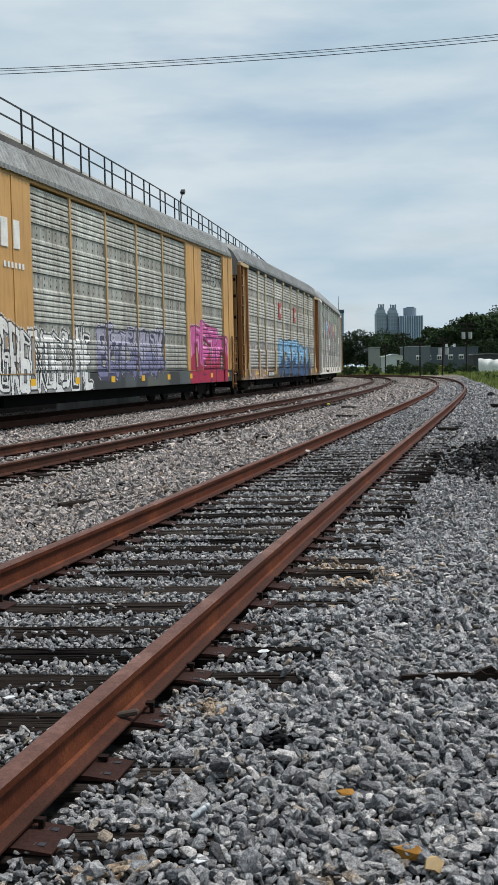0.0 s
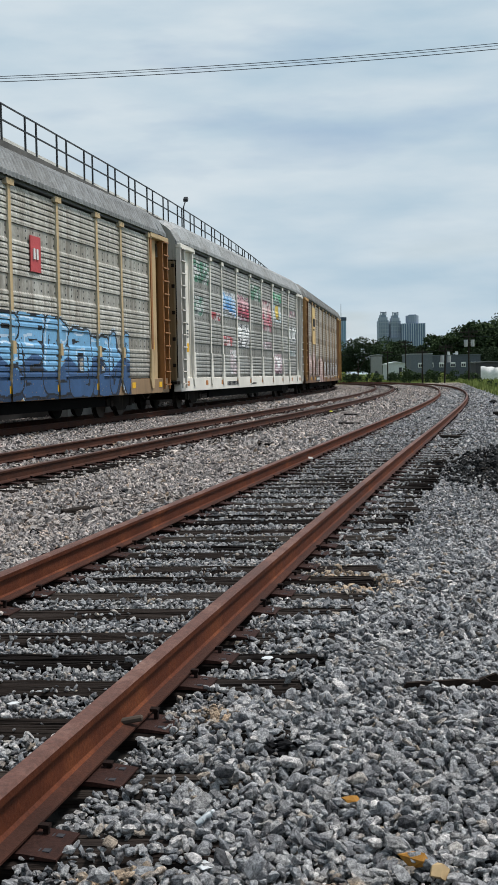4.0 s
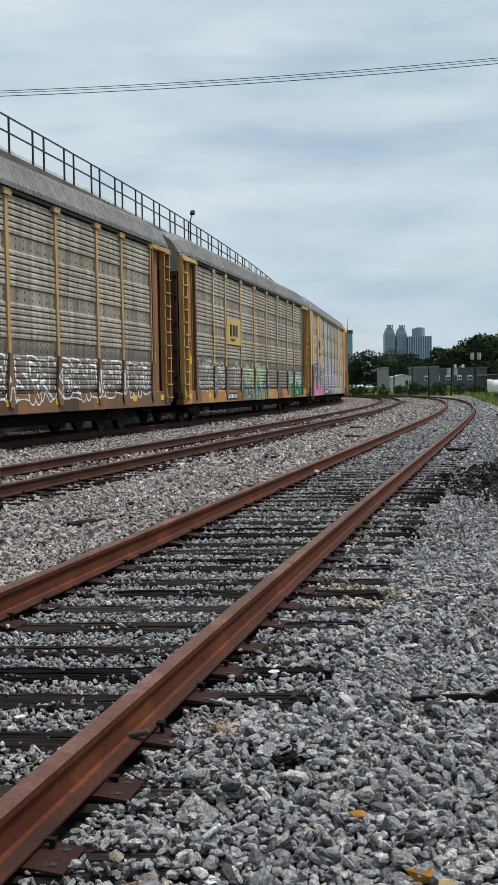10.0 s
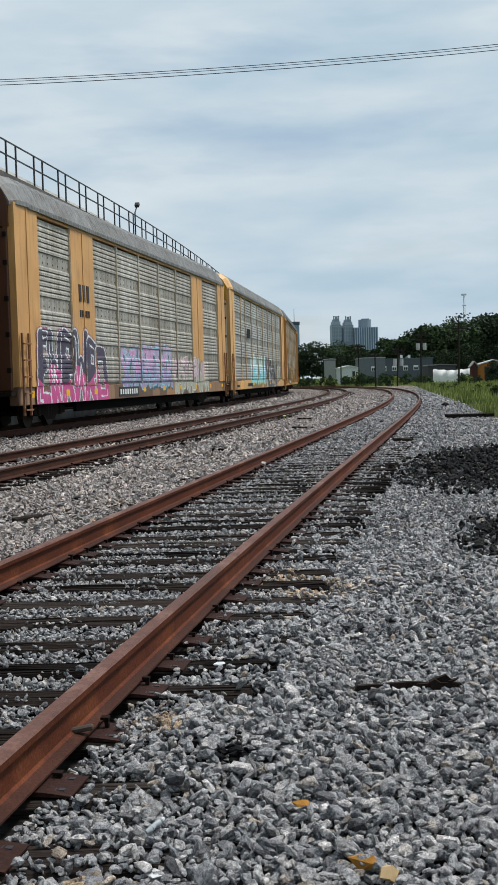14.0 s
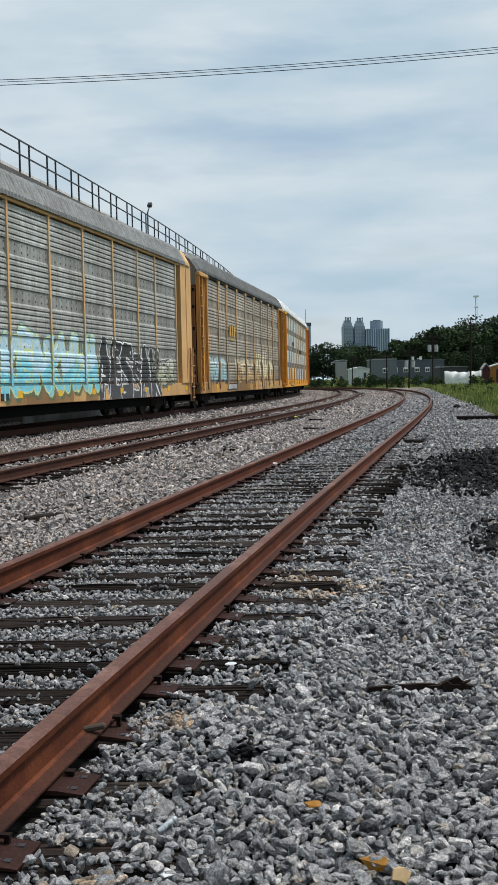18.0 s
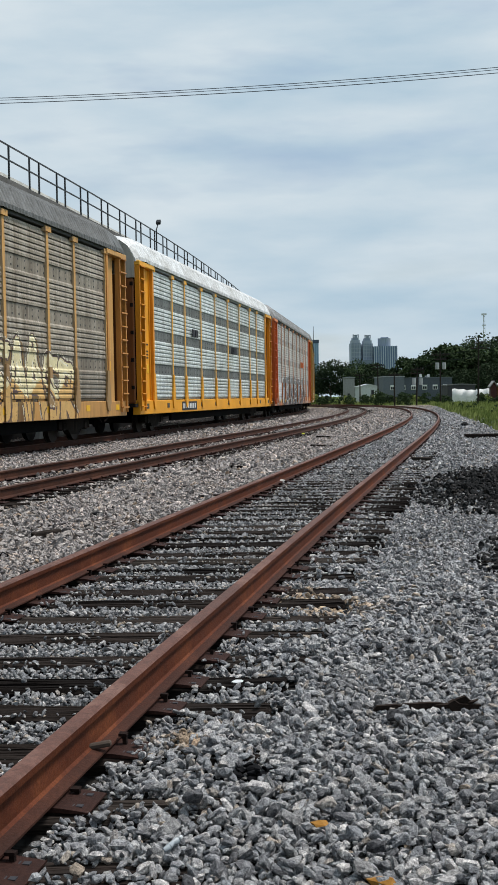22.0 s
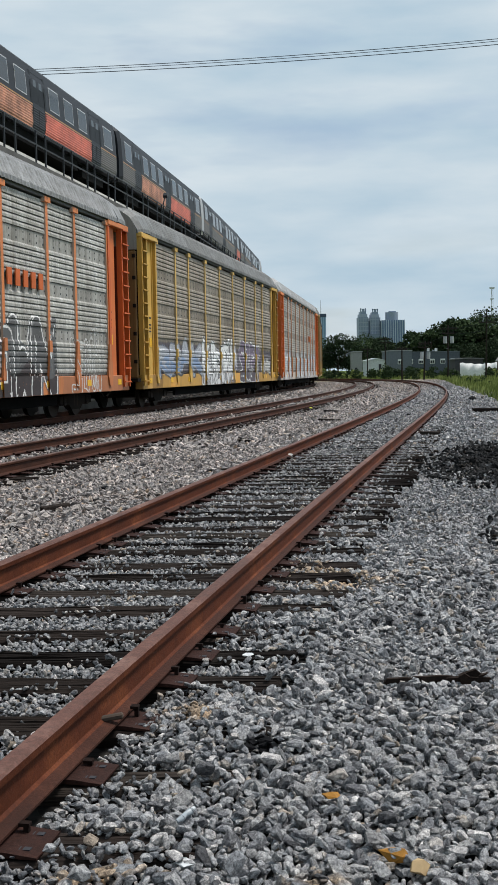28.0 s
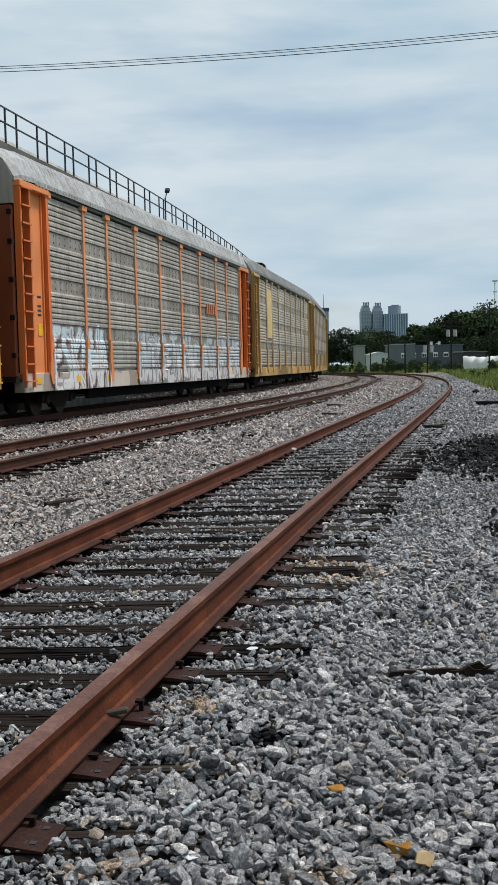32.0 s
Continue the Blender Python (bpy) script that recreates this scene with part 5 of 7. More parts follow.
def build_guideway():
    gw = tagged(new("guideway"), "elevated concrete railway viaduct with a dark steel railing", "viaduct", kind="structure")
    piece("deck", EDGE.sweep("deck", [(-0.35, DECK_Z - 0.10), (-0.35, DECK_Z - 0.75), (1.2, DECK_Z - 1.1), (6.5, DECK_Z - 1.1), (8.0, DECK_Z - 0.6), (8.0, DECK_Z - 0.1)], -790, 330, 2.0), concrete_material("weathered_fascia", (0.15, 0.145, 0.14)), gw)
    piece("curb", EDGE.sweep("curb", [(-0.42, DECK_Z - 0.32), (-0.42, DECK_Z - 0.02), (0.1, DECK_Z - 0.02), (0.1, DECK_Z - 0.32)], -790, 330, 2.0), concrete_material("dark_curb", (0.10, 0.096, 0.092)), gw, "dark stained concrete curb")
    piece("walkway_edge", EDGE.sweep("walkway_edge", [(0.6, DECK_Z - 0.1), (0.6, DECK_Z + 0.62), (0.95, DECK_Z + 0.62), (0.95, DECK_Z - 0.1)], -790, 330, 2.0), concrete_material("pale_edge", (0.62, 0.61, 0.58)), gw, "pale concrete walkway edge")
    # assumed wall, its colour near-black to carry the shade under the train
    piece("retaining_wall", Lane(13.89 + 1.5 * run - 0.36 * run ** 2 - 0.35 * swing).sweep("retaining_wall", [(0.1, -0.3), (0.1, DECK_Z - 0.9), (5.5, DECK_Z - 0.9), (5.5, -0.3)], -790, 330, 2.0), concrete_material("dark_wall", (0.032, 0.03, 0.029)), gw, "stained retaining wall, near-black for the shade under the train")
    piece("track_plinth", EDGE.sweep("track_plinth", [(1.9, DECK_Z - 0.2), (1.9, TRACK_Z - 0.2), (5.0, TRACK_Z - 0.2), (5.0, DECK_Z - 0.2)], -790, 330, 2.0), M_CONC, gw)
    for l in (2.05, 3.55):
        piece("running_rail", EDGE.sweep("running_rail", [(l - 0.07, TRACK_Z - 0.2), (l - 0.035, TRACK_Z), (l + 0.035, TRACK_Z), (l + 0.07, TRACK_Z - 0.2)], -790, 330, 2.0), M_RAIL, gw)
    for z in (RAILING_TOP - 0.04, RAILING_TOP - 0.56):
        piece("handrail", EDGE.sweep("handrail", [(-0.025, z - 0.02), (-0.025, z + 0.025), (0.025, z + 0.025), (0.025, z - 0.02)], -30, 200, 1.0), M_RAILING, gw)
    post = make_mesh("railing_post", soft_box(-0.035, 0.035, -0.03, 0.03, DECK_Z - 0.1, RAILING_TOP - 0.02, 0.008), M_RAILING)
    s = 31.89 - 3.05 * 18
    while s < 150:
        for d in (0.0, 1.02):
            ob = new("railing_post", post)
            ob.parent, ob.matrix_basis = gw, EDGE.place(s + d)
        s += 3.05
    return gw


build_guideway()


def floodlight(s):
    lamp = tagged(new("floodlight"), "small dark floodlight on a short pole at the viaduct railing", "floodlight")
    bm = bmesh.new()
    rod(bm, (-0.18, 0, DECK_Z - 0.1), (-0.18, 0, RAILING_TOP + 0.1), 0.04, 0.04, 8)
    rod(bm, (-0.18, 0, RAILING_TOP + 0.1), (0.12, -0.05, RAILING_TOP + 0.5), 0.035, 0.03, 8)
    part("pole", bm, M_RAILING, lamp)
    hd = part("lamp_head", soft_box(-0.12, 0.16, -0.12, 0.12, -0.09, 0.09, 0.02), M_RAILING, lamp)
    hd.matrix_basis = pose(0.14, -0.05, RAILING_TOP + 0.55, 0, -40, 0)
    lamp.matrix_basis = EDGE.place(s)


floodlight(54.9)


def transit_profile(d=0.0):
    return [(-1.50, 0.95 + d), (-1.58, 1.25), (-1.58, 2.05), (-1.52, 3.05), (-1.42, 3.55 - d), (-1.05, 3.86 - d), (0, 3.97 - d), (1.05, 3.86 - d), (1.42, 3.55 - d), (1.52, 3.05), (1.58, 2.05), (1.58, 1.25), (1.50, 0.95 + d)]


def side_y(z):
    """Half width of the carbody at a height."""
    return float(np.interp(z, (0.95, 1.25, 2.05, 3.05, 3.55), (1.50, 1.58, 1.58, 1.52, 1.42)))


def skin(x0, x1, z0, z1, side, out=0.006, ribs=0):
    """A patch that follows the carbody's side; ribs: number of fine flutes."""
    n = 2 * ribs if ribs else 4
    zs = [z0 + (z1 - z0) * i / n for i in range(n + 1)]
    ds = [out + (0.012 if ribs and i % 2 else 0) for i in range(n + 1)]
    verts = [(x, side * (side_y(z) + d), z) for x in (x0, x1) for z, d in zip(zs, ds)]
    m = n + 1
    faces = [(i, m + i, m + i + 1, i + 1) if side < 0 else (i, i + 1, m + i + 1, m + i) for i in range(n)]
    return mesh_from("skin", verts, faces)


M_PANE = plain("dark_tinted_glass", (0.018, 0.020, 0.024), 0.12, 0.0, 0.08, 0.6, 0.5)
M_FRAME = plain("steel_window_frame", (0.16, 0.165, 0.17), 0.5, 0.2)
M_STEEL = plain("brushed_steel_body", (0.135, 0.125, 0.118), 0.5, 0.2, 0.12, 1.0, 0.3)
M_UPPER = plain("charcoal_body_band", (0.022, 0.023, 0.028), 0.45, 0.0, 0.1, 1.0, 0.2)
M_ORANGE = plain("pale_orange_stripe", (0.42, 0.25, 0.12), 0.5)
M_WRAP = plain("red_advert_wrap", (0.55, 0.14, 0.095), 0.5, 0.0, 0.4, 0.8)
M_WRAP2 = plain("orange_advert_wrap", (0.42, 0.19, 0.12), 0.5, 0.0, 0.7, 1.2)
M_FRAME = plain("pale_silver_end", (0.46, 0.46, 0.46), 0.35, 0.4, 0.1, 1.0, 0.4)
M_FACE = plain("black_cab_front", (0.009, 0.009, 0.010), 0.4, spec=0.1)
M_UNDER = plain("black_underfloor", (0.010, 0.010, 0.010), 0.85, spec=0.05)
M_CABGLASS = plain("dim_cab_glass", (0.03, 0.033, 0.037), 0.2, spec=0.2)
M_TAIL = Nodes("red_tail_light")
M_TAIL.bsdf.inputs["Emission Color"].default_value = (1.0, 0.05, 0.03, 1)
M_TAIL.bsdf.inputs["Emission Strength"].default_value = 2.5
M_TAIL = M_TAIL.done((0.6, 0.02, 0.02), 0.3)


def transit_car(wrap, cab, label):
    """A transit car, +x is the way it goes."""
    car = tagged(new("transit_car"), label, "metro car", "cars of the elevated train")
    half = 11.3
    bm = bmesh.new()
    prism(bm, transit_profile(), "x", -half + 0.35, half - 0.35)
    part("body", facing(bm), M_UPPER, car)
    for e in (-1, 1):
        bm = bmesh.new()
        a = [(y, z) for y, z in transit_profile()]
        p = [bm.verts.new((e * (half - 0.35), y * 1.0, z)) for y, z in a]
        q = [bm.verts.new((e * half, y * 0.93, 0.95 + (z - 0.95) * 0.965)) for y, z in a]
        for i in range(len(a)):
            bm.faces.new((p[i], q[i], q[(i + 1) % len(a)], p[(i + 1) % len(a)]))
        bm.faces.new(q)
        part("end_cap", facing(bm), M_FRAME if cab == e else M_UPPER, car, "pale silver end frame" if cab == e else "")
        if cab == e:
            x0, x1 = sorted((e * (half - 0.02), e * (half + 0.03)))
            fb = bmesh.new()
            prism(fb, [(y * 0.885, 1.04 + (z - 0.95) * 0.915) for y, z in transit_profile()], "x", x0, x1)
            part("cab_front", facing(fb), M_FACE, car, "black glazed cab front")
            x0, x1 = sorted((e * (half + 0.02), e * (half + 0.045)))
            for y0, y1 in ((-1.15, -0.45), (-0.28, 0.28), (0.45, 1.15)):
                part("cab_window", soft_box(x0, x1, y0, y1, 2.25, 3.15, 0.008), M_CABGLASS, car)
            for y in (-1.0, 1.0):
                bm = bmesh.new()
                rod(bm, (e * (half + 0.02), y, 1.25), (e * (half + 0.06), y, 1.25), 0.06, 0.06, 12)
                part("tail_light", bm, M_TAIL, car)
            part("number_board", boxes((x0, x1, -0.95, -0.55, 3.28, 3.42)), M_WHITE, car)
    part("roof_panel", soft_box(-half + 2.5, half - 2.5, -0.6, 0.6, 3.88, 3.99, 0.04), M_UPPER, car)
    doors = (-7.6, 0.0, 7.6)
    for side in (-1, 1):
        cuts = [-half + 0.4] + [v for d in doors for v in (d - 0.72, d + 0.72)] + [half - 0.4]
        for k in range(0, len(cuts), 2):
            a, b = cuts[k], cuts[k + 1]
            piece("fluted_skirt", skin(a, b, 1.02, 1.94, side, 0.006, 9), M_STEEL if wrap is None or k not in wrap else wrap[k], car)
            piece("stripe", skin(a, b, 1.97, 2.03, side, 0.010), M_ORANGE, car)
            n = max(1, round((b - a) / 2.1))
            w = (b - a - 0.5) / n
            for i in range(n):
                x = a + 0.25 + w * i
                wf = piece("window", skin(x + 0.34, x + w - 0.34, 2.20, 3.16, side, 0.010), M_FRAME, car)
                piece("pane", skin(x + 0.385, x + w - 0.385, 2.25, 3.11, side, 0.014), M_PANE, wf)
        # black doors and strips: the shade of the door recesses put into colour
        for d in doors:
            for x0, x1 in ((d - 0.64, d - 0.02), (d + 0.02, d + 0.64)):
                dr = piece("door", skin(x0, x1, 1.05, 3.30, side, 0.004), M_FACE, car)
                piece("door_skirt", skin(x0 + 0.02, x1 - 0.02, 1.08, 1.94, side, 0.008, 9), M_UPPER, dr)
                piece("door_window", skin(x0 + 0.14, x1 - 0.14, 2.2, 3.05, side, 0.002), M_GLASS, dr)
            for x in (d - 0.88, d + 0.68):
                piece("door_slot", skin(x, x + 0.20, 1.02, 3.35, side, 0.014), M_FACE, car, "black strip for the shaded slot beside the doors")
    for x in (-8.0, 8.0):
        bm = boxes((x - 1.6, x + 1.6, -1.25, 1.25, 0.30, 0.78))
        for dx in (-1.1, 1.1):
            for y in (-0.85, 0.85):
                rod(bm, (x + dx, y - 0.06, 0.42), (x + dx, y + 0.06, 0.42), 0.40, 0.40, 14)
        part("bogie", bm, M_UNDER, car)
    part("underfloor", boxes((-5.6, 5.6, -1.3, 1.3, 0.45, 0.97), (-half + 0.3, half - 0.3, -1.2, 1.2, 0.85, 0.97)), M_UNDER, car)
    return car


T_PITCH, T_SPEED, T_HEAD = 22.95, 25.9, 48.4 - 25.9 * 23.5
transit = []
for i in range(6):
    wrap = {2: M_WRAP2, 4: M_WRAP} if i == 5 else {2: M_WRAP2, 4: M_WRAP} if i == 4 else {6: M_WRAP} if i == 3 else None
    transit.append(transit_car(wrap, 1 if i % 2 == 0 else -1, "grey metro car with red advert panels" if wrap else "charcoal and steel metro car with an orange stripe"))

# ---- beyond the tracks ----


def crown_mesh(seed, w, h, n, leaf):
    """Leaves in uneven clumps."""
    rnd = random.Random(seed)
    clumps = []
    for k in range(21):
        a, r = rnd.uniform(0, 6.283), rnd.uniform(0.0, 0.78) ** 0.7
        z = rnd.uniform(0.12, 0.92)
        r *= math.sqrt(max(0.05, 1 - (2 * z - 0.95) ** 2))
        clumps.append((r * math.cos(a) * w / 2, r * math.sin(a) * w / 2, z * h, rnd.uniform(0.13, 0.24) * w))
    verts, faces = [], []
    for i in range(n):
        cx, cy, cz, cr = clumps[i % len(clumps)]
        d = Vector((rnd.gauss(0, 1), rnd.gauss(0, 1), rnd.gauss(0, 1))).normalized() * cr * rnd.uniform(0.62, 1.02)
        p = Vector((cx, cy, cz)) + Vector((d.x, d.y, d.z * 0.8))
        u = Vector((rnd.gauss(0, 1), rnd.gauss(0, 1), rnd.gauss(0, 0.6))).normalized()
        v = u.orthogonal().normalized()
        v = (v * math.cos(i) + u.cross(v) * math.sin(i)) * leaf * rnd.uniform(0.6, 1.2)
        u = u * leaf * rnd.uniform(0.6, 1.2)
        k = len(verts)
        verts += [p - u, p + v, p + u, p - v * 0.8]
        faces.append((k, k + 1, k + 2, k + 3))
    return mesh_from("crown", verts, faces), clumps


def tree_kind(seed, w, h, trunk, mat, n=3400, leaf=0.26):
    me, clumps = crown_mesh(seed, w, h, n, leaf)
    me.transform(Matrix.Translation((0, 0, trunk * 0.55)))
    tree = tagged(new("tree"), "leafy broad tree with a dense dark green crown", "tree", "trees behind the buildings")
    bm = bmesh.new()
    rod(bm, (0, 0, -0.2), (0, 0, trunk), 0.028 * h, 0.018 * h, 8)
    for cx, cy, cz, cr in clumps[:6]:
        rod(bm, (0, 0, trunk * 0.8), (cx * 0.8, cy * 0.8, cz + trunk * 0.5), 0.012 * h, 0.004 * h, 5)
    part("trunk", bm, M_BARK, tree)
    piece("crown", me, mat, tree)
    return tree


KINDS = [tree_kind(11, 11, 9.0, 3.0, M_LEAF), tree_kind(12, 9, 10.5, 3.5, M_LEAF), tree_kind(13, 13, 10.0, 3.0, M_LEAF2), tree_kind(14, 8, 7.5, 2.2, M_LEAF2), tree_kind(15, 10, 12.0, 4.0, M_LEAF)]


def skyline(x):
    """Height of the tree tops, seen at 300 m, across the view."""
    return float(np.interp(x, (-60, 0, 25, 30, 36, 42, 45, 48, 51, 54, 59, 65, 69, 73, 76, 79, 95, 140), (11, 11, 10.2, 11.0, 10.4, 8.6, 8.2, 11.0, 11.3, 12.9, 14.2, 13.6, 14.8, 16.6, 17.2, 16.2, 15.5, 14)))


def plant_trees():
    rnd = random.Random(5)
    used = set()
    for row, (y, drop) in enumerate(((300, 1.0), (322, 0.99), (280, 0.62))):
        x = -70 * y / 300
        while x < 130 * y / 300:
            top = skyline(x * 300 / y) * y / 300 * drop * rnd.uniform(0.90, 1.03)
            if (row < 2 or x * 300 / y < 46 or x * 300 / y > 54) and not (row == 2 and 27 < x * 300 / y < 40):
                k = rnd.randrange(5)
                hh = (9.0, 10.5, 10.0, 7.5, 12.0)[k] + (3.0, 3.5, 3.0, 2.2, 4.0)[k] * 0.55
                f = top / hh
                m = pose(x + rnd.uniform(-1.5, 1.5), y + rnd.uniform(-6, 6), -0.1, 0, 0, rnd.uniform(0, 360)) @ Matrix.Diagonal((f * 1.05, f * 1.05, f, 1))
                if k in used:
                    t = copy_thing(KINDS[k], m)
                    t.scale = (f * 1.05, f * 1.05, f)
                else:
                    KINDS[k].matrix_basis = m
                    used.add(k)
            x += rnd.uniform(4.5, 7.5) * y / 300


plant_trees()


def bush_field():
    """Weeds and bushes along the far edge of the yard."""
    rnd = random.Random(8)
    kinds = [crown_mesh(40 + k, 2.6, 1.9, 420, 0.16)[0] for k in range(4)]
    for k, me in enumerate(kinds):
        me.materials.append((M_LEAF2, M_GRASS, M_LEAF, M_LEAF2)[k])
    for i in range(190):
        y = rnd.uniform(150, 235)
        x = rnd.uniform(-6, 0.245 * y)
        if i >= 150:  # weeds in the grass beside the line
            y = rnd.uniform(52, 150)
            x = 0.165 * y + 4.5 + abs(rnd.gauss(0, 4.0))
        if x < NEAR.point(min(330, y))[0] + 3 and y < 165:
            continue
        b = tagged(new("bush", kinds[i % 4]), "low green bush among the weeds", "bush", "bushes along the yard")
        f = rnd.uniform(0.45, 1.0) if i < 150 else rnd.uniform(0.15, 0.38)
        b.matrix_basis = pose(x, y, -0.1, 0, 0, rnd.uniform(0, 360)) @ Matrix.Diagonal((f, f, f * rnd.uniform(0.7, 1.1), 1))


bush_field()


def dark_shrubs():
    """Tall shrubs before the shed at the edge of the yard."""
    kinds = [crown_mesh(60 + k, 2.2, 3.1, 900, 0.14)[0] for k in range(2)]
    for me in kinds:
        me.materials.append(M_LEAF)
    for i, (x, y, f) in enumerate(((42.5, 165, 1.05), (44.0, 166, 1.15), (45.6, 165, 1.0), (40.0, 163, 0.45), (41.6, 162, 0.4))):
        b = tagged(new("shrub", kinds[i % 2]), "dark green shrub in front of the shed", "shrub", "shrubs before the shed")
        b.matrix_basis = pose(x, y, -0.1, 0, 0, i * 70) @ Matrix.Diagonal((f, f, f, 1))


dark_shrubs()


def grass_field():
    rnd = np.random.RandomState(4)
    verts, faces = [], []
    n = 26000
    y = 27 + 135 * rnd.rand(n) ** 1.25
    edge = y * 0.165 + 3.2
    x = edge + rnd.rand(n) ** 1.5 * (y * 0.30 + 1 - edge).clip(2.0)
    ye = rnd.rand(9000) * 60 + 158
    xe = rnd.rand(9000) * 70 - 15
    x, y = np.concatenate([x, xe]), np.concatenate([y, ye])
    for px, py, a, h, w, l in zip(x, y, rnd.rand(len(x)) * 6.283, 0.05 + (0.22 + 0.003 * y).clip(0, 0.5) * rnd.rand(len(x)) ** 4, 0.012 + 0.0003 * y, rnd.rand(len(x))):
        k = len(verts)
        c, s = math.cos(a) * w, math.sin(a) * w
        bend = 0.35 * h * l
        verts += [(px - c, py - s, -0.07), (px + c, py + s, -0.07), (px + s / w * bend * 0.4 + c * 0.6, py - c / w * bend * 0.4, h * 0.6), (px + s / w * bend, py - c / w * bend, h)]
        faces += [(k, k + 1, k + 2), (k, k + 2, k + 3)]
    g = piece("grass", mesh_from("grass", verts, faces), M_GRASS)
    tagged(g, "tall green and straw-coloured grass beside the ballast", "grass", kind="stuff")


grass_field()


def grey_building():
    """Flat-roofed workshop with a row of small white-framed windows."""
    b = tagged(new("workshop_building"), "long dark grey flat-roofed workshop with small white-framed windows", "building")
    x0, x1, y0, y1, h = 36.7, 52.7, 258.0, 272.0, 5.2
    wall = plain("grey_render", (0.12, 0.135, 0.155), 0.85)
    wall2 = plain("dark_grey_render", (0.075, 0.087, 0.108), 0.85)
    part("wall", boxes((x0, x0 + 5.0, y0 + 0.02, y1, -0.3, h + 0.35)), wall, b)
    part("wall", boxes((x0 + 5.0, x1, y0 + 0.3, y1, -0.3, h)), wall2, b)
    part("roof", boxes((x0 - 0.15, x0 + 5.1, y0 - 0.1, y1 + 0.1, h + 0.35, h + 0.55)), plain("pale_coping", (0.30, 0.31, 0.32), 0.8), b)
    part("roof", boxes((x0 + 5.1, x1 + 0.15, y0 + 0.2, y1 + 0.1, h, h + 0.16)), wall, b)
    white = plain("white_frame", (0.7, 0.7, 0.68), 0.6)
    for x in (39.0, 41.4, 43.8, 46.4, 48.8, 51.1):
        y = y0 + (0.0 if x < 40 else 0.28)
        w = part("window", soft_box(x - 0.55, x + 0.55, y - 0.06, y + 0.1, 2.55, 3.65, 0.03), white, b, "small white-framed window")
        for k in (-0.24, 0.24):
            part("pane", boxes((x + k - 0.2, x + k + 0.2, y - 0.09, y - 0.05, 2.66, 3.30)), M_GLASS, w)
    for x in (45.4, 47.2):
        part("vent", boxes((x, x + 0.5, y0 + 1, y0 + 1.6, h, h + 0.9)), white, b)


def small_building(name, label, x0, x1, y, depth, h, color, gable=0.0, door=None, roofc=(0.35, 0.36, 0.37)):
    b = tagged(new(name), label, "building")
    part("wall", boxes((x0, x1, y, y + depth, -0.3, h)), plain(name + "_wall", color, 0.8), b)
    bm = bmesh.new()
    prism(bm, [(x0 - 0.2, h), ((x0 + x1) / 2, h + gable + 0.12), (x1 + 0.2, h), (x1 + 0.2, h + 0.15), ((x0 + x1) / 2, h + gable + 0.3), (x0 - 0.2, h + 0.15)], "y", y - 0.2, y + depth + 0.2)
    part("roof", facing(bm), plain(name + "_roof", roofc, 0.7), b)
    if gable:
        bm = bmesh.new()
        prism(bm, [(x0, h - 0.01), (x1, h - 0.01), ((x0 + x1) / 2, h + gable + 0.1)], "y", y + 0.01, y + depth - 0.01)
        part("gable", facing(bm), plain(name + "_gable", color, 0.8), b)
    if door:
        # no opening: a slab whose dark colour stands for the doorway's inner shade
        part("door", boxes((door[0], door[1], y - 0.06, y + 0.1, -0.1, door[2])), M_INK, b, "dark slab for the shade of an open doorway")
    return b


grey_building()
small_building("white_shed", "small white metal shed with a dark doorway", 29.9, 34.0, 247, 7, 3.3, (0.50, 0.52, 0.53), 0.35, (32.6, 33.2, 2.6), (0.55, 0.57, 0.58))
small_building("pale_house", "pale two-storey house half hidden by trees", 30.9, 33.3, 284, 5, 5.9, (0.27, 0.27, 0.265), 0.0, (31.5, 32.1, 2.0))
small_building("barn", "weathered red-brown barn end with an arched roof", 40.6, 41.5, 170, 1.2, 2.3, (0.06, 0.022, 0.019), 0.7, None, (0.30, 0.29, 0.28))
small_building("orange_shed", "orange-brown shed front with a pale roof", 41.75, 46.5, 170.5, 1.5, 2.6, (0.36, 0.14, 0.03), 0.55, (42.7, 46.0, 2.4), (0.5, 0.5, 0.5))


def tarp_wall(x0, x1, y, h, sag):
    t = tagged(new("tarp_fence"), "white tarpaulin stretched over a low fence", "fence", "white tarp fences")
    n = 14
    verts, faces = [], []
    for i in range(n + 1):
        x = x0 + (x1 - x0) * i / n
        z = h - sag * math.sin(math.pi * i / n) ** 2 + 0.08 * math.sin(i * 2.1)
        for yy in (y, y + 0.06):
            for zz in (-0.1, 0.35 * h + 0.1 * math.sin(i), z):
                verts.append((x, yy + 0.10 * math.sin(i * 1.7 + zz), zz))
    for i in range(n):
        for j in (0, 1):
            a = i * 6 + j
            faces += [(a, a + 6, a + 7, a + 1), (a + 3, a + 4, a + 10, a + 9)]
        faces.append((i * 6 + 2, i * 6 + 8, i * 6 + 11, i * 6 + 5))
    piece("sheet", mesh_from("sheet", verts, faces, True), plain("white_tarp", (0.66, 0.66, 0.65), 0.6), t)
    for i in range(4):
        x = x0 + (x1 - x0) * i / 3
        bm = bmesh.new()
        rod(bm, (x, y + 0.2, -0.2), (x, y + 0.2, h + 0.1), 0.05, 0.05, 6)
        part("post", bm, M_POLE, t)


tarp_wall(38.6, 45.3, 189, 2.25, 0.22)
small_building("container", "dark flat storage roof behind the white fence", 39.2, 44.0, 196, 5, 2.9, (0.05, 0.05, 0.055), 0.0, None, (0.16, 0.16, 0.16))


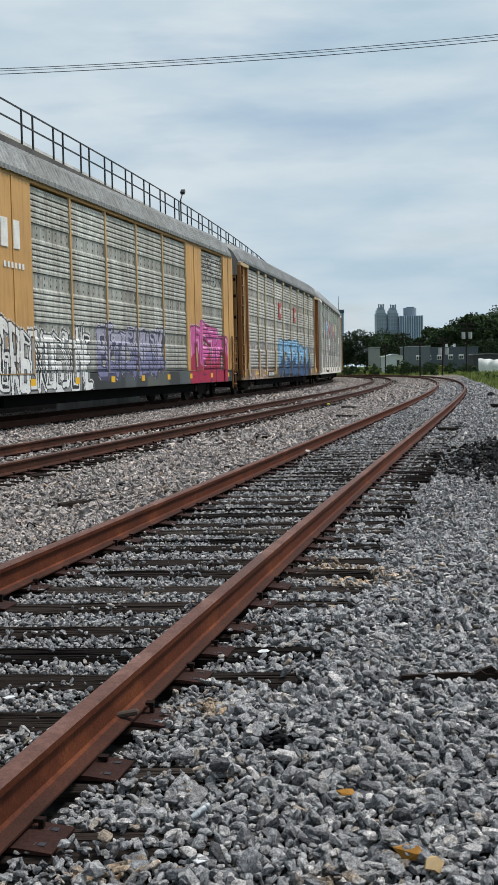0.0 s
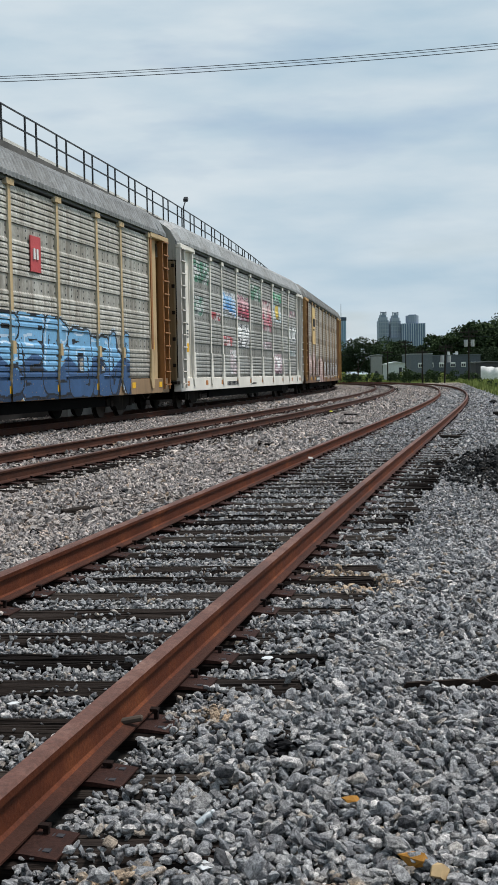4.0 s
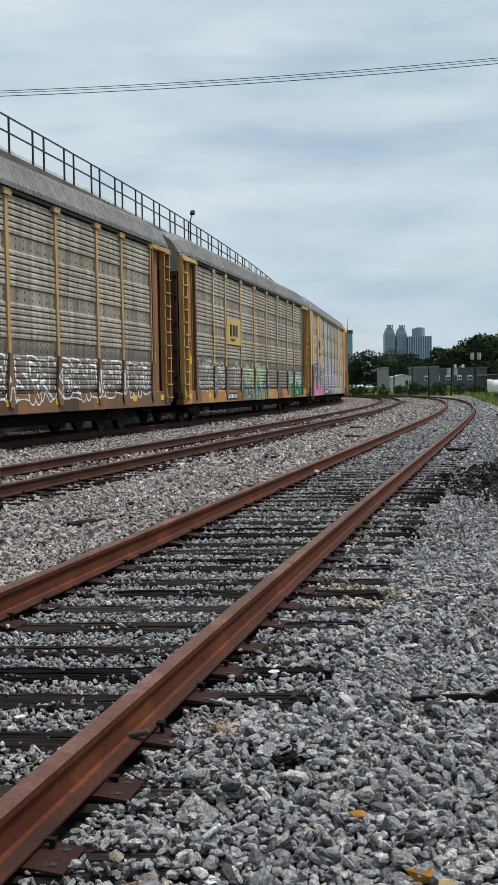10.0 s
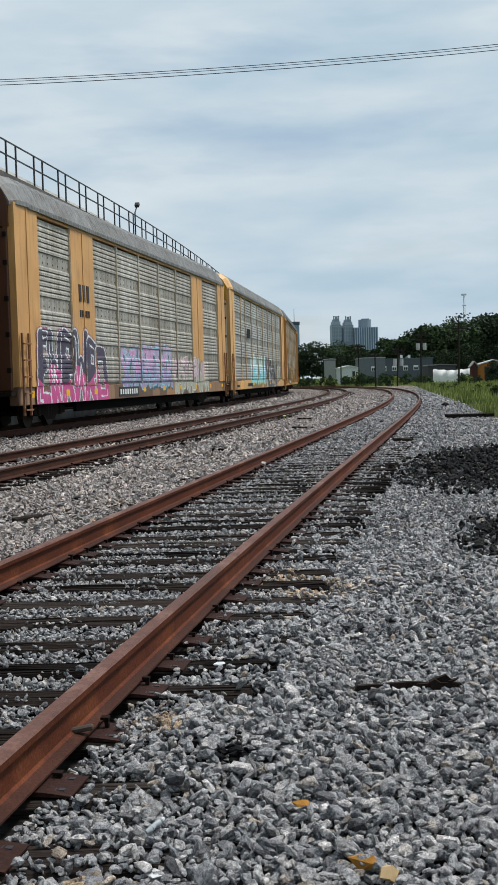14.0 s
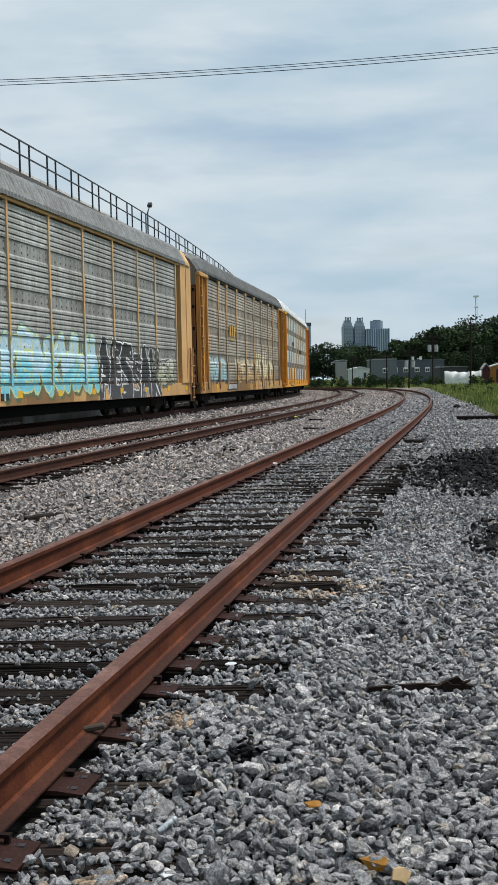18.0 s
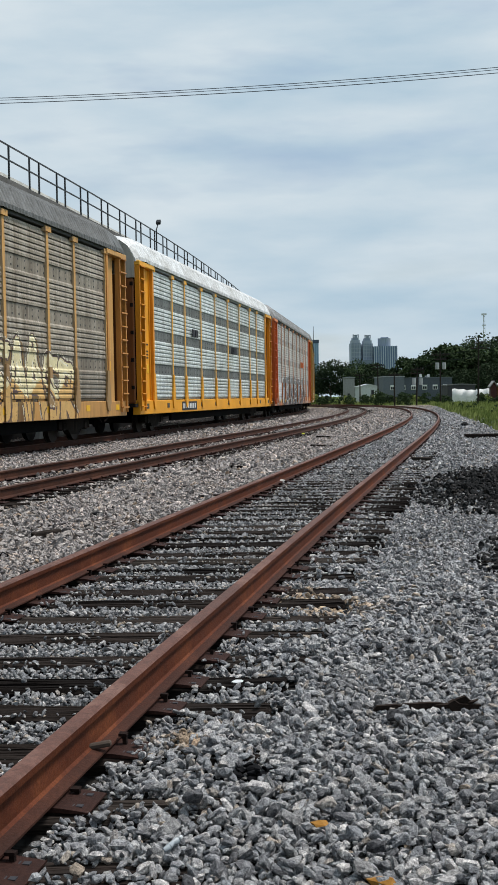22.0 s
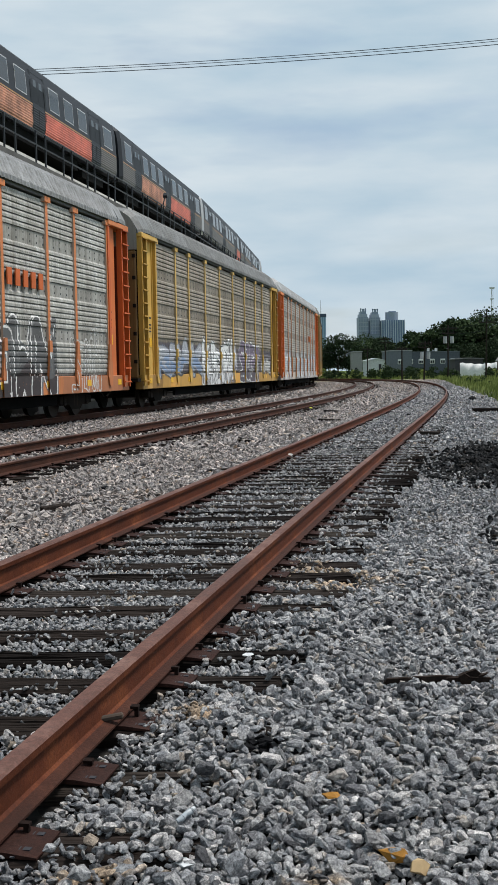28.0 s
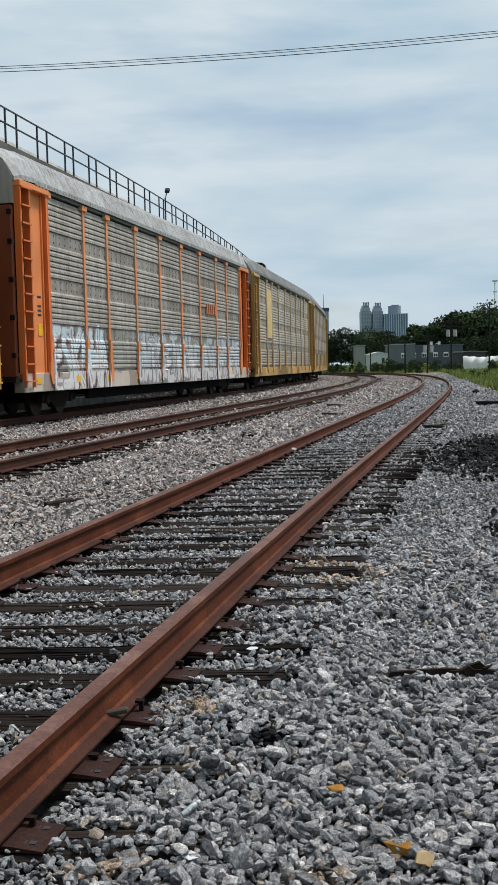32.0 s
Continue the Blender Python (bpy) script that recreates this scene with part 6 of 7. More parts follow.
def utility_pole(x, y, h, arms, cans, lean=0.0):
    p = tagged(new("utility_pole"), "wooden utility pole with crossarms" + (" and grey transformers" if cans else ""), "utility pole", "utility poles")
    bm = bmesh.new()
    rod(bm, (0, 0, -0.5), (0, 0, h), 0.13, 0.08, 8)
    part("pole", bm, M_POLE, p)
    for z, w in arms:
        part("crossarm", boxes((-w, w, -0.16, -0.04, z - 0.07, z + 0.07)), M_POLE, p)
        for k in (-0.9, -0.45, 0.45, 0.9):
            bm = bmesh.new()
            rod(bm, (k * w, -0.1, z + 0.05), (k * w, -0.1, z + 0.30), 0.06, 0.04, 6)
            part("insulator", bm, M_POLE, p)
    for k in range(cans):
        bm = bmesh.new()
        x2 = (-0.45, 0.45, 0.0)[k]
        rod(bm, (x2, -0.30, h - 2.4), (x2, -0.30, h - 1.5), 0.24, 0.24, 12)
        part("transformer", bm, plain("transformer_grey", (0.36, 0.38, 0.39), 0.5), p, "grey transformer can")
    p.matrix_basis = pose(x, y, 0, 0, lean, 0)
    return p


utility_pole(34.1, 150, 9.0, ((8.1, 0.6), (7.4, 1.1)), 0, 0.8)
utility_pole(29.05, 150, 7.1, ((6.6, 1.2), (6.0, 0.8)), 2)
utility_pole(26.0, 151, 5.1, ((4.7, 0.9), (4.2, 0.9)), 2, 2.0)
utility_pole(23.2, 152, 4.4, ((4.0, 0.7),), 0)
utility_pole(27.6, 200, 7.2, ((6.7, 1.2), (6.1, 0.9)), 0)
utility_pole(24.4, 200, 5.4, ((5.0, 0.9),), 0)


def cable(name, pts, r, label, n=24):
    a, b, sag = Vector(pts[0]), Vector(pts[1]), pts[2]
    bm = bmesh.new()
    prev = None
    for i in range(n + 1):
        t = i / n
        p = a.lerp(b, t) - Vector((0, 0, sag * 4 * t * (1 - t)))
        ring = [bm.verts.new(p + Vector((0, math.cos(k) * r, math.sin(k) * r))) for k in (0, 2.094, 4.189)]
        if prev:
            for j in range(3):
                bm.faces.new((prev[j], ring[j], ring[(j + 1) % 3], prev[(j + 1) % 3]))
        prev = ring
    tagged(part(name, facing(bm), M_WIRE), label, "cable", "overhead cables")


for dz, sg, r in ((0.0, 5.5, 0.036), (-0.16, 5.53, 0.030), (-0.50, 5.45, 0.040)):
    cable("overhead_cable", ((-80, 110, 31.33 + dz), (110, 110, 43.66 + dz * 1.3), sg), r, "dark power cable sagging across the sky", 60)
for x, h in ((-80, 31.2), (110, 45.05)):
    bm = bmesh.new()
    rod(bm, (0, 0.35, -0.3), (0, 0.35, h), 0.42, 0.2, 12)
    mast = tagged(new("cable_mast"), "tall tapered steel mast carrying power cables", "mast", "power cable masts")
    part("shaft", bm, plain("mast_steel", (0.30, 0.30, 0.30), 0.6), mast)
    for z in (0.46, 0.58, 1.0):
        part("bracket", boxes((-0.05, 0.05, -0.03, 0.4, h - z - 0.05, h - z + 0.02)), M_WIRE, mast)
    mast.matrix_basis = pose(x, 110, 0)
for a, b, sg in (((34.1, 150, 8.3), (75, 120, 15.0), 0.6), ((34.1, 150, 7.6), (75, 120, 13.6), 0.6), ((29.05, 150, 6.8), (34.1, 150, 7.5), 0.25), ((29.05, 150, 6.2), (34.1, 150, 6.4), 0.3),
                 ((26.0, 151, 4.9), (29.05, 150, 6.1), 0.3), ((23.2, 152, 4.2), (26.0, 151, 4.7), 0.25), ((12.0, 155, 4.0), (23.2, 152, 4.2), 0.4)):
    cable("utility_wire", (a, b, sg), 0.022, "thin wire strung between utility poles")


def lattice_mast():
    m = tagged(new("antenna_mast"), "slender pale lattice antenna mast above the trees", "antenna mast")
    bm = bmesh.new()
    for k in range(3):
        a = k * 2.094
        rod(bm, (0.7 * math.cos(a), 0.7 * math.sin(a), 0), (0.4 * math.cos(a), 0.4 * math.sin(a), 36.6), 0.09, 0.07, 5)
    for z in range(0, 36):
        a, b = z * 2.094, (z + 1) * 2.094
        r = 0.8 - z * 0.008
        rod(bm, (r * math.cos(a), r * math.sin(a), z), (r * math.cos(b), r * math.sin(b), z + 1), 0.06, 0.06, 4)
    part("lattice", bm, plain("mast_grey", (0.45, 0.46, 0.48), 0.6), m)
    part("platform", boxes((-0.95, 0.95, -0.95, 0.95, 36.2, 36.9), (-0.7, 0.7, -0.7, 0.7, 31.5, 32.0)), plain("mast_head", (0.55, 0.56, 0.58), 0.6), m)
    m.matrix_basis = pose(116.5, 500, 0)


lattice_mast()

# ---- the skyline; the haze of distance is mixed into the towers' colours ----


def facade(b, x0, x1, y, z0, z1, cols, rows, gap, mat, proud=0.6):
    """Window strips between piers, each a mesh of its own."""
    w = (x1 - x0) / cols
    for k in range(cols):
        part("pier", boxes((x0 + w * k - w * gap / 2, x0 + w * k + w * gap / 2, y - proud, y + 0.5, z0, z1)), mat, b)
    for r in range(rows):
        z = z0 + (z1 - z0) * (r + 0.5) / rows
        part("spandrel", boxes((x0, x1, y - proud * 0.4, y + 0.5, z - 0.7, z + 0.7)), mat, b)


def twin_towers():
    b = tagged(new("twin_tower"), "pale twin office tower with crowned tops, hazy in the distance", "skyscraper")
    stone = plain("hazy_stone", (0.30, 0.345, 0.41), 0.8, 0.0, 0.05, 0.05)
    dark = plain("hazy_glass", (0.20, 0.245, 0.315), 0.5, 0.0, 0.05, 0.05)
    for x0, x1, top in ((206.5, 222.0, 85.5), (225.5, 241.0, 84.5)):
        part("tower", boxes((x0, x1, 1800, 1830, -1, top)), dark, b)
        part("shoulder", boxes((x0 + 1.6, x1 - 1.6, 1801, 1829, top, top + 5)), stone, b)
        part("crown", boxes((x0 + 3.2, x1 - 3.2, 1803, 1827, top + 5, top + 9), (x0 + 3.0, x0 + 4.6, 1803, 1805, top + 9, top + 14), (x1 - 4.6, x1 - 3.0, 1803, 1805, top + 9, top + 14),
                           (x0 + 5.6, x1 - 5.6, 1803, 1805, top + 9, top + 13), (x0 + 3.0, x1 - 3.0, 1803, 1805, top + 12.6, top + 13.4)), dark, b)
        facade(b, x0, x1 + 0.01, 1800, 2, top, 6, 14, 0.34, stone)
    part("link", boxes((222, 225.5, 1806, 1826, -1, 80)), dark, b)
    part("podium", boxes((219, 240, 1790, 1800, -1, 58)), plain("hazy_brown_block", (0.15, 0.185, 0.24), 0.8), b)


def striped_tower():
    b = tagged(new("office_tower"), "blue-grey office block with pale vertical piers", "skyscraper")
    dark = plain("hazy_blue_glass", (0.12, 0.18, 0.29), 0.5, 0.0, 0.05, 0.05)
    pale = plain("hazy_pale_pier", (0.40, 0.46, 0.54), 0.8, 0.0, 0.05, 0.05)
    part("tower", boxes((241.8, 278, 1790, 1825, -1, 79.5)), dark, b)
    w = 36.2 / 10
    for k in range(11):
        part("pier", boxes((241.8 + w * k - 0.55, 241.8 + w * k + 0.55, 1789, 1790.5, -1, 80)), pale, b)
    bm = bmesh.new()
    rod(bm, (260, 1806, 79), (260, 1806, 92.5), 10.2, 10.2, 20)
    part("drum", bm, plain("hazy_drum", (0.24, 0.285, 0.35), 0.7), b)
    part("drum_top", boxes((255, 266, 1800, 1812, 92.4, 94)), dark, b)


def blue_tower():
    b = tagged(new("glass_tower"), "slim blue glass tower with a dark top and an antenna", "skyscraper")
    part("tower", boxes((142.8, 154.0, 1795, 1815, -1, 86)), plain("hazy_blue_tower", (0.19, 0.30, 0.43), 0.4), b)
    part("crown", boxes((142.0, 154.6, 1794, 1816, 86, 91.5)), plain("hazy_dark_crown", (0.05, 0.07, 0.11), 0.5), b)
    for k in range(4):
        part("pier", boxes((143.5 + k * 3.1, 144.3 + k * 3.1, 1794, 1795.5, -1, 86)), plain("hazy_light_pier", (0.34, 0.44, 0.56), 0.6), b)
    bm = bmesh.new()
    rod(bm, (146.5, 1800, 91), (146.5, 1800, 113), 0.5, 0.25, 6)
    part("antenna", bm, M_WIRE, b)


twin_towers()
striped_tower()
blue_tower()

# ---- low things behind the freight train ----
wall = tagged(new("barrier"), "pale concrete barrier blocks behind the tracks", "barrier")
for k, s in enumerate((32.6, 35.4, 38.2)):
    ob = part("block", soft_box(-1.35, 1.35, -0.2, 0.2, -0.1, 0.42, 0.06), concrete_material("pale_barrier", (0.62, 0.62, 0.60)), wall)
    ob.matrix_basis = Lane(13.3).place(s)
# ---- things lying about ----


def lump(name, x, y, z, size, mat, label, cat, seed, flat=0.6):
    rnd = random.Random(seed)
    bm = bmesh.new()
    for k in range(16):
        d = Vector((rnd.gauss(0, 1), rnd.gauss(0, 1), rnd.gauss(0, 1))).normalized()
        bm.verts.new((d.x * size, d.y * size * 0.75, d.z * size * flat))
    bmesh.ops.convex_hull(bm, input=bm.verts[:])
    ob = part(name, bm, mat)
    ob.matrix_basis = pose(x, y, z, 0, 0, rnd.uniform(0, 360))
    return tagged(ob, label, cat)


def small_things():
    ochre = plain("ochre_stone", (0.27, 0.125, 0.02), 0.85, 0.0, 0.3, 30)
    lump("stone", 0.278, 3.44, 0.022, 0.036, ochre, "flat ochre-orange stone on the ballast", "stone", 1, 0.35)
    lump("stone", 0.408, 2.99, 0.026, 0.046, ochre, "rust-orange stone on the ballast", "stone", 2, 0.55)
    lump("stone", 0.472, 2.92, 0.018, 0.036, plain("tan_stone", (0.42, 0.30, 0.16), 0.85), "tan stone on the ballast", "stone", 3, 0.7)
    lump("stone", 0.9, 17.5, 0.02, 0.07, plain("white_stone", (0.62, 0.60, 0.58), 0.85), "large pale stone between the rails", "stone", 4, 0.8)
    lump("stone", 2.86, 40.4, 0.02, 0.075, plain("yellow_sprayed", (0.55, 0.55, 0.03), 0.7), "stone sprayed bright yellow beside the track", "stone", 6, 0.5)
    lump("rock", 10.0, 46.6, 0.08, 0.20, M_COAL, "black rock on the gravel", "rock", 5, 0.6)
    white = plain("white_plastic", (0.55, 0.57, 0.58), 0.4)
    b = tagged(new("plastic_bottle"), "crumpled clear plastic bottle on the stones", "bottle")
    bm = bmesh.new()
    # squashed flat, with folds along it
    for k, (a, c, e, f) in enumerate(((0.0, 0.022, 0.006, 0.010), (0.022, 0.045, 0.010, 0.0075), (0.045, 0.066, 0.0075, 0.0105), (0.066, 0.08, 0.0105, 0.005))):
        rod(bm, (a, 0.002 * (-1) ** k, 0), (c, -0.002 * (-1) ** k, 0), e, f, 12)
    part("bottle", bm, plain("clear_plastic", (0.27, 0.30, 0.32), 0.16), b)
    bm = bmesh.new()
    rod(bm, (0.08, 0, 0), (0.09, 0, 0), 0.006, 0.006, 8)
    part("cap", bm, white, b)
    b.matrix_basis = pose(-0.19, 3.20, 0.046, 0, -6, 58)
    for x, y, s, seed in ((0.05, 5.30, 0.04, 7), (-1.02, 4.62, 0.03, 8), (-0.16, 3.03, 0.035, 9)):
        lump("litter", x, y, 0.0, s, white, "scrap of white plastic litter", "litter", seed, 0.15)
    st = tagged(part("stick", soft_box(-0.065, 0.065, -0.014, 0.014, -0.01, 0.012, 0.006), M_BARK), "short split piece of wood against the rail", "stick")
    st.matrix_basis = pose(-0.50, 4.17, 0.055, 0, -8, 5)
    cinder = plain("charred", (0.005, 0.005, 0.006), 0.85, spec=0.1)
    ch = tagged(new("charred_debris"), "black crumbled clump of charred waste", "debris")
    rnd = random.Random(12)
    for k in range(34):
        cx, cy, r = rnd.gauss(0, 0.05), rnd.gauss(0, 0.05), rnd.uniform(0.010, 0.026)
        bm = bmesh.new()
        for _ in range(9):
            d = Vector((rnd.gauss(0, 1), rnd.gauss(0, 1), rnd.gauss(0, 1))).normalized() * r
            bm.verts.new((cx + d.x * 1.3, cy + d.y, max(0.0, 0.030 - 0.35 * math.hypot(cx, cy)) + d.z * 0.8))
        bmesh.ops.convex_hull(bm, input=bm.verts[:])
        part("cinder", bm, cinder, ch)
    ch.matrix_basis = pose(0.085, 4.0, -0.012)
    # dark scraps between the tracks
    for k, (x, y, r, flat) in enumerate(((-1.494, 13.25, 0.085, 0.45), (-1.93, 9.9, 0.05, 0.8), (-1.50, 12.0, 0.03, 0.6), (1.3, 24.0, 0.07, 0.5), (5.2, 33.0, 0.09, 0.6))):
        lump("cinder_lump", x, y, 0.0, r, cinder, "black lump of charred waste on the ballast", "debris", 40 + k, flat)
    for x, y, yaw, length, wide in ((2.64, 30.2, -6, 0.62, 0.17), (4.11, 23.34, 4, 0.40, 0.06), (-1.79, 11.32, 66, 0.5, 0.05), (0.3, 21.6, -20, 0.35, 0.05), (3.3, 37.0, 12, 0.5, 0.10)):
        w = tagged(part("wood_scrap", soft_box(-length / 2, length / 2, -wide / 2, wide / 2, -0.03, 0.035, 0.012), M_TIE), "dark broken piece of old timber on the ballast", "timber")
        w.matrix_basis = pose(x, y, 0.015, 3, 2, yaw)
    # half-buried splintered board beside the track
    rotten = plain("rotten_wood", (0.022, 0.016, 0.013), 0.9, 0.0, 0.45, 14, 0.05)
    bd = tagged(new("board"), "half-buried splintered dark board", "board")
    rnd = random.Random(21)
    for x0, x1, y, h in ((0.62, 0.80, 0.0, 0.010), (0.74, 0.98, 0.012, 0.014), (0.88, 1.12, -0.004, 0.010), (0.96, 1.02, -0.012, 0.030), (0.99, 1.05, 0.010, 0.040), (1.03, 1.08, -0.002, 0.026)):
        bm = bmesh.new()
        prism(bm, [(x0, -0.03), (x1, -0.03), (x1 + rnd.uniform(-0.03, 0.01), h * 0.4), ((x0 + x1) / 2 + rnd.uniform(-0.03, 0.03), h), (x0 + rnd.uniform(-0.01, 0.04), h * 0.6)], "y", y - rnd.uniform(0.008, 0.016), y + rnd.uniform(0.008, 0.016))
        part("splinter", facing(bm), rotten, bd)
    bd.matrix_basis = pose(0.0, 4.82, 0.002, 0, 0, -1.5)
    t = tagged(new("loose_tie", TIE_MESHES[2]), "loose dark timber tie lying on the gravel", "railway tie")
    t.matrix_basis = pose(8.3, 34.4, 0.12, 0, 0, -6) @ Matrix.Diagonal((0.7, 1, 1, 1))
    for x, y, yaw, l, seed in ((2.9, 41.5, 15, 0.42, 1), (-0.2, 15.6, 30, 0.16, 2), (-0.9, 12.4, 20, 0.12, 3), (1.45, 30.5, 8, 0.6, 4), (0.3, 20.6, 60, 0.2, 5)):
        o = tagged(part("wood_scrap", soft_box(-l, l, -0.05, 0.05, -0.05, 0.012, 0.012), M_TIE), "dark broken timber scrap on the ballast", "wood scrap", "timber scraps")
        o.matrix_basis = pose(x, y, 0.0, 0, 0, yaw)


small_things()

# ---- loose ballast stones ----


def stone_kinds(n, points, seed):
    out = []
    rnd = random.Random(seed)
    for k in range(n):
        bm = bmesh.new()
        fx, fy, fz = rnd.uniform(1.05, 1.6), rnd.uniform(0.65, 1.0), rnd.uniform(0.40, 0.66)
        turned = rnd.uniform(0, 6.283)
        for i in range(points):
            # evenly spread, then knocked about, so that no long slivers arise
            up = 1 - 2 * (i + 0.5) / points
            a = turned + i * 2.39996
            d = Vector((math.cos(a) * math.sqrt(1 - up * up), math.sin(a) * math.sqrt(1 - up * up), up))
            d = (d + Vector((rnd.uniform(-1, 1), rnd.uniform(-1, 1), rnd.uniform(-1, 1))) * (0.42 if points > 8 else 0.26)).normalized()
            d = Vector([math.copysign(abs(v) ** 0.78, v) for v in d]) * rnd.uniform(0.80, 1.0)
            bm.verts.new((d.x * fx * 0.5, d.y * fy * 0.5, d.z * fz * 0.5))
        hull = bmesh.ops.convex_hull(bm, input=bm.verts[:])
        bmesh.ops.delete(bm, geom=[g for g in hull["geom_interior"] if isinstance(g, bmesh.types.BMVert)], context="VERTS")
        bm.verts.ensure_lookup_table()
        bm.verts.index_update()
        out.append((np.array([v.co[:] for v in bm.verts]), np.array([[v.index for v in f.verts] for f in bm.faces if len(f.verts) == 3])))
        bm.free()
    return out


def lane_coords(lane, x, y):
    """Distance along and to the left of a lane, for points near its middle stretch."""
    ok = (lane.s > -30) & (lane.s < 170)
    ls, lx, ly, lt = lane.s[ok], lane.x[ok], lane.y[ok], turn[ok]
    i = np.searchsorted(ly, y).clip(1, len(ly) - 1)
    for _ in range(3):
        along = (x - lx[i]) * np.sin(lt[i]) + (y - ly[i]) * np.cos(lt[i])
        i = np.searchsorted(ls, ls[i] + along).clip(1, len(ls) - 1)
    along = (x - lx[i]) * np.sin(lt[i]) + (y - ly[i]) * np.cos(lt[i])
    left = -(x - lx[i]) * np.cos(lt[i]) + (y - ly[i]) * np.sin(lt[i])
    return ls[i] + along, left


TRACKS = ((NEAR, tie_stations(-24.12, 150, 1)), (MID, tie_stations(-24.216, 130, 2)), (MAIN, tie_stations(-24.216, 110, 3)))


def scatter(name, y0, y1, pitch, size, kinds, seed, material, label, keep=None, layers=1, span=None, deep=0.0):
    """Loose stones on the ground; deep: how far a layer lies under the top one, in stone sizes."""
    rnd = np.random.RandomState(seed)
    ny = int((y1 - y0) / pitch)
    xs, yy = [], []
    for j in range(ny * layers):
        y = y0 + (j % ny) * pitch
        half_l, half_r = (-span[0], span[1]) if span else (0.245 * y + 0.35, 0.275 * y + 0.35)
        x = np.arange(-half_l, half_r, pitch)
        xs.append(x + rnd.uniform(-0.5, 0.5, len(x)) * pitch * 1.2)
        yy.append(y + rnd.uniform(-0.5, 0.5, len(x)) * pitch * 1.2)
    x, y = np.concatenate(xs), np.concatenate(yy)
    d = size * (0.55 + 0.75 * rnd.rand(len(x)) ** 1.5 + 0.8 * rnd.rand(len(x)) ** 7)
    ok = np.ones(len(x), bool)
    lift, level = np.zeros(len(x)), np.ones(len(x))
    for lane, ties in TRACKS:
        s, left = lane_coords(lane, x, y)
        if lane is NEAR:
            s = s + left * SLANT
        st = np.array([t[0] for t in ties])
        sh = np.array([t[1] for t in ties])
        i = np.abs(s[:, None] - st[None, :]).argmin(1) if len(x) < 3000 else np.clip(np.searchsorted(st, s), 1, len(st) - 1)
        i = np.where(np.abs(s - st[i - 1]) < np.abs(s - st[i]), i - 1, i)
        bare = 0.078 + 0.024 * np.abs(np.sin(i * 2.7 + np.sign(left) * 1.3)) + d * 0.12
        if lane is MID:
            bare = bare + np.where(s < 45, 0.03, 0.0)
        if lane is NEAR:  # buried under the shoulder close by
            bare = np.where((left < -0.95) & (s < -1.2), bare * 0.3, bare)
            bare = np.where((np.abs(s + 1.40) < 0.25) & (left < -0.85), -1.0, bare)
        on_tie = (np.abs(s - st[i]) < bare + 0.02 * np.sin(left * 9 + i) + d * 0.15) & (np.abs(left - sh[i]) < 1.32)
        stay = rnd.rand(len(x)) < np.where(s < 24, 0.014, 0.05)
        over = (np.abs(s - st[i]) < 0.115) & (np.abs(left - sh[i]) < 1.30)
        lift = np.where(over, 0.03, lift)
        if lane is NEAR:
            crib = (left > -0.70) & (left < 1.3)
            level = np.where((crib | ((left < -0.85) & (left > -1.36))) & (s > 0), 0.45, level)
            lift = np.where(crib & ~over, np.interp(s, (-1.0, 4.0, 9.0, 18.0, 30.0), (0.004, -0.005, 0.001, 0.011, 0.020)), lift)
            lift = np.where((left < -0.85) & (left > -1.5) & ~over, np.interp(s, (-1.0, 2.5, 10.0, 24.0), (0.008, -0.003, 0.013, 0.020)), lift)
        if lane is MID:
            lift = np.where((left < -0.80) & (left > -1.4) & ~over, -0.03, lift)
        ok &= ~on_tie | stay
        for r in (-0.7525, 0.7525):
            ok &= np.abs(left - r) > 0.072 + d * 0.25
        # foul under the plates
        plate = (np.abs(s - st[i]) < 0.11) & (np.abs(np.abs(left) - 0.7525) < 0.14 + d * 0.1)
        ok &= ~plate
    if keep is not None:
        ok &= keep(x, y, rnd)
    ok &= np.hypot((x - 0.085) / 0.085, (y - 4.0) / 0.13) > 0.75 + 0.35 * np.sin(x * 60 + y * 25)  # a pit round the charred clump
    x, y, d, lift, level = x[ok], y[ok], d[ok], lift[ok], level[ok]
    d = np.where((x < y * 0.215 - 3.0) & (y > 6) & (y < 25) & (deep == 0.0), d * 1.42, d)
    if name.startswith("ballast") and y1 < 12:
        d = np.where(x > NEAR_EDGE(y), d * 1.15, d * 0.84)
    z = np.array([ground_height(a, b) for a, b in zip(x, y)]) + 0.036 + d * (0.16 - deep) + lift + (rnd.rand(len(x)) - 0.5) * d * 0.85 * level
    if y1 < 12:  # little humps and pits on the shoulder
        hump = np.array([noise.noise(Vector((a * 9, b * 9, 5.0))) for a, b in zip(x, y)])
        z += np.where(x > NEAR_EDGE(y) + 0.15, 0.014, 0.004) * hump
    kd = rnd.randint(0, len(kinds), len(x))
    near = np.argsort(np.hypot(x - 0.1, (y - 3.05) * 1.6))[:300] if name == "ballast" and not deep else np.array([], int)
    single = np.zeros(len(x), bool)
    single[near] = True
    lone = []
    V, F, n0 = [], [], 0
    for k, (co, fs) in enumerate(kinds):
        sel = np.where(kd == k)[0]
        if not len(sel):
            continue
        q = rnd.normal(size=(len(sel), 4)) * np.array([1.0, 0.38, 0.38, 1.0])
        q /= np.linalg.norm(q, axis=1)[:, None]
        w, i, j, l = q.T
        R = np.stack([1 - 2 * (j * j + l * l), 2 * (i * j - l * w), 2 * (i * l + j * w), 2 * (i * j + l * w), 1 - 2 * (i * i + l * l), 2 * (j * l - i * w),
                      2 * (i * l - j * w), 2 * (j * l + i * w), 1 - 2 * (i * i + j * j)], 1).reshape(-1, 3, 3)
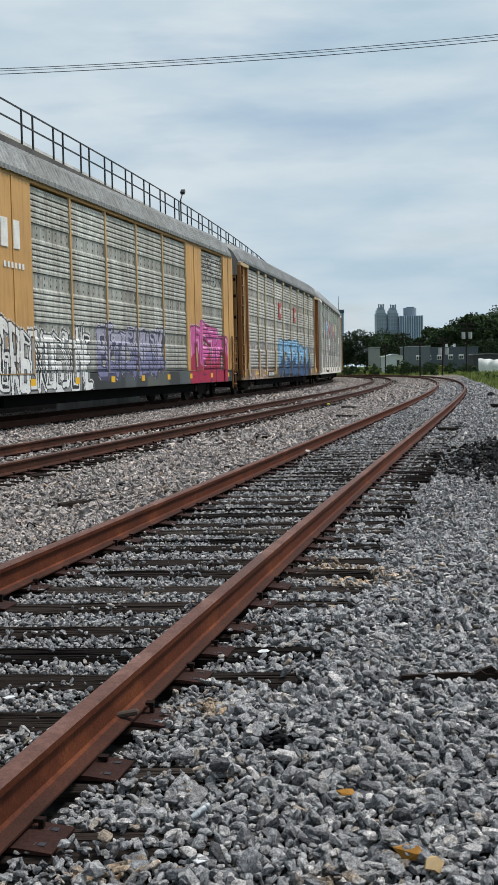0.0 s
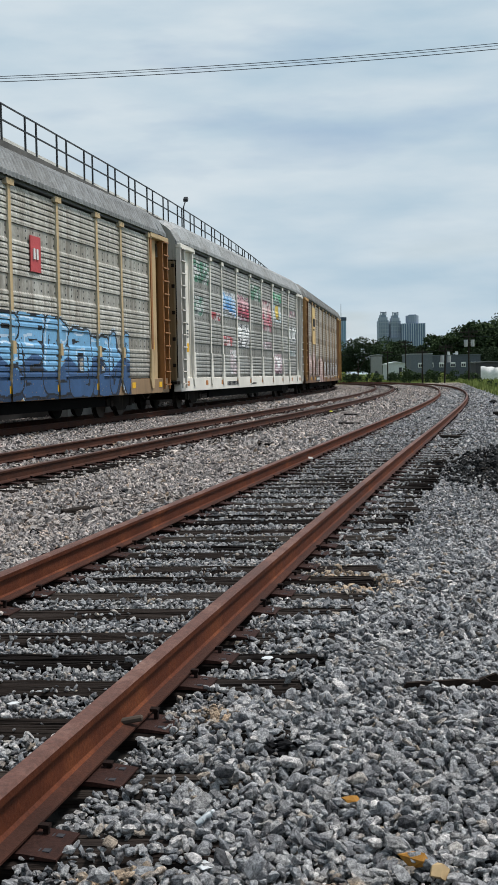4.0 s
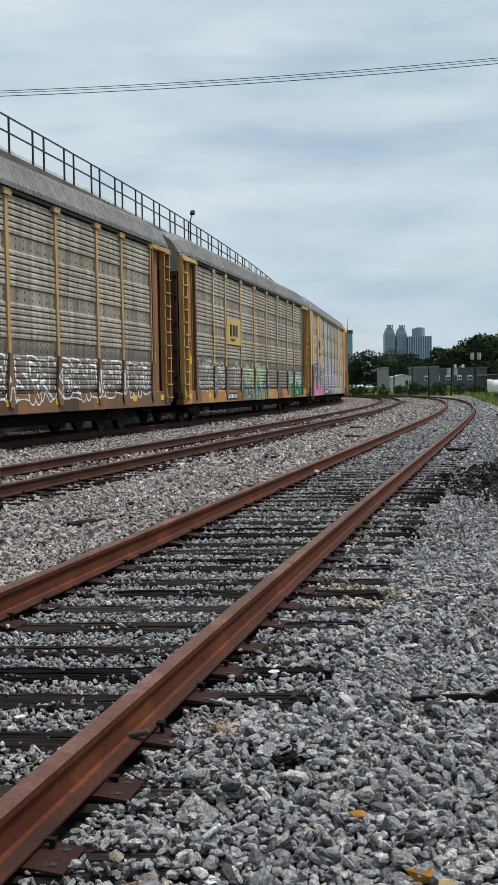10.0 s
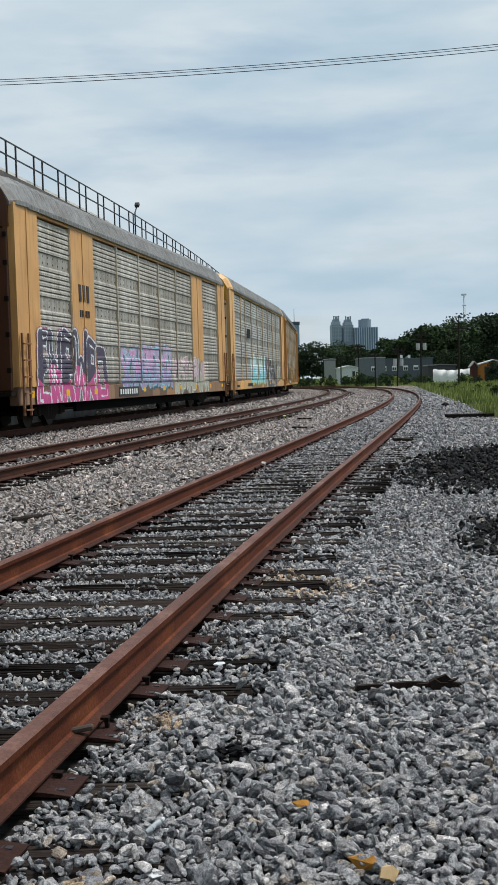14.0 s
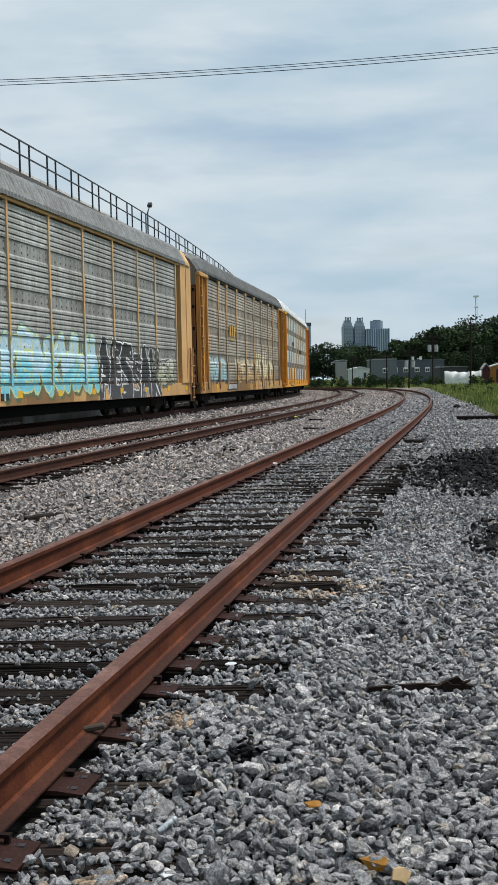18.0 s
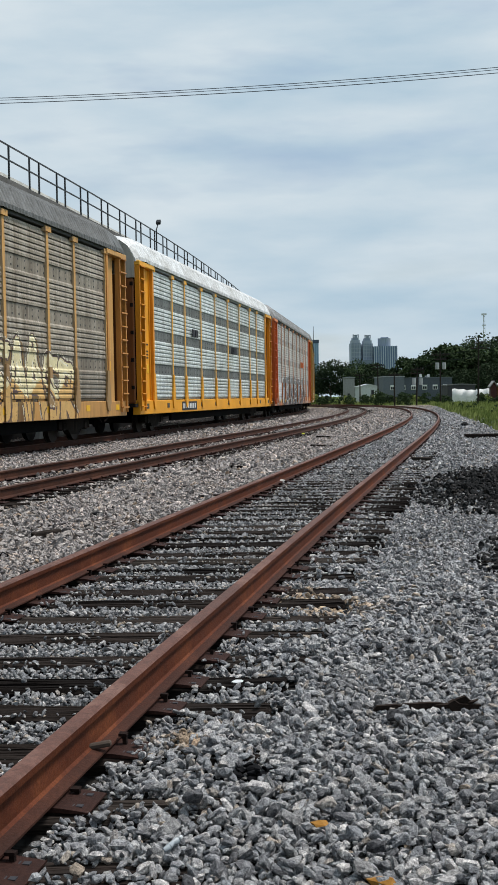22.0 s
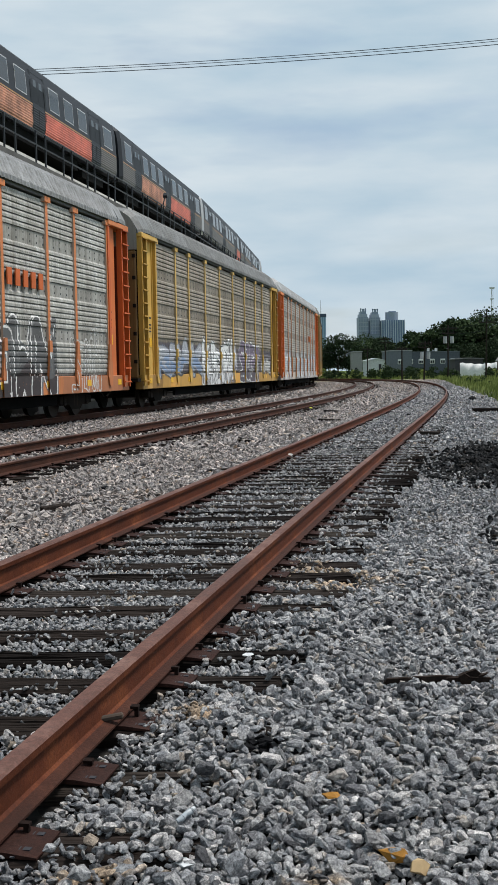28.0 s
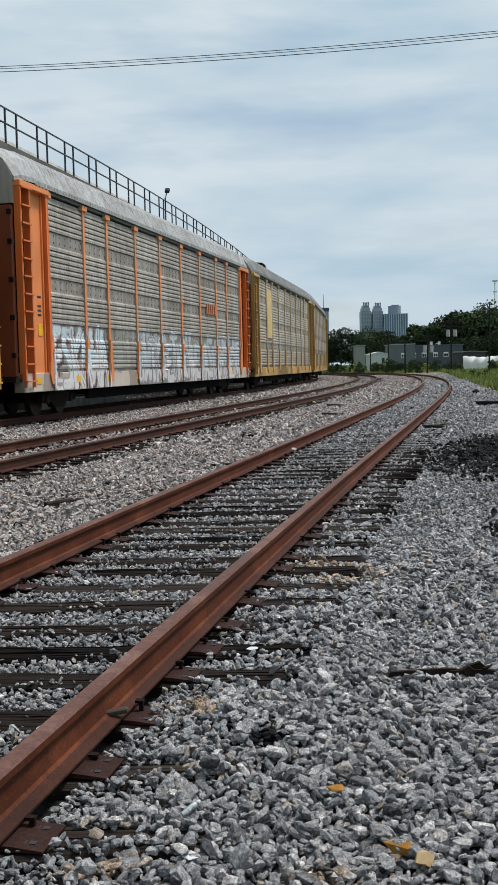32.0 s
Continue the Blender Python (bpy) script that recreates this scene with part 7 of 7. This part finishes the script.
        for a in np.where(single[sel])[0]:
            b = sel[a]
            lone.append((k, Matrix.Translation((x[b], y[b], z[b])) @ Matrix(R[a].tolist()).to_4x4() @ Matrix.Scale(d[b], 4)))
        sel, R = sel[~single[sel]], R[~single[sel]]
        P = np.einsum("nab,vb->nva", R, co) * d[sel][:, None, None] + np.stack([x[sel], y[sel], z[sel]], 1)[:, None, :]
        V.append(P.reshape(-1, 3))
        F.append((fs[None] + (np.arange(len(sel)) * len(co))[:, None, None] + n0).reshape(-1, 3))
        n0 += len(sel) * len(co)
    V, F = np.concatenate(V), np.concatenate(F)
    me = bpy.data.meshes.new(name)
    me.vertices.add(len(V))
    me.vertices.foreach_set("co", V.ravel())
    me.loops.add(F.size)
    me.loops.foreach_set("vertex_index", F.ravel().astype(np.int32))
    me.polygons.add(len(F))
    me.polygons.foreach_set("loop_start", np.arange(0, F.size, 3, dtype=np.int32))
    me.polygons.foreach_set("use_smooth", np.zeros(len(F), bool))
    me.update(calc_edges=True)
    me.validate()
    ob = piece(name, me, material)
    tagged(ob, label, "ballast", kind="stuff")
    shapes = {}
    for k, m in lone:  # the nearest stones one by one
        if k not in shapes:
            shapes[k] = mesh_from("stone", kinds[k][0].tolist(), kinds[k][1].tolist())
            shapes[k].materials.append(material)
        put(shapes[k], "stone", ob, m)
    return ob


def NEAR_EDGE(y):
    return -0.2275 + (y - 5.57) * 0.215 + 0.3


def in_pile(x, y, rnd):
    """The dark spilled patch beside the near track."""
    a = ((x - 4.9 - (y - 16.9) * 0.28) / 1.95) ** 2 + ((y - 16.9) / 4.3) ** 2
    b = ((x - 2.5 - (y - 9.3) * 0.25) / 0.5) ** 2 + ((y - 9.3) / 1.5) ** 2 + 0.35
    return (np.minimum(a, b) < 0.45 + 0.8 * rnd.rand(len(x))) & (rnd.rand(len(x)) > 0.14)


FINE, MEDIUM, COARSE, SMALL = stone_kinds(30, 18, 1), stone_kinds(24, 12, 2), stone_kinds(16, 8, 3), stone_kinds(16, 6, 4)
scatter("ballast", 2.3, 5.6, 0.0255, 0.0325, FINE, 11, M_STONE, "angular grey crushed granite stones lying loose")
scatter("ballast_under", 2.3, 5.6, 0.031, 0.026, MEDIUM, 21, M_STONE, "smaller grey crushed granite stones filling the gaps", deep=0.95)
scatter("ballast_next", 5.6, 10.0, 0.0285, 0.0345, MEDIUM, 16, M_STONE, "angular grey crushed granite stones between the rails", lambda x, y, r: ~in_pile(x, y, r))
scatter("ballast_next_under", 5.6, 10.0, 0.039, 0.031, COARSE, 22, M_STONE, "smaller grey crushed stones between the rails", lambda x, y, r: ~in_pile(x, y, r), deep=0.95)
scatter("ballast_beyond", 10.0, 20.0, 0.034, 0.038, SMALL, 12, M_STONE, "angular grey crushed granite stones further on", lambda x, y, r: ~in_pile(x, y, r))
scatter("ballast_far", 20.0, 42.0, 0.060, 0.060, SMALL, 13, M_STONE, "grey crushed stones in the distance", lambda x, y, r: (x < y * 0.165 + 3.2 + r.rand(len(x))) & ~in_pile(x, y, r))
scatter("ballast_distant", 42.0, 80.0, 0.112, 0.104, SMALL, 15, M_STONE, "grey crushed stones far down the line", lambda x, y, r: (x < y * 0.165 + 3.2 + r.rand(len(x))) & (x > y * 0.1 - 12))
scatter("ballast_bend", 80.0, 132.0, 0.17, 0.085, SMALL, 23, M_STONE, "grey crushed stones round the bend", span=(-14.0, 26.0), keep=lambda x, y, r: x < y * 0.165 + 3.2 + r.rand(len(x)))
scatter("ballast_around", -4.0, 9.0, 0.085, 0.100, COARSE, 17, M_STONE, "grey crushed stones beside the tracks", lambda x, y, r: (y < 2.3) | (x < -0.245 * y - 0.35) | (x > 0.275 * y + 0.35), span=(-8.0, 2.6))
scatter("dark_pile", 7.6, 22.0, 0.045, 0.064, MEDIUM, 14, M_COAL, "patch of spilled black stone on the ballast", in_pile)

# ---- what moves ----


def motions():
    spin = [k * 0.0625 for k in range(513)]
    for w in WHEELS:
        c = w.location.copy()
        walk(w, [(t, pose(c.x, c.y, c.z, 0, -math.degrees(SPEED * t / 0.445) % 360, 0)) for t in spin])
    times = [k * 0.5 for k in range(65)]
    for i, w in enumerate(wagons):
        walk(w, [(t, MAIN.place(FIRST + CAR_PITCH * i - SPEED * t, RAIL_TOP, 20.1)) for t in times])
    for i, c in enumerate(transit):
        rows = []
        for t in [k * 0.5 for k in range(65)]:
            s = T_HEAD + T_SPEED * t - T_PITCH * (i + 0.5)
            rows.append((t, TRANSIT.place(s, TRACK_Z, 16.0)))
        walk(c, rows)


motions()
